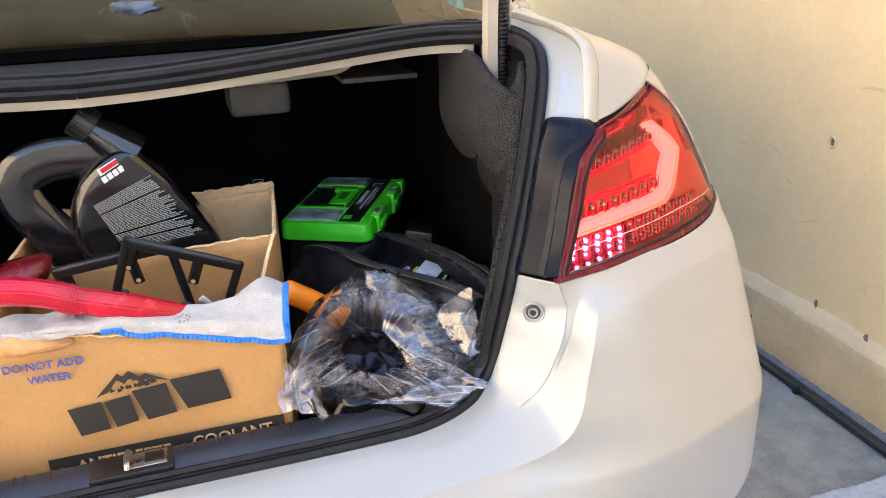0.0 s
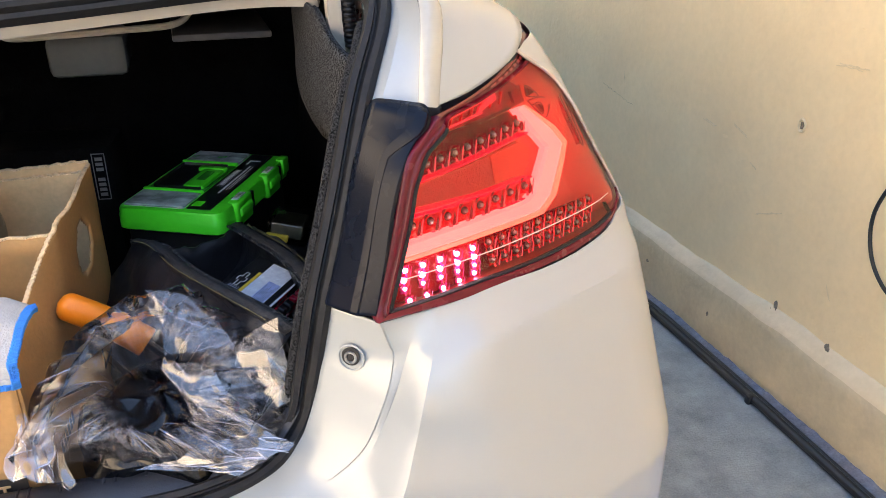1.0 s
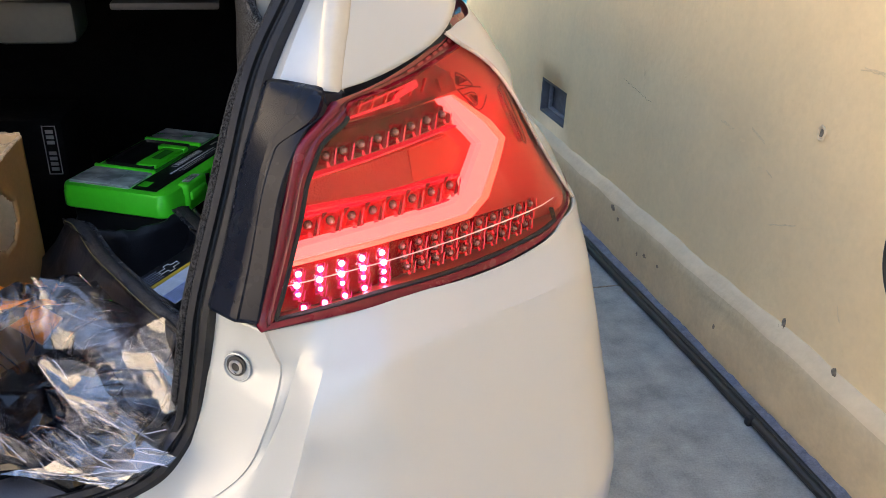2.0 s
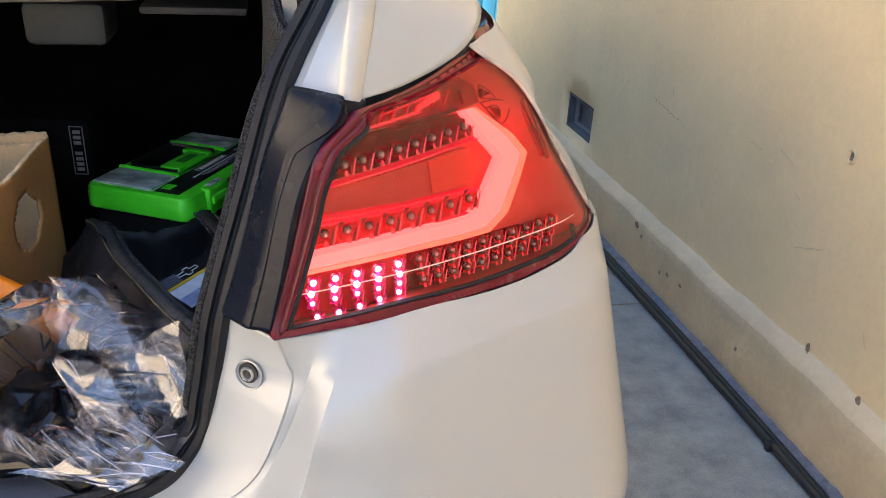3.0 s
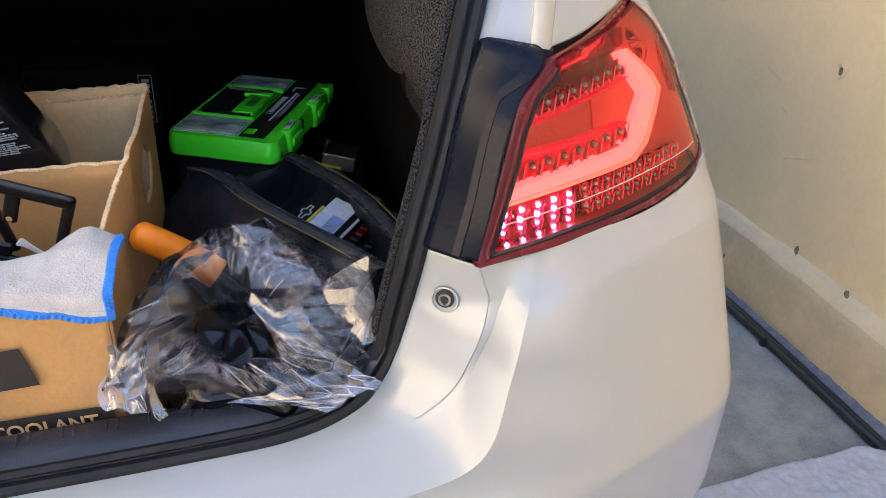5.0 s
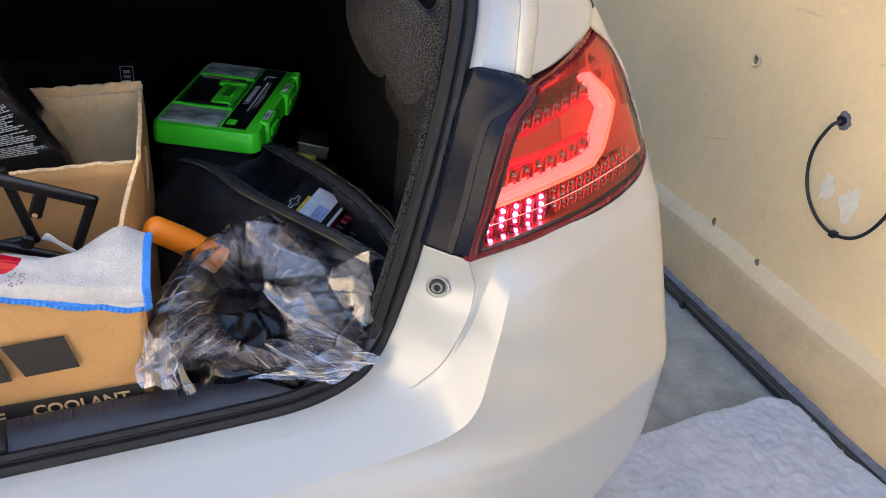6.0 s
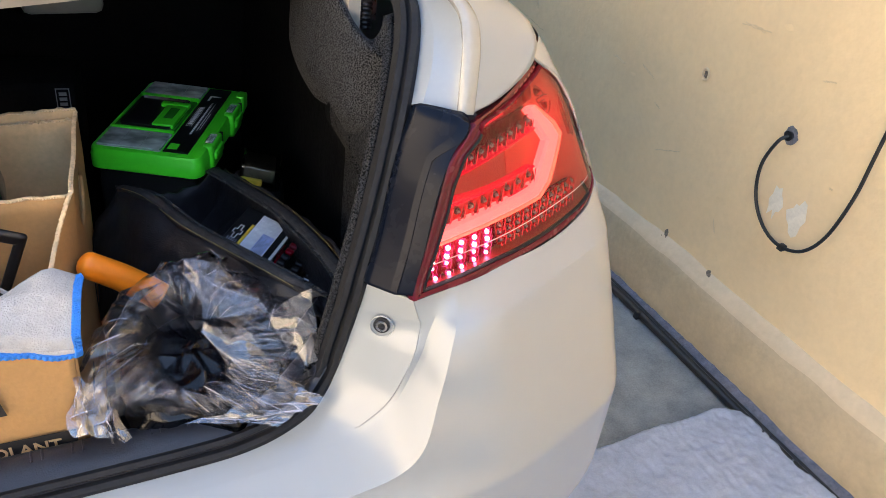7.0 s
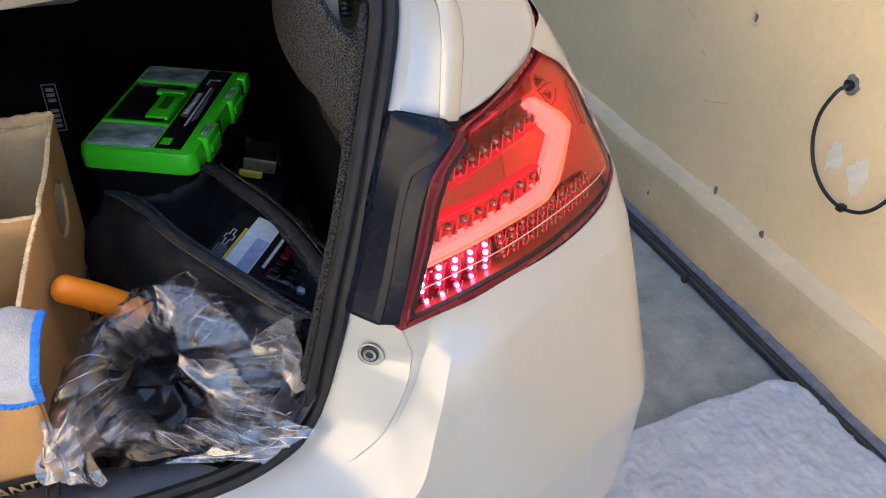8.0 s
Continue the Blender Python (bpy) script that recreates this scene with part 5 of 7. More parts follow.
def oil_jug():
    """A flat-sided jug with a big handle and a slanting neck, leaning over in the carton."""
    j = thing("oil_jug", "black plastic motor oil jug with a grey printed label, leaning", "jug", pose(-0.24, 1.575, 0.86))

    def at(x, z, y=0.0):
        return Vector((x + 0.24, y, z - 0.86))
    edge = spline([at(x, z) for x, z in ((-0.231, 1.074), (-0.189, 1.023), (-0.159, 0.972), (-0.128, 0.918), (-0.130, 0.868), (-0.192, 0.832), (-0.256, 0.848), (-0.318, 0.890), (-0.337, 0.930), (-0.338, 0.984), (-0.322, 1.026), (-0.288, 1.060), (-0.256, 1.078), (-0.231, 1.074))], 5)
    mid = at(-0.235, 0.955)

    def f(u, v):
        p = along(edge, u % 1.0)
        inset, y = (float(np.interp(v, (0, 0.1, 0.2, 0.3, 0.7, 0.8, 0.9, 1), col)) for col in ((0.30, 0.12, 0.03, 0, 0, 0.03, 0.12, 0.30), (-0.052, -0.051, -0.044, -0.028, 0.028, 0.044, 0.051, 0.052)))
        q = p.lerp(mid, inset)
        return (q.x, y, q.z)
    bm = sheet(f, 64, 24, closed=True)
    bmesh.ops.contextual_create(bm, geom=[e for e in bm.edges if e.is_boundary and e.verts[0].co.y < 0])
    bmesh.ops.contextual_create(bm, geom=[e for e in bm.edges if e.is_boundary])
    bmesh.ops.recalc_face_normals(bm, faces=bm.faces)
    part("body", bm, JUG, j, angle=50)
    neck = look(tuple(at(-0.240, 1.062, -0.012)), tuple(at(-0.296, 1.114, -0.012)))
    flip = neck @ pose(0, 0, 0, 180, 0, 0)
    part("neck", cyl(0.036, 0.022, 0.070, 28, m=flip @ Matrix.Translation((0, 0, 0.030))), JUG, j)
    bm = cyl(0.0255, 0.024, 0.028, 28, m=flip @ Matrix.Translation((0, 0, 0.078)))
    for k in range(28):
        a = 2 * math.pi * k / 28
        box(-0.0012, 0.0012, -0.001, 0.001, -0.013, 0.013, bm=bm, m=flip @ Matrix.Translation((0.0252 * math.cos(a), 0.0252 * math.sin(a), 0.078)) @ pose(0, 0, 0, 0, 0, math.degrees(a)))
    part("cap", bm, BLACK, j, "ribbed black screw cap")
    h = spline([at(x, z) for x, z in ((-0.238, 1.056), (-0.297, 1.062), (-0.350, 1.063), (-0.388, 1.050), (-0.405, 1.028), (-0.402, 1.000), (-0.386, 0.970), (-0.364, 0.938), (-0.340, 0.905), (-0.30, 0.87))], 8)
    part("handle", tube(h, [(0.034 * math.copysign(abs(math.cos(a)) ** 0.6, math.cos(a)), 0.0165 * math.copysign(abs(math.sin(a)) ** 0.6, math.sin(a))) for a in [2 * math.pi * k / 16 for k in range(16)]], normal=Vector((0, 1, 0))), JUG, j)
    # label on the flat side: lines of small print, a small badge above
    y = -0.0525
    bm = prism([(-0.306, 0.996), (-0.270, 1.052), (-0.242, 1.068), (-0.192, 1.016), (-0.140, 0.930), (-0.282, 0.918)], lambda a, b, c: at(a, b, y + 0.001 - c), 0.0012)
    lab = part("label", bm, JUG, j)
    A, B, C, D = ((-0.301, 0.998), (-0.214, 1.036), (-0.146, 0.928), (-0.268, 0.920))

    def spot(u, v, d):
        top = [A[k] + (B[k] - A[k]) * u for k in (0, 1)]
        low = [D[k] + (C[k] - D[k]) * u for k in (0, 1)]
        return at(top[0] + (low[0] - top[0]) * v, top[1] + (low[1] - top[1]) * v, y - d)
    rnd = random.Random(4)
    bm = bmesh.new()
    v = 0.0
    while v < 0.97:
        u, stop = 0.0, 1.0 - 0.22 * rnd.random() ** 2
        while u < stop:
            w = 0.03 + 0.09 * rnd.random()
            e = min(u + w, stop)
            q = [bm.verts.new(spot(a, b, 0.0010)) for a, b in ((u, v), (e, v), (e, v + 0.014), (u, v + 0.014))]
            bm.faces.new(q)
            u += w + 0.010
        v += 0.024 if rnd.random() > 0.14 else 0.046
    bmesh.ops.recalc_face_normals(bm, faces=bm.faces)
    tagged(solid(part("small_print", bm, LABEL, lab, smooth=False), 0.0004, 0), "lines of pale grey small print", kind="stuff")
    ax = Vector((0.88, 0, 0.47))
    up = Vector((-0.35, 0, 0.94))
    o = at(-0.281, 1.030, y)

    def bar(name, a0, a1, b0, b1, material, d):
        bm = prism([(a0, b0), (a1, b0), (a1, b1), (a0, b1)], lambda a, b, c: o + ax * a + up * b - Vector((0, d + c, 0)), 0.0006)
        part(name, bm, material, lab, smooth=False)
    bar("badge", 0.002, 0.034, 0.012, 0.022, PAPER, 0.0006)
    bar("badge_bar", 0.006, 0.034, 0.0135, 0.0205, RED, 0.0013)
    for k in range(4):
        bar("badge_stroke", 0.001 + 0.0092 * k, 0.0085 + 0.0092 * k, 0.0, 0.009, PAPER, 0.0006)


JUG = mat("jug_plastic", (0.009, 0.009, 0.010), 0.17, coat=0.5, vary=0.3, scale=14, bump=0.12, fine=260, spec=0.5)
oil_jug()


def plate_frame(m, label):
    """A number plate surround: a slim frame with lugs."""
    p = thing("plate_frame", label, "plate frame", m, group="plate frames")
    bm = bmesh.new()
    W, H, b = 0.086, 0.064, 0.013
    for a in ((-W, W, H - 0.018, H), (-W, W, -H, -H + 0.014), (-W, -W + b, -H, H), (W - b, W, -H, H)):
        box(a[0], a[1], -0.005, 0.005, a[2], a[3], 0.0048, 3, bm=bm)
    for x in (-0.070, 0.022):
        box(x - 0.008, x + 0.008, -0.003, 0.003, H - 0.060, H - 0.008, 0.003, 1, bm=bm)
        box(x - 0.008, x + 0.008, -0.003, 0.003, -H + 0.006, -H + 0.034, 0.003, 1, bm=bm)
    part("frame", bm, BLACK, p)
    for x in (-0.070, 0.022):
        part("lug_hole", cyl(0.0035, 0.0035, 0.0075, 10, m=pose(x, 0, H - 0.052, 90, 0, 0)), CARD_IN, p)
    return p


plate_frame(pose(-0.200, 1.444, 0.888, 14, 20.5, -6), "black plastic number plate surround leaning in the carton")
plate_frame(pose(-0.272, 1.462, 0.883, 12, -8, -5), "black plastic number plate surround behind another one")


def red_tool():
    t = thing("red_grease_tool", "glossy red plastic hand tool lying across the carton", "hand tool", pose(-0.30, 1.285, 0.940))
    line = spline([(-0.14, 0.010, 0.036), (-0.094, 0.002, 0.036), (-0.052, 0, 0.028), (-0.014, 0, 0.012), (0.041, 0.002, -0.008), (0.117, 0.016, -0.040)], 8)
    n = len(line)
    bm = bmesh.new()
    rings = []
    for i, p in enumerate(line):
        s = i / (n - 1)
        r = float(np.interp(s, (0, 0.12, 0.16, 0.45, 0.52, 0.60, 0.62, 0.68, 0.70, 0.86, 0.88, 1.0), (0.0155, 0.0165, 0.0185, 0.0190, 0.0205, 0.0200, 0.0172, 0.0176, 0.0190, 0.0192, 0.0180, 0.0135)))
        rings.append([bm.verts.new(p + Vector((0, r * math.cos(2 * math.pi * k / 8 + 0.39), r * math.sin(2 * math.pi * k / 8 + 0.39)))) for k in range(8)])
    for a, b in zip(rings, rings[1:]):
        for k in range(8):
            bm.faces.new((a[k], a[(k + 1) % 8], b[(k + 1) % 8], b[k]))
    bm.faces.new(rings[0][::-1])
    bm.faces.new(rings[-1])
    bmesh.ops.recalc_face_normals(bm, faces=bm.faces)
    bmesh.ops.bevel(bm, geom=[e for e in bm.edges if e.calc_face_angle(0) > 0.5], offset=0.002, segments=2, affect="EDGES")
    part("grip", bm, RED, t, angle=30)
    for k in range(6):
        a = along(line, 0.41 + 0.013 * k)
        part("collar_rib", cyl(0.0198, 0.0198, 0.0016, 20, m=Matrix.Translation(a) @ pose(0, 0, 0, 0, 112, 0)), RED, t)


red_tool()


def white_clip():
    c = thing("plastic_clip", "small white plastic clip lying in the carton", "clip", pose(-0.154, 1.422, 0.852))
    line = spline([(-0.016, 0, 0.016), (-0.008, 0, 0.010), (0.006, 0, -0.004), (0.018, 0, -0.016)], 5)
    n = len(line)
    bm = bmesh.new()
    rings = []
    for i, p in enumerate(line):
        r = 0.0032 + 0.0032 * max(0.0, 1 - i / 7) * (1 if i else 0.5)
        rings.append([bm.verts.new(p + Vector((r * math.cos(a * 0.785) * 0.7, r * 0.5 * math.sin(a * 0.785), r * math.cos(a * 0.785) * 0.7))) for a in range(8)])
    for a, b in zip(rings, rings[1:]):
        for k in range(8):
            bm.faces.new((a[k], a[(k + 1) % 8], b[(k + 1) % 8], b[k]))
    bm.faces.new(rings[0][::-1])
    bm.faces.new(rings[-1])
    bmesh.ops.recalc_face_normals(bm, faces=bm.faces)
    part("tongue", bm, PAPER, c)


white_clip()


def red_pouch():
    def f(u, v):
        a, b = 2 * math.pi * u, math.pi * (v - 0.5)
        r = 1 + 0.12 * noise.noise((math.cos(a) * 2, math.sin(a) * 2, v * 4))
        return (0.060 * r * math.cos(a) * math.cos(b), 0.035 * r * math.sin(a) * math.cos(b), 0.026 * math.sin(b))
    bm = sheet(f, 28, 14, closed=True)
    bmesh.ops.remove_doubles(bm, verts=bm.verts, dist=0.0005)
    bmesh.ops.recalc_face_normals(bm, faces=bm.faces)
    p = part("red_pouch", bm, mat("dark_red_vinyl", (0.13, 0.006, 0.009), 0.25, vary=0.3, scale=20, bump=0.4))
    p.matrix_world = pose(-0.420, 1.47, 0.918, 8, -18, 10)
    tagged(p, "dark red vinyl pouch tucked into the carton", "pouch")


red_pouch()


def towel():
    """A folded cloth laid over the carton's front edge."""
    t = thing("towel", "grey microfibre cloth with blue stitched edge, draped over cardboard", "cloth", pose(-0.072, 1.253, 0.574, 0, 0, -6.5))

    def f(u, v):
        x = -0.345 + u * 0.352
        edge = 0.336 - 0.030 * max(0.0, (u - 0.35) / 0.65)
        hang = -0.004 + (0.008 * max(0.0, (u - 0.42) / 0.58) if u > 0.42 else -0.004)
        y_front = -0.012 - 0.004 * math.sin(u * 9)
        k = v
        if k < 0.3:
            s = k / 0.3
            p = Vector((x, y_front, edge - hang - 0.004 + 0.010 * s))
        else:
            s = (k - 0.3) / 0.7
            lift = 0.012 * math.sin(math.pi * s) + 0.034 * s * max(0.0, min(1.0, (u - 0.72) / 0.18) - 0.5 * max(0.0, (u - 0.93) / 0.07))
            p = Vector((x + 0.004 * s, y_front + 0.085 * s, edge + 0.014 + lift - 0.022 * s * (1 - max(0.0, (u - 0.7) / 0.3)) + 0.006 * noise.noise((u * 6, v * 3, 2))))
        p += Vector((0, -0.006 * abs(noise.noise((u * 7, v * 4, 1))), 0.004 * noise.noise((u * 11, v * 5, 5))))
        return p
    bm = sheet(f, 80, 36)
    bmesh.ops.recalc_face_normals(bm, faces=bm.faces)
    solid(part("cloth", bm, CLOTH, t, angle=0), 0.004, 0)
    hem = [Vector(f(u / 60, 0.0)) for u in range(22, 61)] + [Vector(f(1.0, v / 40)) for v in range(1, 41)]
    bm = bmesh.new()
    for a, b in zip(hem, hem[1:]):
        n = max(1, int((b - a).length / 0.0022))
        for k in range(n):
            p = a.lerp(b, k / n)
            box(-0.0035, 0.0035, -0.0035, 0.0035, -0.0032, 0.0032, bm=bm, m=Matrix.Translation(p) @ pose(0, 0, 0, 20, 0, 30 + 30 * (k % 2)))
    tagged(part("stitched_hem", bm, BLUE_EDGE, t), "bright blue overlocked hem", kind="stuff")
    bm = bmesh.new()
    for k in range(26):
        a, r = 6.28 * noise.random(), 0.013 * math.sqrt(noise.random())
        u, v = 0.635 + r * 2.2 * math.cos(a), 0.42 + r * 9 * math.sin(a)
        p = Vector(f(u, v)) + Vector((0, -0.002, 0.002))
        cyl(0.0012, 0.0008, 0.0014, 6, bm=bm, m=Matrix.Translation(p))
    tagged(part("grime_spots", bm, MORTAR, t), "dark grime spots", kind="stuff")


towel()


def crumpled_paper():
    def f(u, v):
        a, b = 2 * math.pi * u, math.pi * (v - 0.5)
        r = 1 + 0.25 * noise.noise((math.cos(a) * 1.6, math.sin(a) * 1.6, v * 3))
        return (0.055 * r * math.cos(a) * math.cos(b), 0.03 * r * math.sin(a) * math.cos(b), 0.016 * r * math.sin(b))
    bm = sheet(f, 22, 10, closed=True)
    bmesh.ops.remove_doubles(bm, verts=bm.verts, dist=0.0005)
    bmesh.ops.recalc_face_normals(bm, faces=bm.faces)
    p = part("work_glove", bm, mat("tan_leather", (0.60, 0.33, 0.14), 0.7, vary=0.15, scale=30, bump=0.5))
    p.matrix_world = pose(-0.372, 1.292, 0.905, 0, 6, 10)
    tagged(p, "tan leather piece poking out of the carton", "leather piece")


crumpled_paper()


def tool_case():
    c = thing("tool_case", "black plastic tool case with a bright green lid and clear tray", "tool box", pose(0.147, 1.906, 0.56, 0, 0, -28))
    w, d, r = 0.099, 0.138, 0.020

    def plan(w, d, r):
        """A rectangle with round corners."""
        out = []
        for cx, cy, a0 in ((w - r, d - r, 0), (-w + r, d - r, 90), (-w + r, -d + r, 180), (w - r, -d + r, 270)):
            out += [(cx + r * math.cos(radians(a0 + 15 * k)), cy + r * math.sin(radians(a0 + 15 * k))) for k in range(7)]
        return out

    def slab(levels):
        """A round-cornered body: (inset, height) from below to above."""
        bm = bmesh.new()
        rings = [[bm.verts.new((x, y, z)) for x, y in plan(w - i, d - i, max(0.004, r - i))] for i, z in levels]
        n = len(rings[0])
        for a, b in zip(rings, rings[1:]):
            for k in range(n):
                bm.faces.new((a[k], a[(k + 1) % n], b[(k + 1) % n], b[k]))
        bm.faces.new(rings[0][::-1])
        bm.faces.new(rings[-1])
        return bm
    part("case_body", slab(((0.020, 0.0), (0.012, 0.012), (0.010, 0.200), (0.012, 0.204), (0.012, 0.236))), BLACK, c)
    lid = part("lid", slab(((0.004, 0.226), (0.0, 0.229), (0.0, 0.250), (0.0015, 0.2520), (0.0015, 0.258), (0.004, 0.2625), (0.008, 0.264))), GREEN, c, "bright green lid with clear trays", angle=40)
    # clear tray covers at both ends, each parted in cells
    for y0, y1 in ((-d + 0.012, -0.066), (0.070, d - 0.012)):
        tray = part("tray_cover", box(-w + 0.012, 0.024, y0, y1, 0.262, 0.2675, 0.002, 1), TRAY, lid, "clear tray cover")
        for k in (0.34, 0.67):
            x = -w + 0.012 + (0.024 + w - 0.012) * k
            part("cell_wall", box(x - 0.0008, x + 0.0008, y0 + 0.004, y1 - 0.004, 0.2662, 0.2678), TRAY, tray, smooth=False)
    # dark well with the folding handle; recess and slot in darker green as shade
    part("handle_recess", box(-w + 0.012, 0.024, -0.060, 0.064, 0.2625, 0.2655, 0.002, 1), GREEN_SHADED, lid)
    part("handle_well", box(-w + 0.020, 0.014, -0.052, 0.056, 0.2645, 0.2668, 0.006, 2), BLACK, lid)
    h = part("carry_handle", box(-0.022, 0.018, -0.048, 0.030, 0.2640, 0.2720, 0.003, 2), GREEN, lid)
    part("handle_bar", box(-0.034, 0.020, 0.026, 0.040, 0.2650, 0.2735, 0.003, 2), GREEN, lid)
    part("handle_slot", box(-0.010, 0.008, -0.024, 0.016, 0.2705, 0.2726, 0.001, 1), GREEN_SHADED, h)
    for y in (-0.063, 0.067):
        part("lid_rib", box(-w + 0.010, 0.026, y - 0.003, y + 0.003, 0.2635, 0.2700, 0.0015, 1), GREEN, lid)
    lab = part("label", box(0.028, 0.072, -0.124, 0.124, 0.2635, 0.2665, 0.001, 1), BLACK, lid, "black label with white print")
    rnd = random.Random(2)
    bm = bmesh.new()
    for x, y0, y1, hgt in ((0.0405, -0.026, 0.036, 0.0070), (0.0535, -0.060, 0.062, 0.0036), (0.0600, -0.045, 0.058, 0.0016), (0.0640, -0.040, 0.020, 0.0014)):
        y = y0
        while y < y1:
            k = 0.0025 + 0.004 * rnd.random()
            box(x - hgt / 2, x + hgt / 2, y, y + k, 0.2665, 0.2670, bm=bm)
            y += k + 0.002
    for a in ((0.0350, 0.0356, -0.032, 0.042), (0.0454, 0.0460, -0.032, 0.042), (0.0350, 0.0460, -0.0326, -0.032), (0.0350, 0.0460, 0.042, 0.0426), (0.040, 0.062, 0.088, 0.092), (0.040, 0.044, 0.072, 0.090)):
        box(a[0], a[1], a[2], a[3], 0.2665, 0.2670, bm=bm)
    tagged(part("label_print", bm, PAPER, lab, smooth=False), kind="stuff")
    part("label_sticker", box(0.033, 0.050, -0.116, -0.098, 0.2665, 0.2671), GREEN, lab, smooth=False)
    # snap latches; black blocks beside them stand for the shade in the gaps
    for y in (-0.066, 0.052):
        l = part("latch", box(w - 0.014, w + 0.007, y - 0.027, y + 0.027, 0.222, 0.2662, 0.005, 3), GREEN, lid)
        part("latch_ridge", box(w + 0.002, w + 0.012, y - 0.022, y + 0.022, 0.238, 0.254, 0.005, 2), GREEN, l)
        part("latch_window", box(w - 0.012, w + 0.002, y - 0.016, y + 0.016, 0.2650, 0.2678, 0.002, 1), TRAY, l)
        part("latch_gap", box(w - 0.003, w + 0.003, y + 0.028, y + 0.040, 0.226, 0.2600), BLACK, l, smooth=False)
    part("corner_tab", box(w - 0.014, w + 0.004, 0.104, 0.130, 0.236, 0.2670, 0.004, 2), GREEN, lid)
    bm = bmesh.new()
    for k in range(5):
        box(w - 0.0105, w - 0.0088, -0.090, -0.062 - 0.004 * (k % 3), 0.188 - 0.010 * k, 0.193 - 0.010 * k, bm=bm)
    tagged(part("case_print", bm, LABEL, c, smooth=False), kind="stuff")
    for ob in c.children_recursive:
        ob.data.transform(Matrix.Diagonal((0.96, 1.13, 1.03, 1.0)))


GREEN_SHADED = mat("shaded_green_plastic", (0.02, 0.30, 0.02), 0.4, vary=0.15, scale=30)
TRAY = clear("clear_tray", (0.80, 0.90, 0.83), 0.12, 1.45, 0.06, haze=0.62, hazecolor=(0.86, 0.94, 0.89))
tool_case()


def black_case():
    c = thing("black_case", "black hard case standing behind the carton", "tool case", pose(-0.055, 1.97, 0.56, 0, 0, -8))
    part("shell", box(-0.16, 0.055, -0.05, 0.08, 0, 0.345, 0.012), CARPET, c)
    # outlined plate with a row of strokes
    bm = bmesh.new()
    for a in ((0.022, 0.0234, 0.250, 0.334), (0.0426, 0.044, 0.250, 0.334), (0.022, 0.044, 0.3326, 0.334), (0.022, 0.044, 0.250, 0.2514)):
        box(a[0], a[1], -0.0512, -0.0500, a[2], a[3], bm=bm)
    for k in range(8):
        z = 0.321 - 0.0092 * k
        if k != 3:
            box(0.027, 0.039, -0.0512, -0.0500, z, z + 0.0058, bm=bm)
    tagged(part("plate_print", bm, LABEL, c, smooth=False), kind="stuff")


black_case()


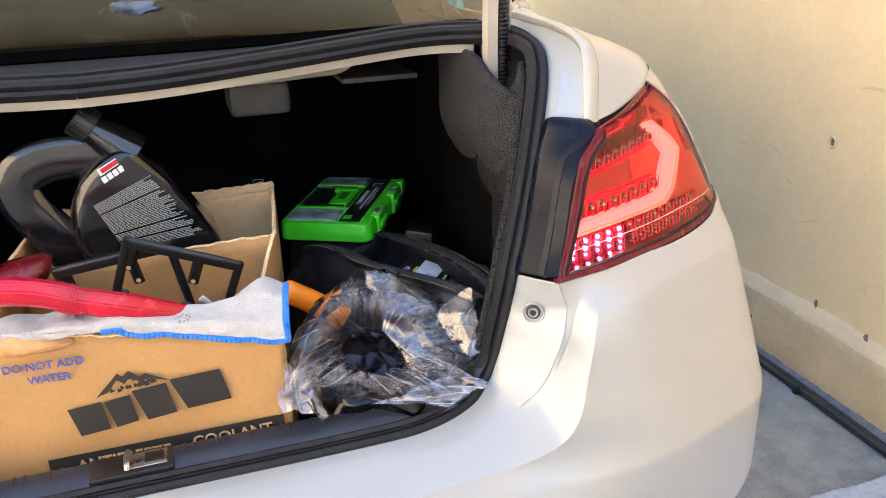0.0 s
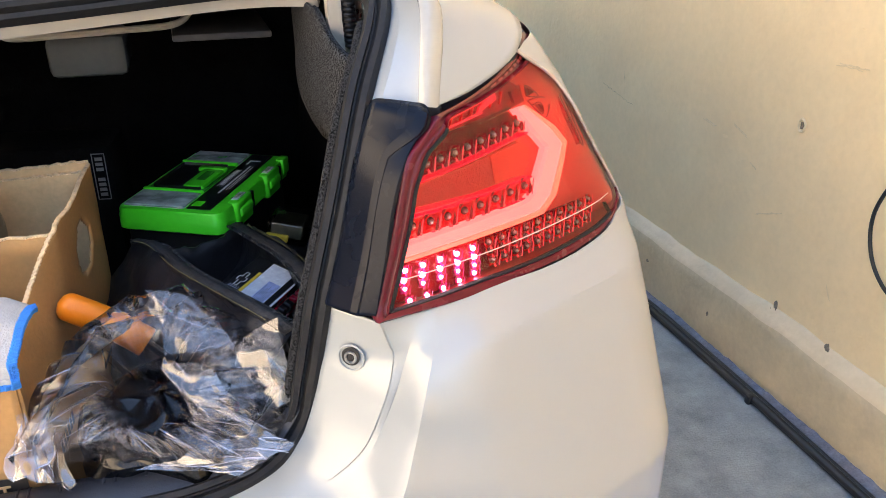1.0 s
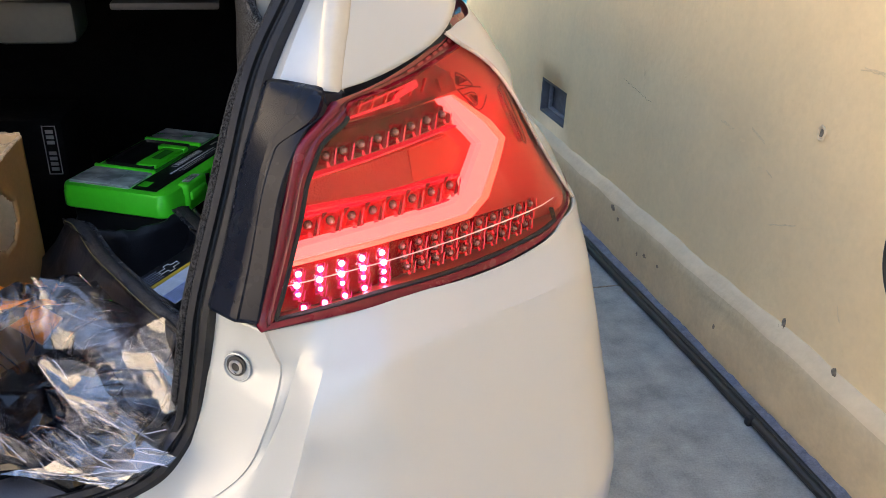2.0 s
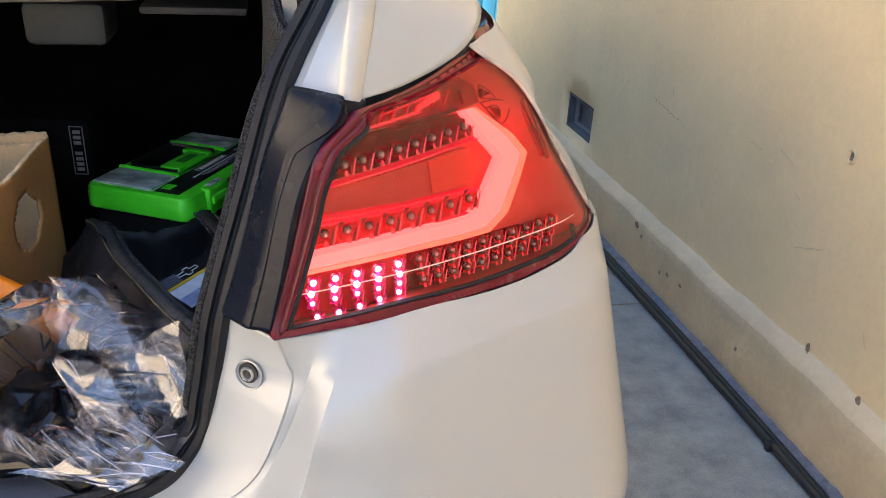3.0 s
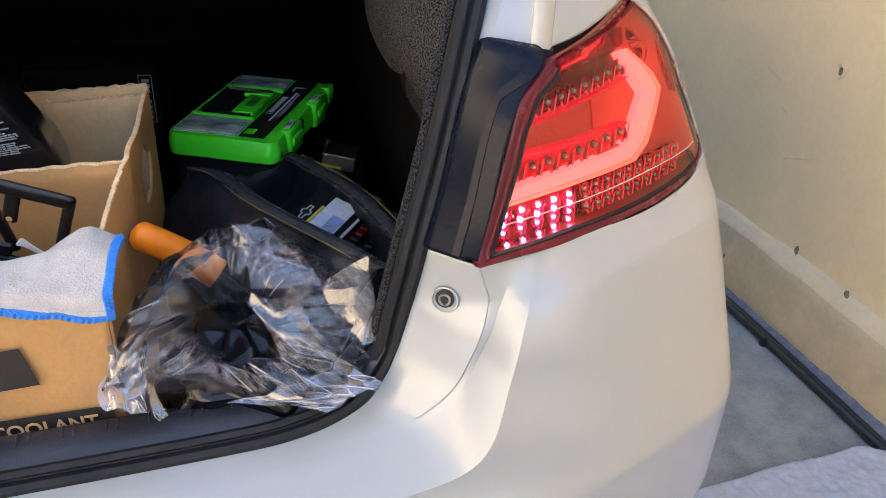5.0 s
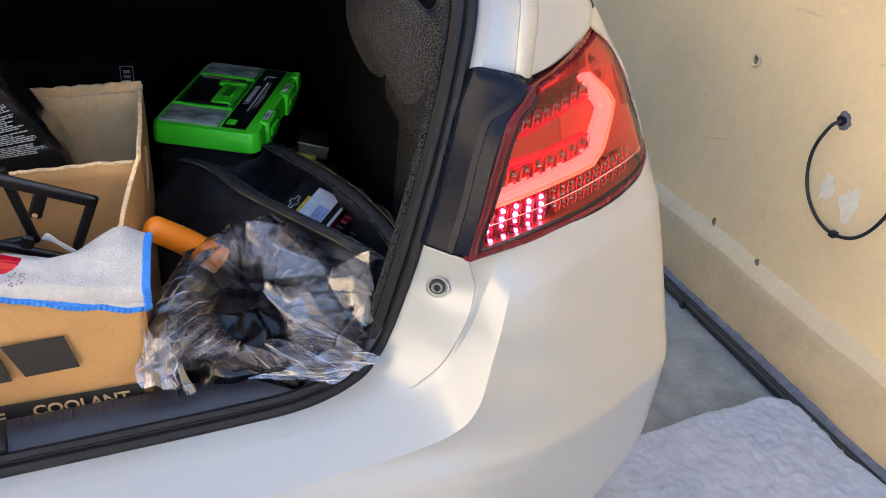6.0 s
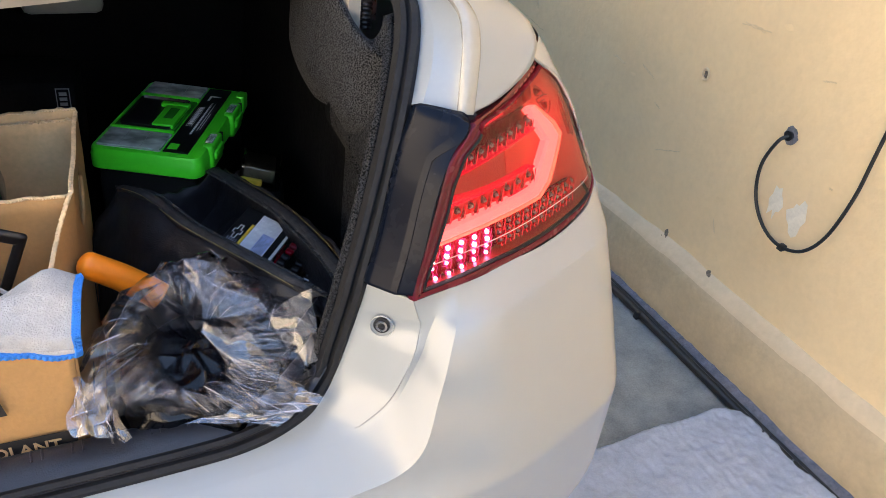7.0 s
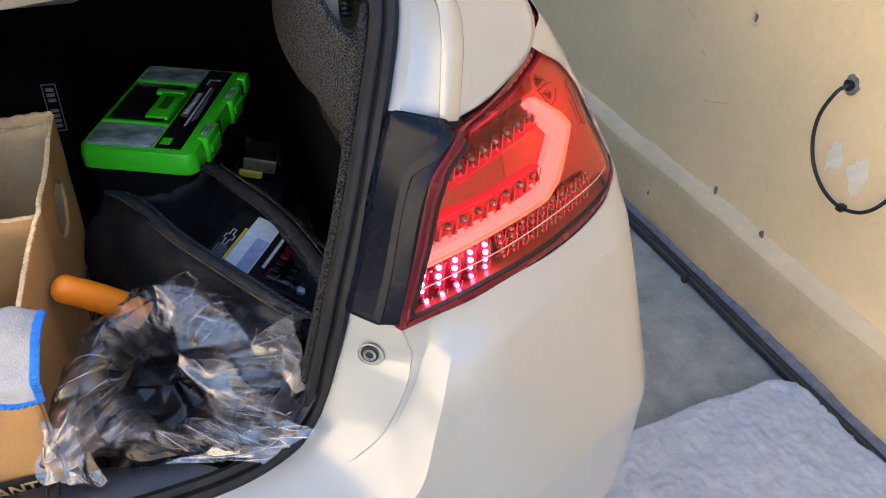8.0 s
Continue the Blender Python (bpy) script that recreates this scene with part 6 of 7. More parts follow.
def tool_bag():
    b = thing("tool_bag", "black nylon tool bag with its zip open", "bag", pose(0.14, 1.5, 0.56))
    off = Vector((0.14, 1.5, 0.56))
    e1 = [p - off for p in spline([(0.02, 1.675, 0.825), (0.05, 1.60, 0.846), (0.085, 1.50, 0.852), (0.125, 1.40, 0.866), (0.170, 1.295, 0.880), (0.20, 1.262, 0.868)], 8)]
    e2 = [p - off for p in spline([(0.19, 1.725, 0.812), (0.215, 1.63, 0.828), (0.246, 1.52, 0.842), (0.264, 1.40, 0.852), (0.270, 1.31, 0.852), (0.264, 1.27, 0.846)], 8)]

    def wall_sheet(e, out, name):
        def f(u, v):
            p = along(e, u)
            q = Vector((p.x + out * (0.055 + 0.02 * math.sin(u * 5)), p.y, 0.004))
            r = p.lerp(q, v) + Vector((out * 0.035 * math.sin(math.pi * v) ** 0.8, 0, 0))
            return r + Vector((0.014 * noise.noise((u * 6, v * 6, out)) + 0.008 * (1 - abs(noise.noise((u * 9 + v * 4, v * 7, out * 3)))), 0, 0.010 * noise.noise((u * 9, v * 5, 7)) * (1 - v)))
        bm = sheet(f, 40, 24)
        bmesh.ops.recalc_face_normals(bm, faces=bm.faces)
        return solid(part(name, bm, NYLON, b, angle=0), 0.004, 0)
    wall_sheet(e1, -1, "side")
    wall_sheet(e2, 1, "side")

    def end(u, v):
        p = e1[0].lerp(e2[0], u) + Vector((0, -0.022 * math.sin(math.pi * u), -0.020 * math.sin(math.pi * u)))
        return Vector((p.x, p.y - 0.01 * v, p.z * (1 - v) + 0.004)) + Vector((0, 0.012 * noise.noise((u * 6, v * 5, 3)), 0.006 * noise.noise((u * 12, v * 3, 1))))
    solid(part("end", sheet(end, 20, 14), NYLON, b, angle=0), 0.004, 0)

    def lining(u, v):
        p = along(e1, u).lerp(along(e2, u), v)
        sag = max(0.0, math.sin(math.pi * v)) ** 0.35 * (0.10 if u < 0.9 else 0.04)
        return p + Vector((0, 0, -sag + 0.012 * noise.noise((u * 12, v * 8, 2)) + 0.006 * abs(noise.noise((u * 25, v * 14, 4)))))
    part("lining", sheet(lining, 50, 26), NYLON, b, angle=0)
    # zip tapes with their teeth and pale piping
    for e, s in ((e1, -1), (e2, 1)):
        tape = sheet(lambda u, v, e=e, s=s: along(e, u) + Vector((-s * 0.022 * v, -0.004 * v, 0.005 * math.sin(math.pi * v))), 50, 4)
        bmesh.ops.recalc_face_normals(tape, faces=tape.faces)
        solid(part("zip_tape", tape, TAPE, b, angle=0), 0.002, 0)
        bm = bmesh.new()
        for k in range(120):
            p = along(e, k / 120) + Vector((-s * 0.022, -0.004, 0.001))
            box(-0.0035, 0.0035, -0.0010, 0.0010, -0.0016, 0.0016, bm=bm, m=Matrix.Translation(p) @ pose(0, 0, 0, 0, 0, 20))
        tagged(part("zip_teeth", bm, TEETH, b, smooth=False), "dark zip teeth", kind="stuff")
        bm = bmesh.new()
        for k in range(90):
            p = along(e, 0.05 + 0.9 * k / 90) + Vector((s * 0.001, -0.001, 0.0035))
            box(-0.0004, 0.0004, -0.0014, 0.0014, -0.0004, 0.0004, bm=bm, m=Matrix.Translation(p) @ pose(0, 0, 0, 0, 0, 20))
        tagged(part("stitching", bm, THREAD, b, smooth=False), "yellow stitching", kind="stuff")


TAPE = mat("zip_tape", (0.034, 0.034, 0.035), 0.8, vary=0.6, scale=90, bump=0.8, fine=500, spec=0.2)
TEETH = mat("zip_teeth", (0.05, 0.05, 0.05), 0.25, vary=0.2, scale=60)
THREAD = mat("yellow_thread", (0.22, 0.18, 0.07), 0.8, vary=0.3, scale=90)
tool_bag()


def bulb_pack():
    """A carded pack of small parts in the open bag."""
    p = thing("carded_pack", "carded pack of small parts, blue and white card with yellow stripe", "package", Matrix.Translation((0.214, 1.492, 0.800)) @ pose(0, 0, 0, 0, 0, 48) @ pose(0, 0, 0, 14, -5, 0))
    part("card", box(-0.056, 0.056, -0.140, 0.068, -0.003, 0.0, 0.0008, 1), BLACK, p)
    part("white_field", box(-0.050, 0.052, 0.002, 0.040, 0.0, 0.0006), CARDBLUE, p, smooth=False)
    part("blue_field", box(-0.050, 0.014, 0.003, 0.022, 0.0006, 0.0011), mat("blue_print", (0.42, 0.50, 0.78), 0.3, vary=0.25, scale=90, coat=1.0), p, smooth=False)
    part("yellow_stripe", box(-0.050, 0.022, 0.0405, 0.0445, 0.0, 0.0016), YELLOW, p, smooth=False)
    ring_pts = [(-0.016, 0.053), (-0.005, 0.053), (-0.004, 0.049), (0.004, 0.049), (0.005, 0.053), (0.016, 0.053), (0.016, 0.058), (0.005, 0.058), (0.004, 0.062), (-0.004, 0.062), (-0.005, 0.058), (-0.016, 0.058), (-0.016, 0.053)]
    part("hang_hole", tube([Vector((x - 0.004, y, 0.0006)) for x, y in ring_pts], ring(0.0008, 4)), PAPER, p)
    bm = bmesh.new()
    for k in range(7):
        box(-0.046, 0.006 - 0.006 * (k % 3), 0.0050 + 0.0024 * k, 0.0060 + 0.0024 * k, 0.0011, 0.0014, bm=bm)
    for k in range(40):
        box(-0.048 + 0.0036 * (k % 8), -0.0462 + 0.0036 * (k % 8), 0.0475 + 0.0034 * (k // 8), 0.0492 + 0.0034 * (k // 8), 0.0, 0.0006, bm=bm)
    tagged(part("print_lines", bm, mat("grey_print", (0.30, 0.33, 0.42), 0.6, vary=0.4, scale=200), p, smooth=False), kind="stuff")
    part("pale_bar", box(-0.030, 0.046, -0.012, -0.008, 0.0, 0.001), PAPER, p, smooth=False)
    part("blister", box(-0.050, 0.052, -0.134, -0.016, 0.0, 0.012, 0.004, 2), BLISTER, p, "clear blister cover")
    # the pale ones stand for glints among the small parts
    for k in range(35):
        x, y = -0.042 + 0.0140 * (k % 7), -0.028 - 0.023 * (k // 7)
        m = RED if k in (3, 4) else GREEN if k == 13 else GLINT if k in (5, 14, 21, 22, 28, 30, 31, 33) else BLACK
        part("small_part", box(x - 0.0045, x + 0.0045, y - 0.006, y + 0.006, 0.001, 0.0075, 0.0015, 1), m, p)


BLISTER = clear("clear_blister", (0.9, 0.92, 0.94), 0.08, 1.45, 0.02)
CARDBLUE = mat("pale_blue_card", (0.84, 0.87, 0.93), 0.25, vary=0.12, scale=90, coat=1.0)
GLINT = mat("glint_lens", (0.80, 0.86, 0.94), 0.08, vary=0.1, scale=60, coat=1.0)
bulb_pack()


def parts_box():
    p = thing("parts_organiser", "small clear parts box with yellow pieces inside", "parts box", Matrix.Translation((0.270, 1.765, 0.780)) @ pose(0, 0, 0, -6, 10, -18))
    part("tray", box(-0.035, 0.035, -0.035, 0.065, -0.020, 0.016, 0.004, 2), BLISTER, p)
    part("insert", box(-0.030, 0.024, -0.020, 0.055, -0.015, 0.010, 0.002, 1), mat("brown_card", (0.16, 0.12, 0.06), 0.7, vary=0.3, scale=40), p)
    part("yellow_tab", box(-0.034, 0.004, -0.045, -0.036, -0.014, -0.002, 0.002, 1), YELLOW, p)
    part("cushion", box(-0.05, 0.05, -0.06, 0.08, -0.218, -0.022, 0.03, 2), NYLON, p)


parts_box()


def pry_tool():
    t = thing("orange_pry_tool", "orange plastic handle of a hand tool", "hand tool", Matrix.Translation((-0.004, 1.434, 0.826)))
    line = spline([(-0.048, 0.004, 0.031), (-0.03, 0.002, 0.020), (0.0, 0.0, 0.0), (0.028, -0.003, -0.022), (0.046, -0.008, -0.036)], 8)
    bm = bmesh.new()
    rings = []
    n = len(line)
    for i, p in enumerate(line):
        s = i / (n - 1)
        r = (0.0180 + 0.002 * s) * min(1.0, math.sqrt(max(0.0, 1 - (1 - min(1.0, s / 0.20)) ** 2)) + 0.02)
        t3 = (line[min(i + 1, n - 1)] - line[max(i - 1, 0)]).normalized()
        sd = t3.cross(Vector((0, 1, 0))).normalized()
        up = sd.cross(t3)
        rings.append([bm.verts.new(p + sd * r * math.cos(2 * math.pi * k / 18) + up * r * 0.85 * math.sin(2 * math.pi * k / 18)) for k in range(18)])
    for a, b in zip(rings, rings[1:]):
        for k in range(18):
            bm.faces.new((a[k], a[(k + 1) % 18], b[(k + 1) % 18], b[k]))
    bm.faces.new(rings[0][::-1])
    bm.faces.new(rings[-1])
    bmesh.ops.recalc_face_normals(bm, faces=bm.faces)
    part("handle", bm, ORANGE, t)
    bm = tube([Vector((0.042, -0.007, -0.033)), Vector((0.10, -0.03, -0.085)), Vector((0.15, -0.05, -0.13))], ring(0.006, 8))
    part("shank", bm, STEEL, t)


pry_tool()


def film_bag():
    """A crumpled clear bag with dark goods in it, half over the sill."""
    b = thing("plastic_bag", "crumpled clear plastic bag with black goods inside, resting on sill", "plastic bag", pose(0.058, 1.262, 0.756))

    def ridged(p, f):
        return 1 - 2 * abs(noise.noise(Vector(p) * f))

    def crumple(f, nu, nv, closed, seed, jit, bend, pleat=0.0, soft=1):
        """Film in flat facets that meet in long creases: a coarse jittered net, split once and bent a little."""
        rnd = random.Random(seed)
        bm = bmesh.new()
        vs = []
        for i in range(nu + (0 if closed else 1)):
            col = []
            for j in range(nv + 1):
                u, v = (i + (rnd.random() - 0.5) * 0.8) / nu, (j + (rnd.random() - 0.5) * 0.8 * (0 < j < nv)) / nv
                p = Vector(f(u, v)) + Vector((rnd.random() - 0.5, rnd.random() - 0.5, rnd.random() - 0.5)) * jit
                p += Vector((0, -0.56, 0.83)) * pleat * (1 if i % 2 else -1) * (0.4 + rnd.random()) * math.sin(math.pi * v)
                col.append(bm.verts.new(p))
            vs.append(col)
        for i in range(nu):
            a, c = vs[i], vs[(i + 1) % len(vs)]
            for j in range(nv):
                q = (a[j], c[j], c[j + 1], a[j + 1])
                if rnd.random() < 0.5:
                    bm.faces.new((q[0], q[1], q[2]))
                    bm.faces.new((q[0], q[2], q[3]))
                else:
                    bm.faces.new((q[0], q[1], q[3]))
                    bm.faces.new((q[1], q[2], q[3]))
        bmesh.ops.remove_doubles(bm, verts=bm.verts, dist=0.0004)
        bm.normal_update()
        sharp = [(e.verts[0].co.copy(), e.verts[1].co.copy()) for e in bm.edges if len(e.link_faces) == 2 and e.calc_face_angle(0) > 0.55 and 0.014 < e.calc_length() < 0.09]
        rnd.shuffle(sharp)
        folds.extend(sharp[:50] if soft else [])
        bmesh.ops.subdivide_edges(bm, edges=bm.edges, cuts=3, use_grid_fill=True, smooth=0.0)
        for k in range(soft):
            bmesh.ops.smooth_vert(bm, verts=bm.verts, factor=0.5, use_axis_x=True, use_axis_y=True, use_axis_z=True)
        for v in bm.verts:
            v.co += Vector((noise.noise(v.co * 38), noise.noise(v.co * 38 + Vector((9, 0, 0))), noise.noise(v.co * 38 + Vector((0, 9, 0))))) * bend
        bmesh.ops.recalc_face_normals(bm, faces=bm.faces)
        return bm

    folds = []

    def film_part(name, bm, material, label=""):
        return part(name, bm, material, b, label, angle=70)

    # the mouth lies tilted: its far lip stands up as an arch, its near lip lies on the sill
    AX, AU, AN = Vector((1, 0, 0)), Vector((0, 0.83, 0.56)), Vector((0, -0.56, 0.83))
    mid = Vector((0.002, -0.002, 0.079))
    rim = spline([Vector((x, y, 0)) for x, y in ((0.152, -0.03), (0.147, 0.02), (0.10, 0.064), (0.036, 0.120), (-0.04, 0.104), (-0.098, 0.058), (-0.135, -0.01), (-0.146, -0.058), (-0.075, -0.060), (0.014, -0.088), (0.085, -0.112), (0.135, -0.09), (0.152, -0.03))], 6)
    hole = spline([Vector((x, y, 0)) for x, y in ((0.034, -0.010), (0.034, 0.012), (0.020, 0.044), (-0.010, 0.058), (-0.040, 0.054), (-0.056, 0.030), (-0.056, 0.005), (-0.046, -0.022), (-0.030, -0.044), (-0.008, -0.054), (0.012, -0.044), (0.026, -0.028), (0.034, -0.010))], 6)

    def mouth(scale=1.0, back=0.0):
        def g(u, v):
            u %= 1.0
            a, h = along(rim, u) * scale, along(hole, u)
            s = float(np.interp(v, (0, 0.15, 0.8, 1), (0, 0.0, 1.0, 1.0)))
            off = float(np.interp(v, (0, 0.15, 0.45, 0.8, 1), (-0.040, 0.0, 0.020, 0.002, -0.055))) - back
            p = a.lerp(h, s) * (1.0 if v < 0.8 else 1 - 1.8 * (v - 0.8))
            w = mid + AX * p.x + AU * p.y + AN * off
            if w.y < -0.02:
                w.z = max(w.z, -0.004 - 0.2 * max(0.0, -0.06 - w.y))
            return w
        return g

    film_part("film", crumple(mouth(), 64, 4, True, 3, 0.006, 0.0010, 0.0055), FILM, "clear crinkled film")
    film_part("film_lining", crumple(mouth(0.92, 0.020), 30, 3, True, 8, 0.009, 0.0012, 0.006), FILM)

    # loose folds of the same film: the folded corner, the lip along the sill, the tail over the carton
    def skirt(name, corners, seed, curl, jit, nu=7, nv=5, material=None):
        a, b_, c, d = (Vector(k) - Vector((0.058, 1.262, 0.756)) for k in corners)

        def g(u, v):
            return a.lerp(b_, u).lerp(d.lerp(c, u), v) + Vector((0, -0.6, 0.8)) * curl * math.sin(math.pi * u)
        film_part(name, crumple(g, nu, nv, False, seed, jit, 0.002), material or FOLD)
    skirt("film_corner", ((0.150, 1.252, 0.874), (0.188, 1.236, 0.902), (0.212, 1.215, 0.815), (0.165, 1.218, 0.795)), 31, 0.006, 0.006, 2, 3)
    skirt("film_lip", ((0.035, 1.196, 0.772), (0.16, 1.190, 0.800), (0.196, 1.176, 0.782), (0.130, 1.166, 0.766)), 57, 0.006, 0.008, 7, 3, LIP)
    skirt("film_tail", ((-0.075, 1.25, 0.835), (-0.035, 1.24, 0.80), (-0.030, 1.20, 0.762), (-0.090, 1.205, 0.785)), 83, 0.006, 0.009, material=LIP)
    skirt("film_fold", ((0.06, 1.27, 0.86), (0.125, 1.25, 0.845), (0.165, 1.20, 0.790), (0.09, 1.225, 0.800)), 119, 0.008, 0.008, 3, 3)
    skirt("film_flap", ((0.055, 1.33, 0.912), (0.125, 1.315, 0.893), (0.152, 1.255, 0.855), (0.075, 1.27, 0.862)), 141, 0.008, 0.009, 3, 3, FILM)

    # pale tubes along the sharpest folds, for the glints on them
    rnd = random.Random(21)
    bm = bmesh.new()
    for a, c in folds:
        bow = Vector((rnd.random() - 0.5, rnd.random() - 0.5, rnd.random() - 0.5)) * 0.003
        line = [a.lerp(c, 0.04 + 0.92 * k / 5) + bow * math.sin(math.pi * k / 5) for k in range(6)]
        tube(line, ring(0.0003 + 0.0006 * rnd.random() ** 2, 4), bm=bm)
    tagged(film_part("film_creases", bm, CREASE, "creases in the film, their glints drawn as pale tubes"), kind="stuff")

    # dark goods inside
    def core(u, v):
        a, b_ = 2 * math.pi * u, math.pi * (v - 0.5)
        d = Vector((math.cos(a) * math.cos(b_), math.sin(a) * math.cos(b_), math.sin(b_)))
        r = 0.9 + 0.25 * noise.noise(d * 2.2 + Vector((7, 0, 0))) + 0.14 * ridged(d, 3.5) + 0.05 * ridged(d, 9)
        p = Vector((0.096 * d.x + 0.004, 0.088 * d.y + 0.030, 0.046 * d.z + 0.004)) * r
        p.z = max(p.z, -0.09)
        return p
    film_part("black_sheet", crumple(core, 18, 12, True, 12, 0.016, 0.0012, soft=0), mat("black_sheet", (0.003, 0.003, 0.004), 0.2, vary=0.4, scale=20, bump=0.2, spec=0.4), "black crumpled sheeting")
    part("yellow_scrap", box(-0.046, -0.020, -0.030, -0.018, -0.010, -0.006, 0.002, 1), YELLOW, b)
    part("red_scrap", box(-0.075, -0.055, -0.030, -0.014, -0.010, -0.004, 0.003, 2), RED, b)


CREASE = clear("film_crease", (0.95, 0.95, 0.97), 0.08, 1.45, 0.10, haze=0.26, hazecolor=(0.80, 0.79, 0.92))
FILM = crinkled("bag_film", (0.985, 0.98, 0.99), 24, 0.45, 1.5, 0.05, 0.05)
FOLD = crinkled("folded_film", (0.97, 0.97, 0.985), 20, 0.40, 1.5, 0.10, 0.08)
LIP = crinkled("gathered_film", (0.96, 0.96, 0.98), 22, 0.40, 1.5, 0.14, 0.17)
film_bag()


# ---------------------------------------------------------------- along the wall
def rug():
    def f(u, v):
        x, y = 0.2 + u * 1.31, -0.7 + v * 2.22
        k = max(0.0, u - 0.92) / 0.08 * max(0.0, v - 0.95) / 0.05
        y += 0.022 * u - 0.04 * k * k
        x += 0.035 * (1 - v) * u - 0.015 * k
        x += 0.006 * noise.noise((y * 7, 0, 2)) if u > 0.97 else 0
        y += 0.008 * noise.noise((x * 7, 5, 2)) if v > 0.97 else 0
        h = 0.022 + 0.010 * noise.noise((x * 3, y * 3, 0)) + 0.004 * noise.noise((x * 20, y * 20, 0)) + 0.004 * noise.noise((x * 62, y * 62, 4))
        return (x, y, h + 0.008)
    r = part("rug", sheet(f, 260, 400), RUG, angle=0)
    solid(r, 0.024)
    tagged(r, "pale grey fluffy rug lying on the driveway", "rug")


rug()


def hoses():
    for x, r, lab in ((1.515, 0.013, "black rubber hose lying along the wall's foot"), (1.538, 0.009, "thin black cable lying beside the hose")):
        pts = [(x + 0.005 * math.sin(k * 1.7 + r * 90), -3.5 + k * 0.5, r + 0.001) for k in range(18)]
        h = part("hose", tube(spline(pts, 6), ring(r, 10)), HOSE)
        tagged(h, lab, "hose", group="lines along the wall")
    c = part("hose_clip", box(1.498, 1.516, 1.962, 1.980, 0.0, 0.028, 0.004, 2), HOSE)
    tagged(c, "black clip on the hose", "clip")

    def grit(u, v):
        y = -4 + u * 9.1
        x = 1.552 + v * 0.035
        return (x, y, 0.003 + 0.012 * v + 0.006 * abs(noise.noise((y * 22, x * 40, 0))) + 0.003 * noise.noise((y * 60, x * 60, 3)))
    tagged(part("grit_strip", sheet(grit, 700, 5), GRIT, angle=0), "grey mortar and grit along the wall's foot", "grit", kind="stuff")


GRIT = mat("grit", (0.17, 0.175, 0.20), 0.95, vary=0.35, scale=40, bump=1.0, fine=200)
hoses()


def wall_vent():
    v = thing("wall_vent", "square grey vent opening in stucco wall", "vent", pose(WALL_X, 3.76, 0.365))
    # shade inside the opening is put into this frame's dark grey
    bm = bmesh.new()
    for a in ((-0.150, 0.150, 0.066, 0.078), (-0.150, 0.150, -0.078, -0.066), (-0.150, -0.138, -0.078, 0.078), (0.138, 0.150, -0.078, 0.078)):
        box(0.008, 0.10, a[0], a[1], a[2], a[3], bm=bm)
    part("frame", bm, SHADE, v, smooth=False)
    bm = bmesh.new()
    for a in ((-0.138, 0.138, 0.052, 0.066), (-0.138, 0.138, -0.066, -0.054), (-0.138, -0.122, -0.054, 0.052), (0.122, 0.138, -0.054, 0.052)):
        box(0.040, 0.056, a[0], a[1], a[2], a[3], 0.002, 1, bm=bm)
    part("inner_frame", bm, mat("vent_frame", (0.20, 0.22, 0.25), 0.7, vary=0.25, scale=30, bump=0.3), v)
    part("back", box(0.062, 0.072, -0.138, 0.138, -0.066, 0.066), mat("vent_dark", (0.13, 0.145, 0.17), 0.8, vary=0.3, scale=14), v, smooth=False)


wall_vent()


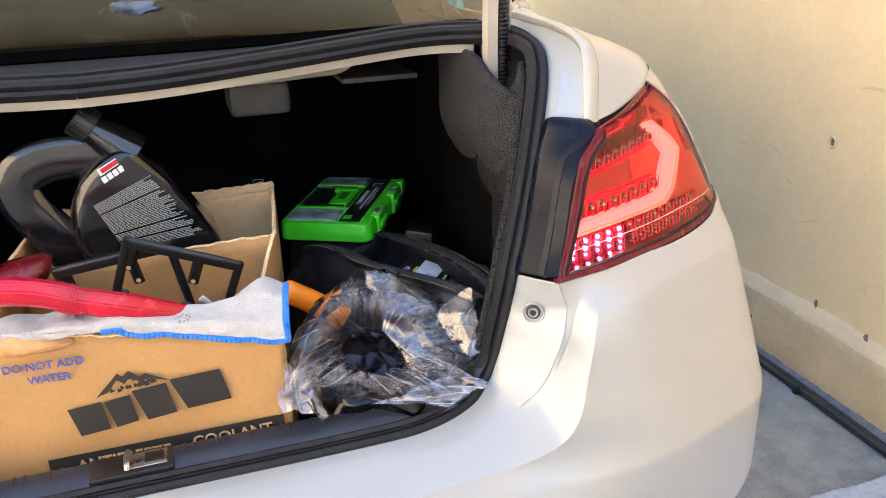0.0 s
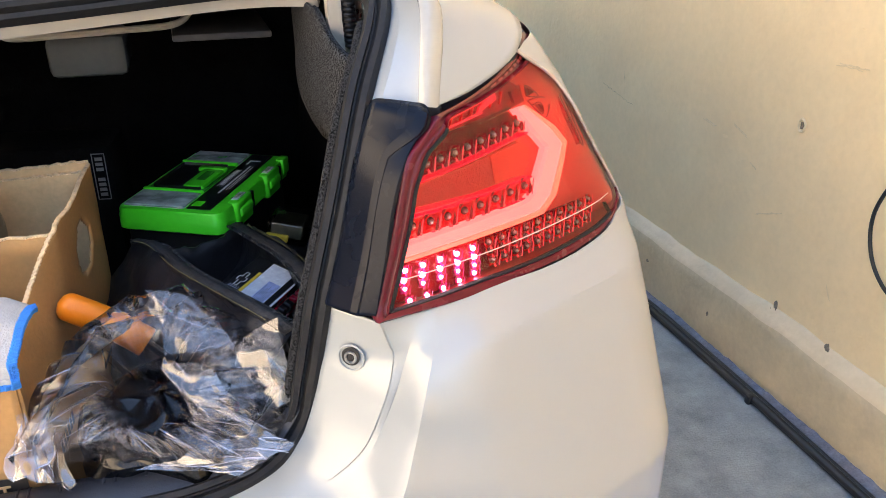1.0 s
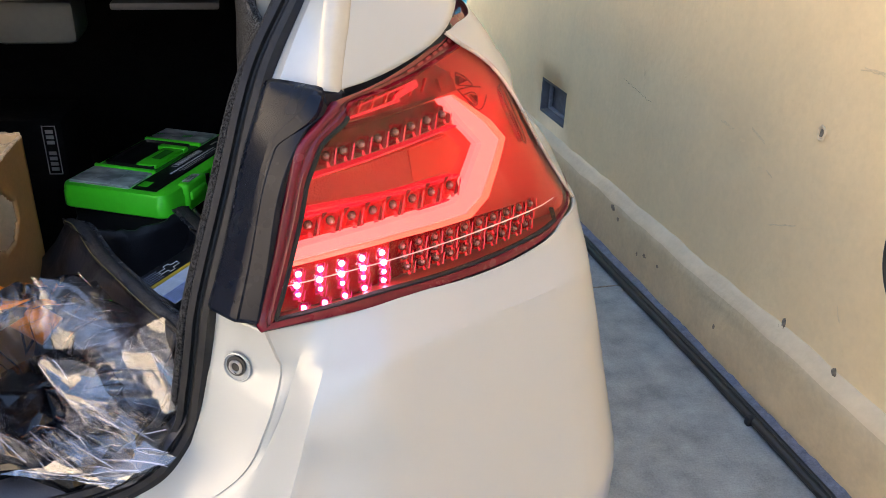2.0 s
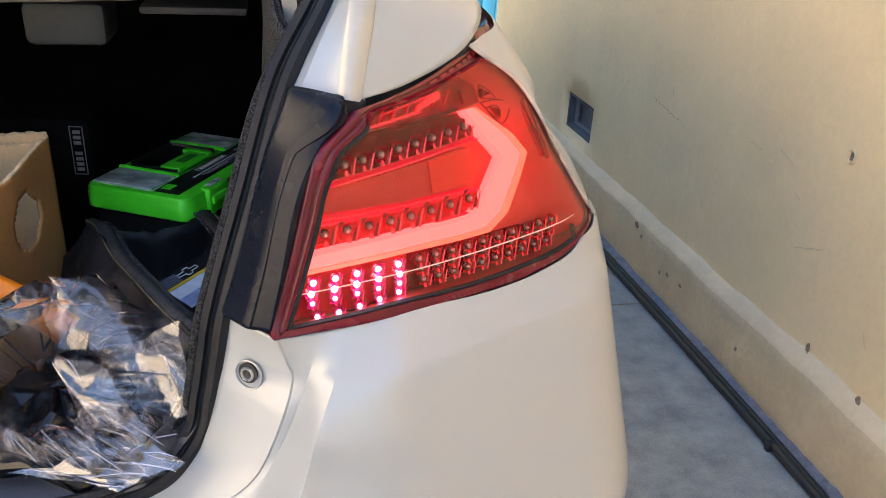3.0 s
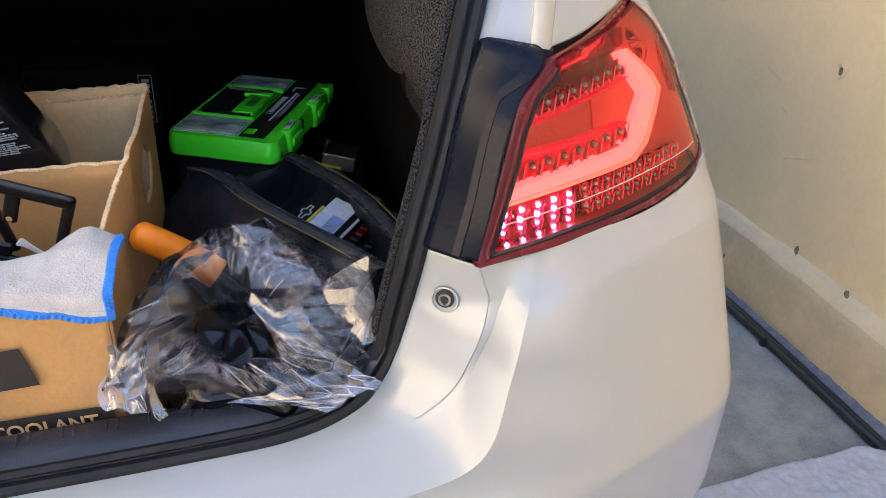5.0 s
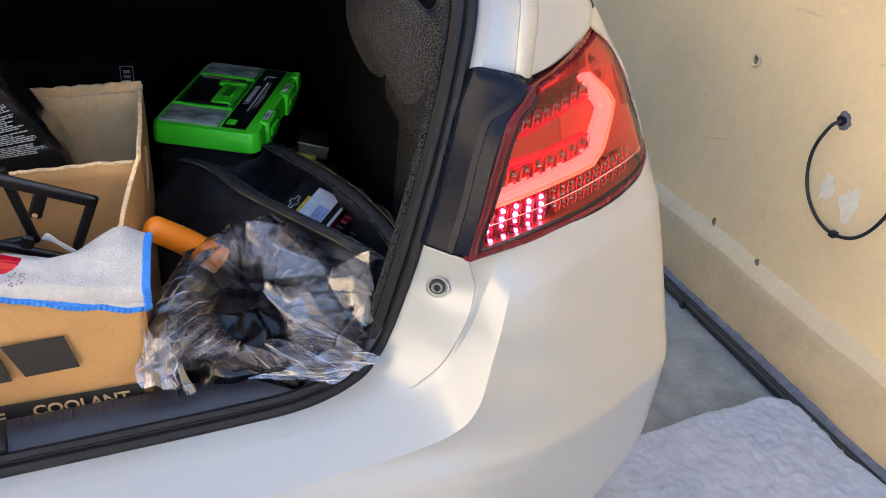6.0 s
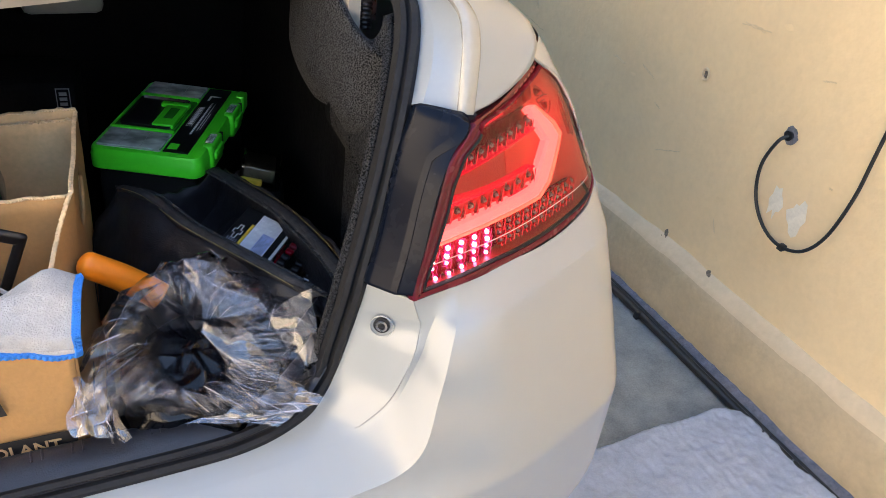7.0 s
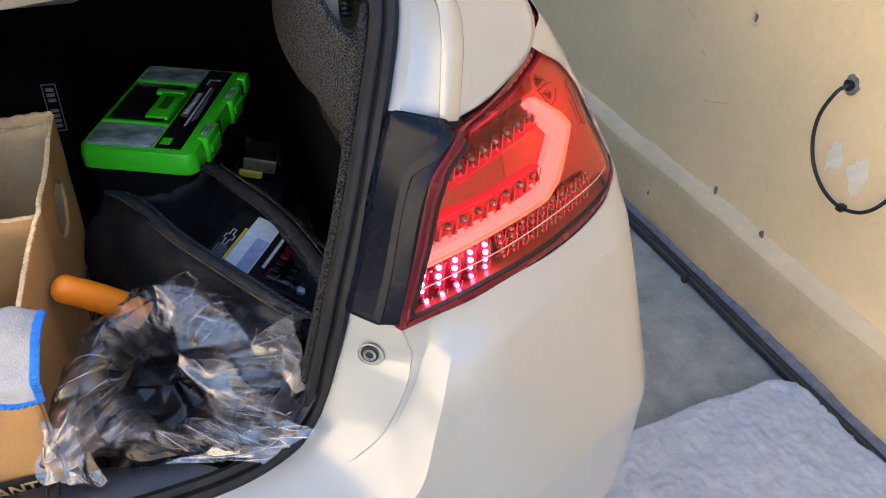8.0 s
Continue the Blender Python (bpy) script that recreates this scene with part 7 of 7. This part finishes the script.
def wall_scars():
    """Plugged anchors, chipped holes, scuffs and filler on the wall."""
    def lump(name, y, z, ry, rz, h, m, lab, cat, seed, x=None, group="", rag=0.5):
        bm = bmesh.new()
        n = 14
        c = bm.verts.new((-h, 0, 0))
        prev = [c] * n
        for k in (0.55, 1.0):
            cur = []
            for i in range(n):
                a = 2 * math.pi * i / n
                q = 1 + rag * noise.noise((math.cos(a) * 2.2 + seed, math.sin(a) * 2.2, seed))
                cur.append(bm.verts.new((-h * (1 - k) * 0.8 + 0.0008, ry * k * q * math.cos(a), rz * k * q * math.sin(a))))
            for i in range(n):
                vs = [prev[i], cur[i], cur[(i + 1) % n], prev[(i + 1) % n]]
                bm.faces.new(list(dict.fromkeys(vs)))
            prev = cur
        bmesh.ops.recalc_face_normals(bm, faces=bm.faces)
        o = part(name, bm, m)
        o.location = ((x or WALL_X) - 0.003, y, z)
        tagged(o, lab, cat, group)
        return o
    a = thing("wall_anchor", "old wall plug with a dark hole and pale ring", "wall plug", pose(WALL_X - 0.003, 2.083, 0.755))
    bm = bmesh.new()
    sheet(lambda u, v: (-0.004 * math.sin(math.pi * v), (0.008 + 0.007 * v + 0.003 * noise.noise((math.cos(6.283 * u) * 2, math.sin(6.283 * u) * 2, 1))) * math.cos(2 * math.pi * u), (0.011 + 0.009 * v + 0.004 * noise.noise((math.cos(6.283 * u) * 2, math.sin(6.283 * u) * 2, 3))) * math.sin(2 * math.pi * u)), 20, 4, bm=bm, closed=True)
    bmesh.ops.recalc_face_normals(bm, faces=bm.faces)
    part("ring", bm, SCUFF, a)
    part("hole", box(-0.0025, 0.004, -0.004, 0.004, -0.009, 0.009, 0.001, 1), MORTAR, a)
    holes = ((2.044, 0.257, 0.010, 0.018), (1.843, 0.239, 0.011, 0.016), (2.290, 0.099, 0.012, 0.014), (3.006, 0.18, 0.022, 0.014), (2.957, 0.155, 0.012, 0.010), (2.738, 0.113, 0.014, 0.010), (2.788, 0.098, 0.008, 0.010), (2.646, 0.119, 0.010, 0.008))
    for k, (y, z, r1, r2) in enumerate(holes):
        lump("chipped_hole", y, z, r1 * 0.8, r2 * 0.8, 0.004, MORTAR, "small chipped hole with crumbled mortar in the wall", "hole", k * 1.7, x=WALL_X - (0.030 if z < 0.2 else 0.006), group="chipped holes")
    for k, (y, z, r1, r2) in enumerate(((1.722, 0.545, 0.020, 0.042), (1.650, 0.545, 0.026, 0.048))):
        lump("filler_patch", y, z, r1, r2, 0.0012, PATCH, "pale patch of filler on the wall", "filler patch", 4 + k * 2.3, group="filler patches", rag=0.7)
    # scuffs: a few thin crumbled strokes side by side
    rnd = random.Random(5)
    for y, z, dy, dz, n in ((2.962, 0.665, 0.010, 0.040, 3), (2.50, 0.668, -0.09, -0.012, 3), (2.36, 0.690, -0.10, -0.030, 2), (2.02, 0.925, -0.11, 0.004, 3), (1.72, 0.88, -0.04, 0.012, 2), (2.25, 0.60, -0.03, -0.010, 2), (1.60, 0.655, -0.012, 0.006, 2), (3.95, 0.56, -0.03, 0.02, 2), (2.20, 0.47, -0.12, 0.05, 2), (1.90, 0.40, -0.03, -0.05, 2)):
        bm = bmesh.new()
        for k in range(n):
            a0, a1 = 0.3 * rnd.random(), 0.7 + 0.3 * rnd.random()
            side = 0.006 * (rnd.random() - 0.5)
            line = [Vector((0, dy * s + side + 0.003 * (rnd.random() - 0.5), dz * s + side + 0.004 * (rnd.random() - 0.5))) for s in (a0 + (a1 - a0) * i / 8 for i in range(9))]
            tube(line, [(0.0016 * rnd.random() + 0.0006, 0), (0, 0.0006), (-0.0006 - 0.0014 * rnd.random(), 0), (0, -0.0006)], bm=bm, normal=Vector((1, 0, 0)))
        o = part("scuff", bm, SCUFF, smooth=False)
        o.location = (WALL_X - 0.0028, y, z)
        tagged(o, "faint grey scuff mark on the wall", "scuff", "scuff marks")


wall_scars()


def wall_cracks():
    """Hairline cracks, and raised flakes of paint, as the plaster has aged."""
    rnd = random.Random(17)
    for k, (y, z, dy, dz, n) in enumerate(((2.06, 0.24, -0.10, -0.10, 9), (2.02, 0.205, 0.07, -0.17, 10), (2.9, 0.60, 0.22, 0.03, 14))):
        pts = [Vector((0, dy * s / n + 0.010 * (rnd.random() - 0.5), dz * s / n + 0.010 * (rnd.random() - 0.5))) for s in range(n + 1)]
        o = part("crack", tube(pts, ring(0.0005, 4), normal=Vector((1, 0, 0))), MORTAR)
        o.location = (WALL_X - (0.0255 if z < 0.21 else 0.010 if z < 0.26 else 0.0008), y, z)
        tagged(o, "thin dark hairline crack in the plaster", "crack", "wall cracks")
    bm = bmesh.new()
    for k in range(500):
        y, z = 1.2 + 3.0 * rnd.random(), 0.28 + 1.3 * rnd.random() ** 1.5
        if noise.noise((y * 2.2, z * 2.2, 7)) < 0.02 or (3.5 < y < 4.0 and z < 0.5):
            continue
        s = 0.003 + 0.009 * rnd.random() ** 2
        n = 7
        c = bm.verts.new((0.0006, y, z))
        edge = [bm.verts.new((0.0014, y + s * 1.6 * (0.6 + 0.8 * rnd.random()) * math.cos(6.283 * i / n), z + s * (0.5 + 0.8 * rnd.random()) * math.sin(6.283 * i / n))) for i in range(n)]
        for i in range(n):
            bm.faces.new((c, edge[i], edge[(i + 1) % n]))
    o = part("paint_flakes", bm, STUCCO, smooth=False)
    o.location = (WALL_X - 0.002, 0, 0)
    tagged(o, "small raised flakes and bumps of beige paint on the wall", "paint flakes", kind="stuff")


wall_cracks()


def wall_cable():
    c = thing("wall_cable", "black cable looping out of a hole in the wall", "cable", pose(WALL_X, 1.75, 0.723))
    pts = [(-0.012, 0.0, 0.0), (-0.030, 0.010, -0.018), (-0.030, 0.032, -0.085), (-0.028, 0.028, -0.150), (-0.026, 0.0, -0.210), (-0.024, -0.05, -0.252), (-0.024, -0.110, -0.262), (-0.024, -0.170, -0.235), (-0.024, -0.212, -0.165), (-0.024, -0.236, -0.05), (-0.024, -0.242, 0.06), (-0.024, -0.25, 0.30), (-0.02, -0.26, 0.9), (-0.02, -0.26, 1.8)]
    part("cord", tube(spline(pts, 8), ring(0.0046, 10), normal=Vector((1, 0, 0))), HOSE, c)
    bm = cyl(0.013, 0.010, 0.012, 18, m=pose(-0.008, 0, 0, 0, 90, 0))
    part("grommet", bm, HOSE, c)
    bm = bmesh.new()
    n = 18
    ctr = bm.verts.new((-0.006, 0, 0))
    rim = [bm.verts.new((-0.0035, (0.022 + 0.008 * noise.noise((i * 1.3, 0, 0))) * math.cos(2 * math.pi * i / n), (0.024 + 0.008 * noise.noise((i * 1.3, 4, 0))) * math.sin(2 * math.pi * i / n))) for i in range(n)]
    for i in range(n):
        bm.faces.new((ctr, rim[i], rim[(i + 1) % n]))
    bmesh.ops.recalc_face_normals(bm, faces=bm.faces)
    part("filler", bm, GRIT, c, "grey crumbly filler round the cable")
    part("cable_clip", box(-0.034, -0.014, -0.118, -0.100, -0.270, -0.254, 0.003, 2), HOSE, c)


wall_cable()


def far_gate():
    g = thing("gate", "teal painted ribbed metal gate beyond the wall", "gate", pose(0.2, 6.25, 0))
    part("sheet", box(-3.0, 2.2, 0, 0.02, 0.0, 2.2), TEAL, g, smooth=False)
    for k in range(52):
        part("rib", box(-3.0 + 0.1 * k, -2.965 + 0.1 * k, -0.022, 0.0, 0.05, 2.2), TEAL, g, smooth=False)


far_gate()


# ---------------------------------------------------------------- what stands around and gives the bounced light
# unseen; added so that sunlit stucco throws warm light on wall and car
def house():
    h = thing("bounce_light_wall", "unseen sunlit tan stucco house, added to bounce light", "house", pose(-5.4, -0.8, 0))
    part("wall", box(-0.3, 0.0, -6.5, 6.0, 0, 5.2), HOUSEWALL, h, smooth=False)
    bm = box(-1.8, 0.15, -6.7, 6.2, 5.2, 5.35)
    part("roof", bm, mat("roof_felt", (0.10, 0.09, 0.08), 0.9, vary=0.2), h, smooth=False)


house()


# unseen; added to give the rear window olive brown to reflect
def far_building():
    h = thing("far_building", "unseen olive brown building, added beyond the gate for the glass to reflect", "building", pose(-3.0, 8.5, 0))
    part("wall", box(-8, 7, 0, 0.4, 0, 8.0), mat("olive_stucco", (0.32, 0.28, 0.18), 0.9, vary=0.2, scale=1.2), h, smooth=False)
    part("roof", box(-8.4, 7.4, -0.5, 3.0, 8.0, 8.2), mat("brown_roof", (0.09, 0.07, 0.05), 0.9, vary=0.2), h, smooth=False)


far_building()


def rear_building():
    """An unseen house wall added behind the camera; it closes the drive and cuts low sky."""
    h = thing("rear_sky_screen", "unseen plain pale grey stucco house, added to cut the low sky", "house", pose(-1.5, -7.0, 0))
    part("wall", box(-7.0, 6.0, -0.3, 0.0, 0, 2.7), mat("pale_grey_stucco", (0.60, 0.61, 0.62), 0.9, vary=0.06, scale=1.5, bump=0.3), h, smooth=False)
    part("roof", box(-7.4, 6.4, -2.5, 0.45, 2.7, 2.85), mat("eaves_wood", (0.12, 0.10, 0.08), 0.9, vary=0.2), h, smooth=False)


rear_building()


def shelf_bottle():
    b = thing("plastic_wrap", "clear green-edged plastic wrapping on the rear shelf", "wrapping", pose(-0.20, 1.72, 1.215))
    rnd = random.Random(5)
    bm = bmesh.new()
    bmesh.ops.create_icosphere(bm, subdivisions=3, radius=1.0)
    for v in bm.verts:
        k = 1 + 0.25 * noise.noise(v.co * 2.5)
        v.co = Vector((v.co.x * 0.085 * k, v.co.y * 0.05 * k, max(0.0, v.co.z * 0.035 * k + 0.02)))
    part("wrap", bm, FILM, b, angle=15)
    part("green_edge", box(0.070, 0.078, -0.03, 0.03, 0.001, 0.03, 0.003, 1), mat("green_edge", (0.05, 0.35, 0.12), 0.3, vary=0.2), b)


shelf_bottle()
